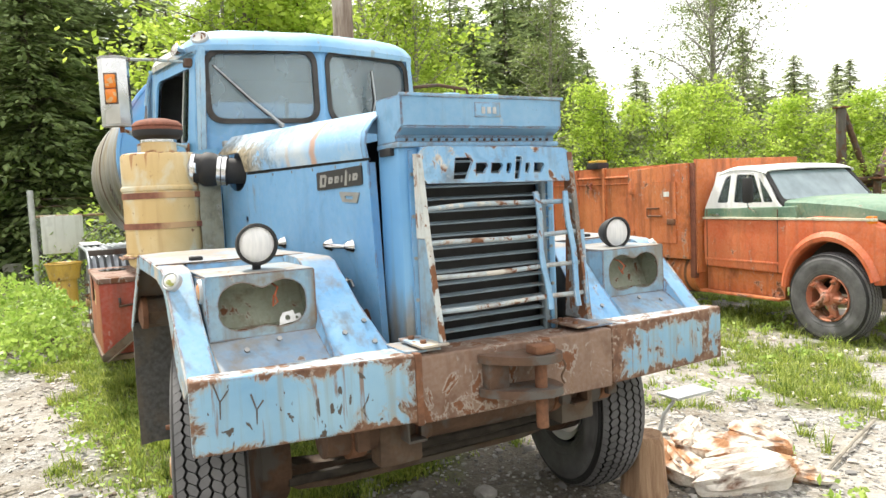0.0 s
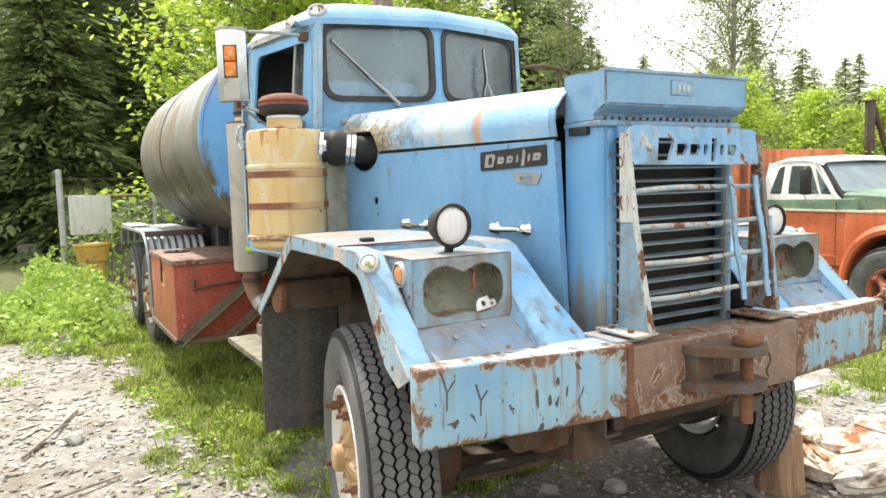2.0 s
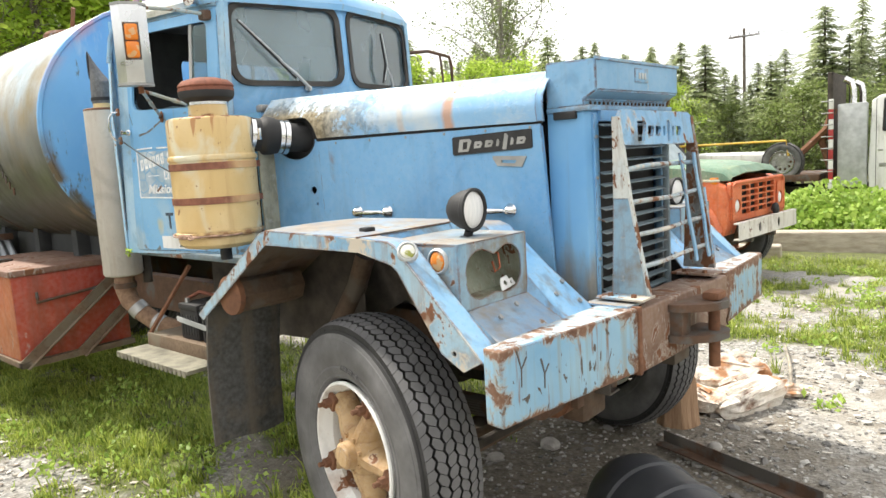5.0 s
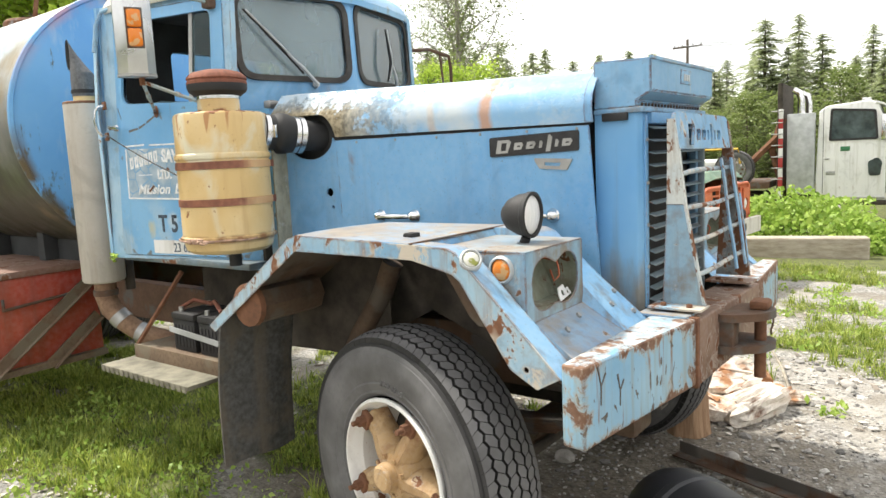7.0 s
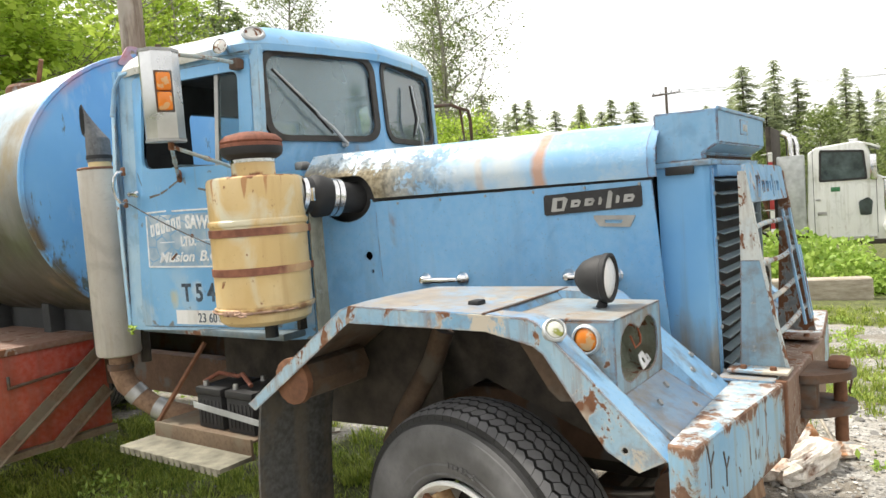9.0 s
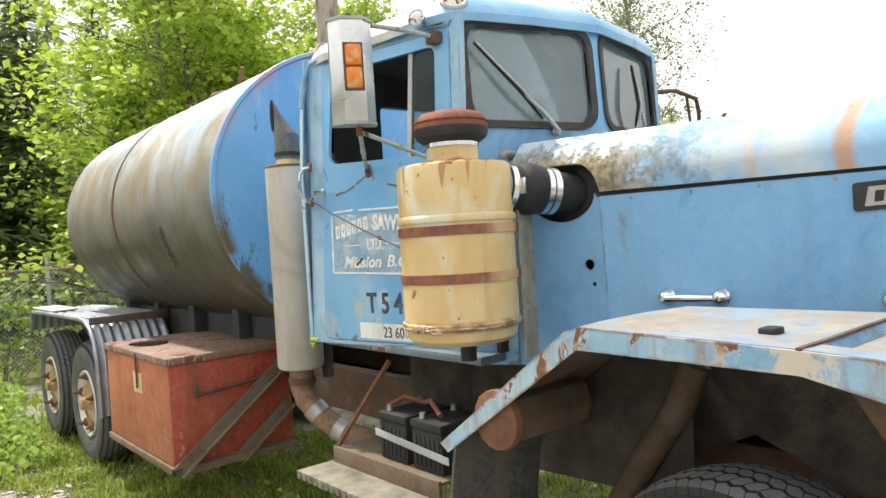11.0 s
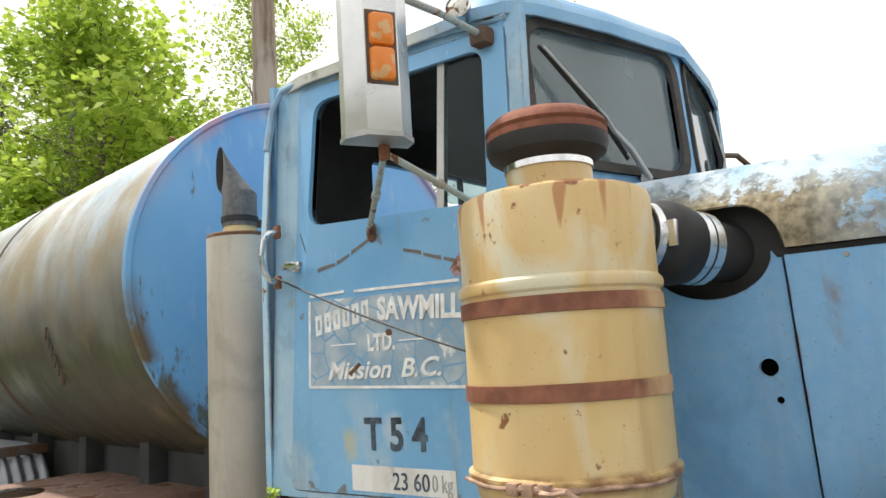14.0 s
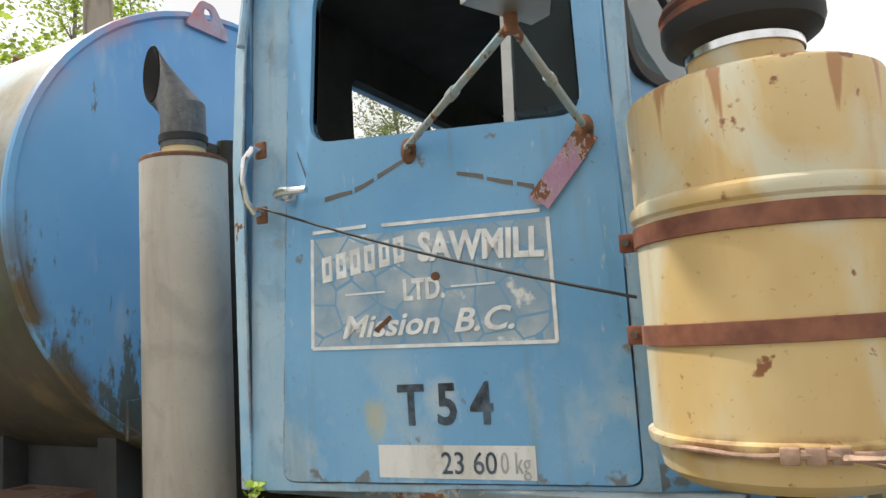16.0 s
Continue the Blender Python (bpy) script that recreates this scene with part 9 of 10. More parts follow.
    Q("yellow_rail", tube([(0.05, 4.0, 1.6), (0.05, 4.05, 1.98), (0.05, 9.0, 1.98), (0.05, 9.05, 1.6)], 0.03, 8), M_YELLOW, "yellow guard rail", deck)
    wheel((0.15, 4.15, 1.45), T, tyre, rim, disc, nut, 0.16, 5, out=-0.02)
    return T


M_WINDARK = plain("dark_window", (0.075, 0.10, 0.10), 0.06, 0, 0.35, 2.5)
M_WEEDGREEN = plain("green_mark", (0.05, 0.20, 0.09), 0.6)
M_STRIPE_RED = plain("red_stripe", (0.42, 0.04, 0.04), 0.5)
build_white()


# ---- timber, stump and broken wood ----

def broken_wood(seed, size, at, turn, tilt, label):
    """A split, weathered chunk of log."""
    rng = np.random.default_rng(seed)
    L, w, h = size
    rows = []
    n = 16
    for i in range(15):
        f = i / 14
        end = 1.0 - 0.55 * abs(2 * f - 1) ** 6
        ring = []
        for j in range(n):
            a = 2 * math.pi * j / n
            r = 1 + 0.16 * noise.noise((f * 2.2 + seed, math.cos(a) * 1.3, math.sin(a) * 1.3)) + 0.50 * noise.noise((f * 0.7, j * 1.37 + seed * 3, 4.0)) - (0.22 if (j * 7 + seed) % 5 == 0 and 0.15 + 0.1 * (j % 3) < f < 0.7 + 0.1 * (j % 4) else 0)
            zz = math.sin(a) * h / 2 * r * end
            if math.sin(a) > 0.3:
                zz = zz * 0.75 + 0.10 * h * noise.noise((f * 5, j * 2.0, seed))
            ring.append(((f - 0.5) * L + (0.22 * L * noise.noise((j * 1.7, seed, 0)) if i in (0, 14) else 0.10 * L * noise.noise((j * 1.7, seed, 0)) if i in (1, 13) else 0), math.cos(a) * w / 2 * r * end, zz))
        rows.append(ring)
    bm = loft(rows, None, True, True)
    m = pose(*at, tilt[0], tilt[1], turn)
    bm.transform(m)
    log = whole("broken_log", bm, M_SPLIT, label, "log", "pile of broken wood")
    for f in log.data.polygons:
        f.use_smooth = False
    for k in range(12):     # splinters that stand away
        y = rng.uniform(-0.4, 0.4) * w
        x = rng.uniform(-0.45, 0.2) * L
        l = rng.uniform(0.15, 0.45) * L
        z = h * rng.uniform(0.2, 0.42)
        t = rng.uniform(0.006, 0.02)
        s = loft([[(x, y, z - t), (x, y + t * 2.2, z - t * .5), (x, y + t, z + t * .6)], [(x + l * 0.5, y - t, z), (x + l * .5, y + t * 2.5, z + t), (x + l * .5, y + t, z + t * 1.6)], [(x + l, y, z + t), (x + l, y + t * .6, z + t * 1.2), (x + l, y + t * .3, z + t * 1.5)]], None, True, True)
        s.transform(m)
        part("splinter", s, M_SPLIT, log)
    return log


n = Nodes("split_pale_wood")
g1 = n.noise(26, 6, (0.10, 1, 1), 0.6)
c = n.mix(n.ramp(g1, 0.35, 0.62), (0.60, 0.52, 0.43), (0.78, 0.73, 0.66))
c = n.mix(n.ramp(n.noise(4.5, 7), 0.50, 0.60), c, (0.38, 0.19, 0.09))
c = n.mix(n.ramp(n.noise(7, 6, (0.2, 1, 1)), 0.60, 0.68), c, (0.12, 0.065, 0.04))
n.set(color=c, rough=0.85)
n.bump(n.math('ADD', g1, n.noise(9, 6)), 0.8, 0.02)
M_SPLIT = n.mat
for args in ((1, (0.46, 0.24, 0.17), (1.46, 0.40, 0.10), 70, (0, 0), "pale split log chunk lying on the gravel"),
             (2, (0.52, 0.26, 0.20), (1.78, 0.30, 0.12), -38, (0, 8), "pale split log chunk leaning on another"),
             (3, (0.56, 0.26, 0.22), (1.60, 0.10, 0.10), -20, (10, -4), "cracked pale log chunk with brown rot"),
             (4, (0.40, 0.10, 0.09), (1.92, 0.02, 0.05), -52, (0, 4), "narrow splintered piece of pale wood"),
             (5, (0.34, 0.16, 0.13), (1.95, 0.24, 0.18), -62, (14, 12), "pale split log chunk lying on the pile"),
             (6, (0.42, 0.12, 0.08), (1.66, 0.52, 0.20), 30, (0, 0), "short flat slab of pale wood")):
    broken_wood(*args)
rows = []
for k, (z, r) in enumerate(((-0.03, 0.135), (0.06, 0.12), (0.15, 0.112), (0.24, 0.108), (0.30, 0.104), (0.335, 0.09))):
    rows.append([(1.155 + r * math.cos(a) * (1 + 0.12 * noise.noise((math.cos(a) * 2, math.sin(a) * 2, 1))), 0.36 + r * math.sin(a) * (1 + 0.12 * noise.noise((math.cos(a) * 2, math.sin(a) * 2, 7))), z + (0.045 * noise.noise((a * 2.2, 3, 0)) if k >= 4 else 0)) for a in [2 * math.pi * j / 22 for j in range(22)]])
n = Nodes("stump_wood")
g1 = n.noise(22, 6, (1, 1, 0.08), 0.6)
c = n.mix(n.ramp(g1, 0.35, 0.65), (0.22, 0.125, 0.07), (0.44, 0.29, 0.18))
n.set(color=c, rough=0.9)
n.bump(g1, 0.8, 0.02)
whole("stump", loft(rows, None, True, True), n.mat, "short brown upright wooden block chocking the front wheel", "wood block")
bm = tube([(1.92, 0.98, 0.02), (1.94, 0.96, 0.14), (2.0, 0.93, 0.22), (1.98, 0.92, 0.27)], [0.016, 0.013, 0.012, 0.01], 7)
box((1.90, 0.80, 0.27), (2.24, 0.98, 0.29), 0.006, bm, pose(0, 0, 0))
whole("bent_stake", bm, M_GALV, "pale flat board on a bent stake", "stake")
# long squared timber under the bushes
n = Nodes("old_timber")
g1 = n.noise(14, 6, (1, 0.08, 1), 0.6)
c = n.mix(n.ramp(g1, 0.3, 0.68), (0.26, 0.22, 0.17), (0.50, 0.45, 0.38))
n.set(color=c, rough=0.9)
n.bump(g1, 0.6, 0.02)
M_TIMBER = n.mat
bm = box((-0.17, -0.75, 0.0), (0.17, 1.9, 0.40), 0.05, None, pose(10.6, 1.15, ground_z(10.6, 1) - 0.04, 0, 0, 14), 3)
whole("timber", bm, M_TIMBER, "long weathered squared timber lying below the bushes", "timber")
bm = box((-0.15, -1.4, 0.0), (0.15, 1.2, 0.28), 0.05, None, pose(8.9, 3.4, ground_z(8.9, 3.4) - 0.03, 0, 0, 12), 3)
whole("timber", bm, M_TIMBER, "weathered timber lying in the grass", "timber")

# iron and black drum in front of the bumper
bm = bmesh.new()
a, b = Vector((0.77, 0.30, 0.035)), Vector((0.46, -0.58, 0.045))
d = (b - a).normalized()
sd = d.cross(Vector((0, 0, 1))).normalized()
loft([[tuple(p + sd * u + Vector((0, 0, v))) for u, v in ((-0.035, 0), (0.035, 0), (0.035, 0.008), (-0.027, 0.008), (-0.027, 0.07), (-0.035, 0.07))] for p in (a, b)], bm, True, True)
whole("angle_iron", bm, M_RUST_DARK, "rusty length of angle iron on the gravel", "angle iron")
M_PLASTIC = plain("black_plastic", (0.045, 0.048, 0.055), 0.42, 0, 0.2, 5)
drum_axis = axis_to((-0.27, -0.25, 0.115), (-0.55, -0.83, 0)) @ Matrix.Diagonal((1.22, 1.22, 1, 1))
drum = whole("black_drum", lathe([(0.13, -0.42), (0.175, -0.40), (0.195, -0.34), (0.20, -0.26), (0.20, 0.45), (0.0, 0.45)], drum_axis, 40), M_PLASTIC, "black plastic drum lying on its side", "drum")
part("end", lathe([(0.0, -0.44), (0.08, -0.438), (0.13, -0.43), (0.135, -0.41), (0.0, -0.40)], drum_axis, 32), M_PLASTIC, drum)
for z in (-0.22, 0.0):
    part("rib", lathe([(0.198, z - 0.03), (0.208, z - 0.015), (0.208, z + 0.015), (0.198, z + 0.03)], drum_axis, 40), M_PLASTIC, drum)


# ---- batteries on the shelf ----
def battery(y):
    B = thing("battery", (-0.76, y, 0.757), "black truck battery on the rusty shelf, strapped down", "battery", "batteries")
    case = part("case", box((-0.845, y - 0.095, 0.758), (-0.60, y + 0.095, 0.925), 0.008), M_BLACK, B)
    part("lid", box((-0.850, y - 0.10, 0.925), (-0.595, y + 0.10, 0.962), 0.010), M_BLACK, B)
    for k in range(6):
        part("rib", box((-0.849, y - 0.08 + 0.029 * k, 0.78), (-0.844, y - 0.068 + 0.029 * k, 0.90), 0.002), M_BLACK, B)
    for x in (-0.81, -0.64):
        part("terminal", lathe([(0, 0.028), (0.012, 0.026), (0.015, 0.0), (0, 0)], pose(x, y + 0.06, 0.960), 12), M_STEEL, B, "dull lead terminal")
    return B


battery(2.355)
battery(2.125)
st = whole("strap", sheet([(1.98, 0.815), (2.47, 0.855), (2.47, 0.885), (1.98, 0.845)], [], lambda u, v, w: (-0.856 + w, u, v), 0.003), M_GALV, "grey webbing strap across the batteries", "strap")
bm = tube([(-0.80, 2.45, 0.97), (-0.74, 2.40, 1.01), (-0.70, 2.30, 0.99), (-0.75, 2.2, 1.02), (-0.80, 2.08, 0.985)], 0.011, 8)
whole("battery_cable", bm, M_RUST_RED, "red-brown battery cables lying over the batteries", "cable")


# ---- fence with chain link, at the back of the yard ----
def build_fence():
    F = thing("fence", (-1.6, 12.3, 0), "chain-link fence with galvanised posts and weeds", "fence")
    for x, h, r in ((-1.72, 2.08, 0.055), (-0.18, 1.80, 0.035), (1.9, 1.75, 0.035), (4.0, 1.75, 0.035), (6.1, 1.75, 0.035)):
        part("post", rod((x, 12.3, -0.2), (x, 12.3, h), r, 14), M_GALV, F)
    part("top_rail", rod((-1.72, 12.3, 1.60), (6.1, 12.3, 1.55), 0.024, 10), M_RAILRUST, F, "rust-stained top rail")
    for z in (1.78, 1.92):
        part("wire", tube([(-1.7, 12.3, z), (2.0, 12.32, z - 0.05), (6.1, 12.3, z)], 0.005, 5), M_RUST_DARK, F)
    bm = bmesh.new()
    s = 0.068
    x0, x1, z0, z1 = -1.7, 6.1, 0.08, 1.58
    k = 0
    H = z1 - z0
    x = x0 - H
    while x < x1:
        for sg in (1, -1):
            a = Vector((x, 12.3, z0)) if sg > 0 else Vector((x + H, 12.3, z0))
            b = a + Vector((sg * H, 0, H))
            lo, hi = (a, b)
            def clip(p, q):
                t0, t1 = 0.0, 1.0
                dx = q.x - p.x
                for lim, up in ((x0, True), (x1, False)):
                    t = (lim - p.x) / dx
                    if (dx > 0) == up:
                        t0 = max(t0, t)
                    else:
                        t1 = min(t1, t)
                return (p.lerp(q, t0), p.lerp(q, t1)) if t0 < t1 - 1e-3 else None
            r = clip(lo, hi)
            if r:
                rod(r[0], r[1], 0.0028, 3, bm, None, False)
        x += s
    mesh = part("chain_link_mesh", bm, M_GALV, F, "diamond wire mesh")
    tagged(mesh, kind="stuff")
    part("board", box((-1.60, 12.24, 0.92), (-0.92, 12.27, 1.60), 0.006), M_BOARD, F, "weathered white board wired to the fence")


M_RAILRUST = rusty("stained_rail", (0.22, 0.15, 0.10), (0.34, 0.24, 0.17), (0.40, 0.38, 0.35), 0.5)
M_BOARD = worn_paint("white_board", (0.52, 0.54, 0.52), (0.60, 0.62, 0.60), 0.72, 0.60, (0.30, 0.31, 0.27), 0.7, 0.6)
build_fence()
bm = lathe([(0.0, 0.02), (0.24, 0.02), (0.29, 0.28), (0.31, 0.30), (0.30, 0.32), (0.27, 0.30), (0.22, 0.06), (0, 0.05)], pose(-1.30, 11.95, 0.45), 28)
lathe([(0.0, 0.0), (0.2, 0.0), (0.2, 0.5), (0, 0.5)], pose(-1.30, 11.95, -0.03), 18, bm)
whole("half_drum", bm, worn_paint("yellow_drum_paint", (0.50, 0.30, 0.03), (0.55, 0.36, 0.07), 0.62, 0.6, (0.2, 0.12, 0.04)), "yellow cut-down steel drum on a stand by the fence", "drum")
whole("concrete_block", box((-2.6, 19.8, -0.1), (-2.0, 20.2, 0.35), 0.03), plain("concrete", (0.40, 0.39, 0.36), 0.9), "grey concrete block in the grass", "block")


# ---- poles and wires ----
def pole_mesh(h, r0, r1, seed):
    rows = []
    for k in range(30):
        f = k / 29
        r = r0 + (r1 - r0) * f
        rows.append([(r * math.cos(a) * (1 + 0.07 * noise.noise((math.cos(a) * 3, math.sin(a) * 3, f * 9 + seed))), r * math.sin(a) * (1 + 0.07 * noise.noise((math.cos(a) * 3, math.sin(a) * 3, f * 9 - seed))), h * f) for a in [2 * math.pi * j / 18 for j in range(18)]])
    return loft(rows, None, True, True)


n = Nodes("peeling_trunk")
g1 = n.noise(10, 7, (1, 1, 0.10), 0.65)
c = n.mix(n.ramp(g1, 0.40, 0.60), (0.16, 0.12, 0.095), (0.34, 0.285, 0.24))
c = n.mix(n.ramp(n.noise(2.2, 6, (1, 1, 0.35)), 0.50, 0.58, 0, 0.8), c, (0.43, 0.385, 0.345))
n.set(color=c, rough=0.9)
n.bump(g1, 0.9, 0.03)
M_TRUNK = n.mat
bm = pole_mesh(11.0, 0.185, 0.14, 3)
bm.transform(pose(POLE[0], POLE[1], ground_z(*POLE) - 0.2))
whole("dead_trunk", bm, M_TRUNK, "tall bare grey-brown trunk with peeling bark", "trunk")
px, py = polar(72.4, 58, -3.0, -0.8)
U = thing("utility_pole", (px, py, -0.6), "distant wooden utility pole with a crossarm", "utility pole")
part("pole", rod((px, py, -0.7), (px, py, 9.6), 0.14, 10, None, 0.10), M_BARK, U)
part("crossarm", box((px - 0.06, py - 1.1, 9.0), (px + 0.06, py + 1.1, 9.12), 0.01), M_BARK, U)
for k in (-1.0, -0.4, 0.4, 1.0):
    part("insulator", rod((px, py + k, 9.1), (px, py + k, 9.28), 0.05, 8), M_GALV, U)
for j, (dz, k) in enumerate(((9.2, -1.0), (9.2, 1.0), (7.6, 0.0))):
    a = Vector((px, py + k, dz))
    b = Vector((*polar(118, 58, -3.0, -0.8), dz + 0.5))
    pts = [a.lerp(b, i / 16) - Vector((0, 0, 1.6 * math.sin(math.pi * i / 16))) for i in range(17)]
    whole("power_line", tube(pts, 0.022, 5), M_GALV, "sagging overhead line to the utility pole", "cable", "overhead lines")
# rusty machine posts behind the dump truck
R = thing("rusty_gantry", (15.6, 7.3, ground_z(15.6, 7.3)), "rusty steel gantry of leaning posts standing behind the dump truck", "gantry")
for a, b, r in (((14.75, 7.5, -0.5), (14.72, 7.5, 3.26), 0.11), ((14.80, 7.5, 3.2), (15.45, 7.25, 1.4), 0.07), ((17.15, 7.44, 3.04), (14.95, 6.80, 1.6), 0.10), ((17.25, 7.40, -0.5), (17.22, 7.42, 2.95), 0.10),
                ((16.41, 6.65, -0.5), (16.40, 6.66, 2.16), 0.10), ((15.3, 7.0, -0.5), (15.3, 7.0, 1.75), 0.09)):
    part("beam", rod(a, b, r, 8), M_RUST_DARK, R)
    part("plate", box((b[0] - r * 1.2, b[1] - r * 1.2, b[2] - 0.02), (b[0] + r * 1.2, b[1] + r * 1.2, b[2] + 0.02), 0.006), M_RUST, R)
part("cross_beam", rod((14.75, 7.5, 1.55), (16.5, 6.65, 1.55), 0.09, 8), M_RUST_DARK, R)


# ---- weeds and bushes ----
def bush(seed, centre, radii, n, size, label, mat, name="bush", flowers=0):
    """A low mound of bramble leaves on many thin canes."""
    rng = np.random.default_rng(seed)
    u = rng.normal(size=(n, 3))
    u[:, 2] = np.abs(u[:, 2])
    u = unit(u) * rng.uniform(0.35, 1.0, size=(n, 1)) ** 0.45
    lump = np.array([1 + 0.34 * noise.noise((a * 2.3 + seed, b * 2.3, c * 2.3)) for a, b, c in u])[:, None]
    c = u * lump * np.array(radii)
    c[:, 2] = np.maximum(c[:, 2], 0.02)
    ob = new(name, None)
    B = tagged(ob, label, "bush")
    B.matrix_world = pose(centre[0], centre[1], ground_z(centre[0], centre[1]))
    lines = []
    for k in range(36):
        v = c[rng.integers(0, n)]
        lines.append(([Vector((v[0] * .35, v[1] * .35, 0)), Vector((v[0] * .7, v[1] * .7, v[2] * .8)), Vector(v)], [0.007, 0.005, 0.003]))
    under_local(new("canes", wood_mesh(lines, M_BARK, 4)), B)
    under_local(new("leaves", quads("leaves", leaves(c, size, rng, 0.8, 0.1), mat)), B)
    return B


bush(71, (-1.85, 7.6), (0.6, 1.5, 0.50), 2300, 0.066, "light green brambles growing beside the rear wheels", M_WEED)
bush(72, (-1.9, 9.6), (0.8, 1.4, 0.75), 2800, 0.070, "light green brambles in front of the fence", M_WEED)
bush(73, (-2.6, 8.6), (0.6, 0.9, 0.28), 800, 0.060, "light green brambles beside the gravel track", M_WEED)
bush(74, (-0.9, 12.4), (1.1, 0.3, 1.75), 900, 0.09, "vine climbing over the fence", M_WEED)
bush(75, (12.1, 1.75), (1.25, 1.9, 1.02), 6500, 0.11, "dense bright green brambles above the timber", M_WEED)
bush(76, (12.0, -0.45), (0.8, 0.7, 0.55), 1800, 0.10, "low bright green brambles trailing from the timber", M_WEED)
bush(77, (12.9, 3.9), (1.6, 1.8, 1.0), 4200, 0.11, "dense bright green brambles behind the timber", M_WEED)


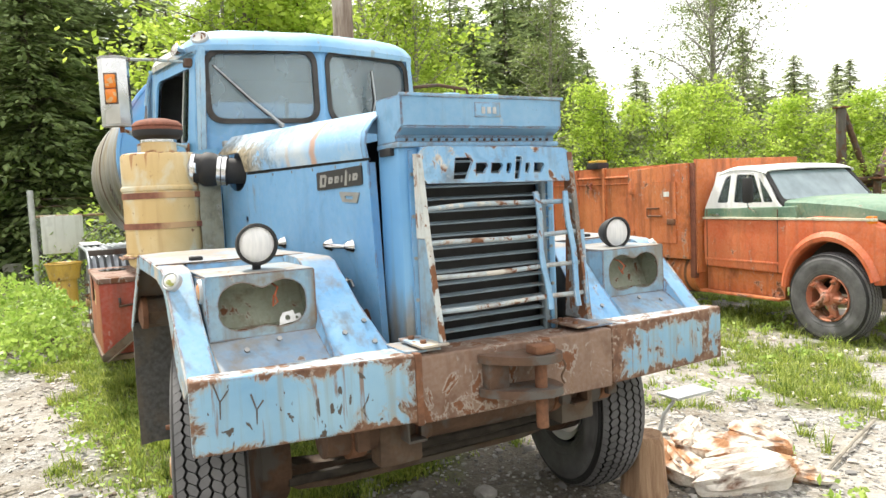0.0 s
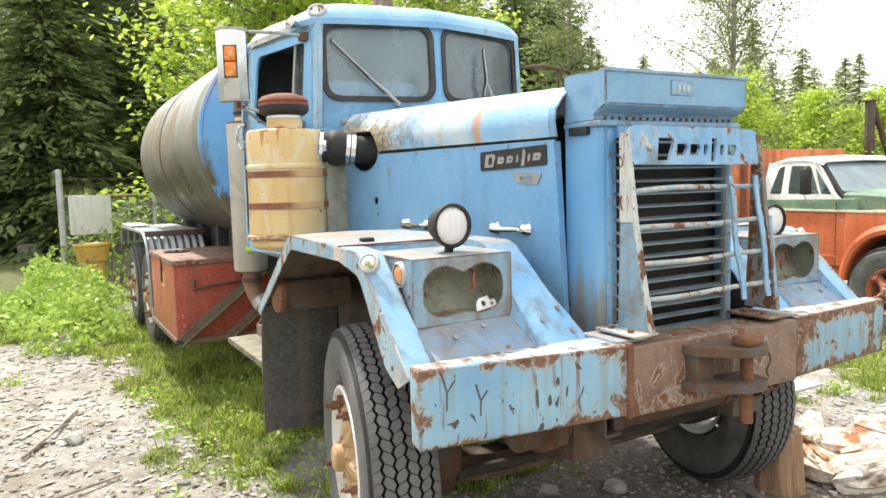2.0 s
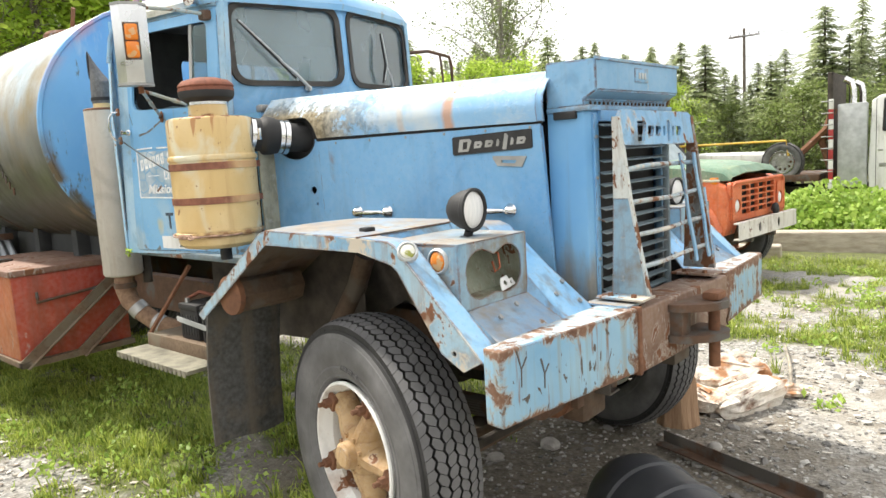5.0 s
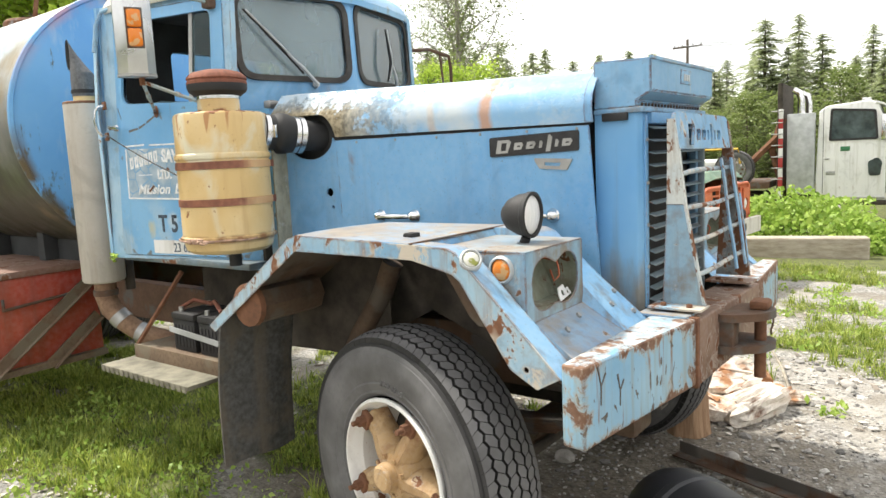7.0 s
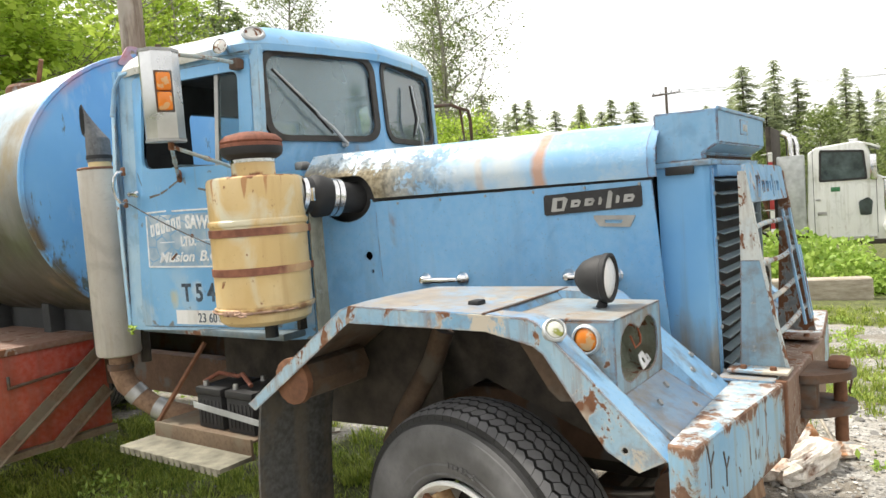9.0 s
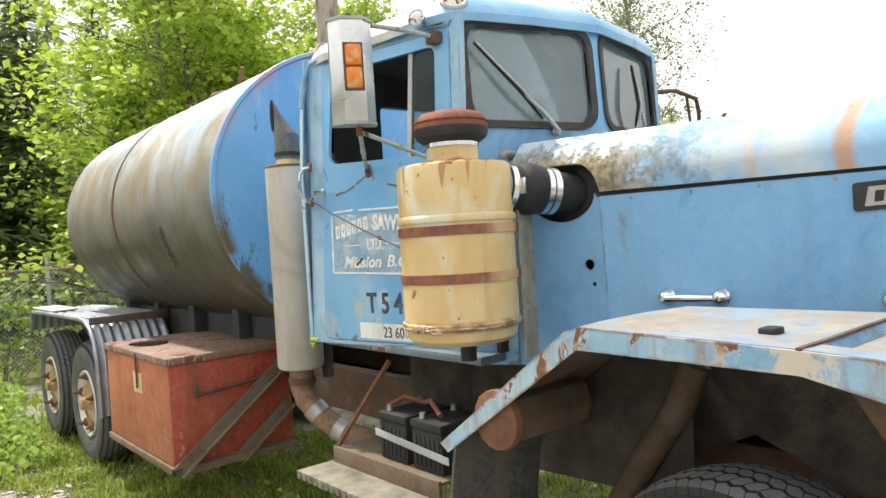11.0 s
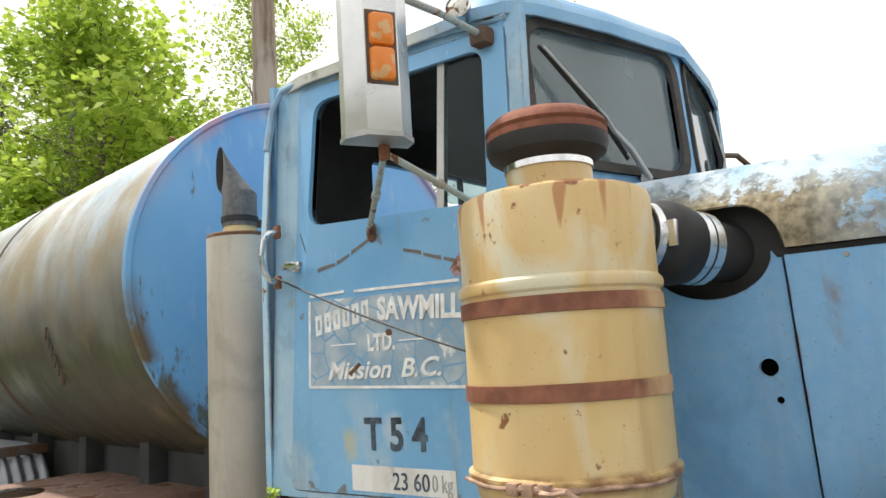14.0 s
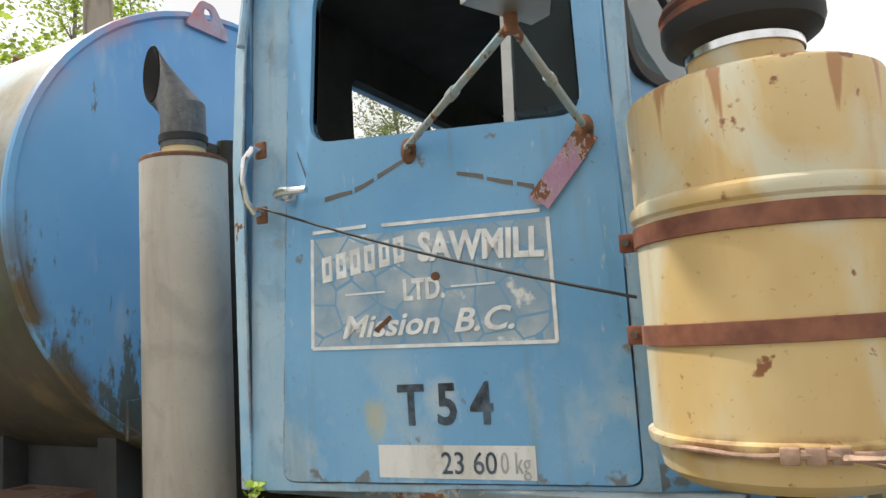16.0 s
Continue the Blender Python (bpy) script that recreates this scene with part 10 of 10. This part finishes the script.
def scatter():
    """Small weeds, stones, wood chips and twigs on the yard."""
    rng = np.random.default_rng(17)
    rows = []
    for k in range(420):
        x, y = rng.uniform(-4.5, 9), rng.uniform(-1.2, 9)
        if -1.05 < x < 1.3 and -0.2 < y < 8 or grassy(x, y) < 0.12 and rng.uniform() < 0.6:
            continue
        m = int(rng.integers(14, 46))
        c = rng.normal(size=(m, 3)) * np.array([0.055, 0.055, 0.03]) + np.array([x, y, ground_z(x, y) + 0.035])
        rows.append(leaves(c, 0.05, rng, 0.55, -0.5))
    for k in range(45):      # taller weeds in the shade beside the step
        x, y = rng.uniform(-1.7, -0.4), rng.uniform(1.5, 4.2)
        m = int(rng.integers(10, 30))
        c = rng.normal(size=(m, 3)) * np.array([0.06, 0.06, 0.04]) + np.array([x, y, ground_z(x, y) + 0.06])
        rows.append(leaves(c, 0.04, rng, 0.5, -0.2))
    tagged(new("weeds", quads("weeds", rows, M_WEED)), "small broad-leaved weeds scattered over the yard", "weeds", kind="stuff")
    bm = bmesh.new()
    verts, faces = [], []
    ico = bmesh.new()
    bmesh.ops.create_icosphere(ico, subdivisions=1, radius=1)
    iv = np.array([v.co[:] for v in ico.verts])
    ifc = [[v.index for v in f.verts] for f in ico.faces]
    ico.free()
    for k in range(8200):
        x, y = rng.uniform(-4.6, 6.0), rng.uniform(-1.4, 7.0)
        if k % 2:
            x, y = rng.uniform(-0.5, 3.2), rng.uniform(-1.2, 1.6)
        s = rng.uniform(0.005, 0.016) * (1 + 1.4 * (rng.uniform() < 0.05))
        p = iv * np.array([s, s * rng.uniform(0.6, 1.1), s * 0.55]) * (1 + 0.25 * rng.normal(size=(len(iv), 1)))
        a = rng.uniform(0, 6.28)
        p = p @ np.array([[math.cos(a), math.sin(a), 0], [-math.sin(a), math.cos(a), 0], [0, 0, 1]])
        o = len(verts)
        verts += (p + np.array([x, y, ground_z(x, y) + s * 0.15])).tolist()
        faces += [[o + i for i in f] for f in ifc]
    me = bpy.data.meshes.new("gravel")
    me.from_pydata(verts, [], faces)
    n = Nodes("gravel_stones")
    n.set(color=n.mix(n.island(), (0.13, 0.125, 0.12), (0.50, 0.485, 0.45)), rough=0.85)
    me.materials.append(n.mat)
    tagged(new("gravel", me), "loose grey gravel stones on the yard", "gravel", kind="stuff")
    verts, faces = [], []
    for k in range(5200):    # pale wood chips and bits of bark
        x, y = rng.uniform(-4.2, -1.15), rng.uniform(0.8, 7.0)
        if k % 3 == 0:
            x, y = rng.uniform(1.0, 6.0), rng.uniform(-0.5, 5.0)
        L, w, t = rng.uniform(0.008, 0.045) * (0.6 + 0.6 * (k % 4 == 0)), rng.uniform(0.005, 0.02), rng.uniform(0.002, 0.006)
        a, tl = rng.uniform(0, 6.28), rng.normal() * 0.25
        cr = rng.uniform(0.25, 1.25, 4)
        o = len(verts)
        z = ground_z(x, y) + 0.006
        for i in (-1, 1):
            for j in (-1, 1):
                for q in (0, 1):
                    li, wj = L * i * cr[(i + j) % 4], w * j * cr[(i - j + q) % 4]
                    verts.append((x + math.cos(a) * li - math.sin(a) * wj, y + math.sin(a) * li + math.cos(a) * wj, z + q * t + i * L * tl * 0.4 + abs(L * tl) * 0.4))
        faces += [[o + i for i in f] for f in ((0, 1, 3, 2), (4, 6, 7, 5), (0, 4, 5, 1), (2, 3, 7, 6), (0, 2, 6, 4), (1, 5, 7, 3))]
    me = bpy.data.meshes.new("wood_chips")
    me.from_pydata(verts, [], faces)
    n = Nodes("chips")
    n.set(color=n.mix(n.island(), (0.13, 0.10, 0.075), (0.66, 0.62, 0.55)), rough=0.9)
    me.materials.append(n.mat)
    tagged(new("wood_chips", me), "pale wood chips and bark scattered on the track", "wood chips", kind="stuff")


scatter()
for k, (x, y, s) in enumerate(((0.42, 0.80, 0.055), (2.55, -0.30, 0.05), (-2.0, 3.35, 0.06), (0.10, 0.95, 0.04), (2.9, 0.6, 0.04), (0.9, 0.05, 0.035))):
    bm = bmesh.new()
    bmesh.ops.create_icosphere(bm, subdivisions=2, radius=s)
    for v in bm.verts:
        v.co = Vector((v.co.x * 1.2, v.co.y, v.co.z * 0.75)) * (1 + 0.35 * noise.noise(v.co * 18 + Vector((k, 0, 0))))
    bm.transform(pose(x, y, ground_z(x, y) + s * 0.45, 0, 0, 50 * k))
    whole("stone", bm, plain("stone_%d" % k, (0.42, 0.40, 0.37), 0.85, 0, 0.2, 14, 0.4) if k == 0 else bpy.data.materials["stone_0"], "grey fist-sized stone on the gravel", "stone", "loose stones")
for k, line in enumerate((((-3.0, 2.3), (-2.75, 2.9), (-2.6, 3.3), (-2.62, 3.8)), ((-2.3, 3.2), (-2.1, 3.6), (-1.95, 4.1)), ((-3.3, 3.6), (-2.9, 4.0), (-2.5, 4.2)), ((2.2, 0.0), (2.7, 0.15), (3.3, 0.35)), ((-2.6, 1.9), (-2.2, 2.25), (-1.8, 2.5)))):
    pts = [(x, y, ground_z(x, y) + 0.02 + 0.02 * (i % 2)) for i, (x, y) in enumerate(line)]
    whole("stick", tube(pts, [0.012, 0.011, 0.009, 0.006][:len(pts)], 6), M_WOOD, "dry bare stick lying on the ground", "stick", "fallen sticks")
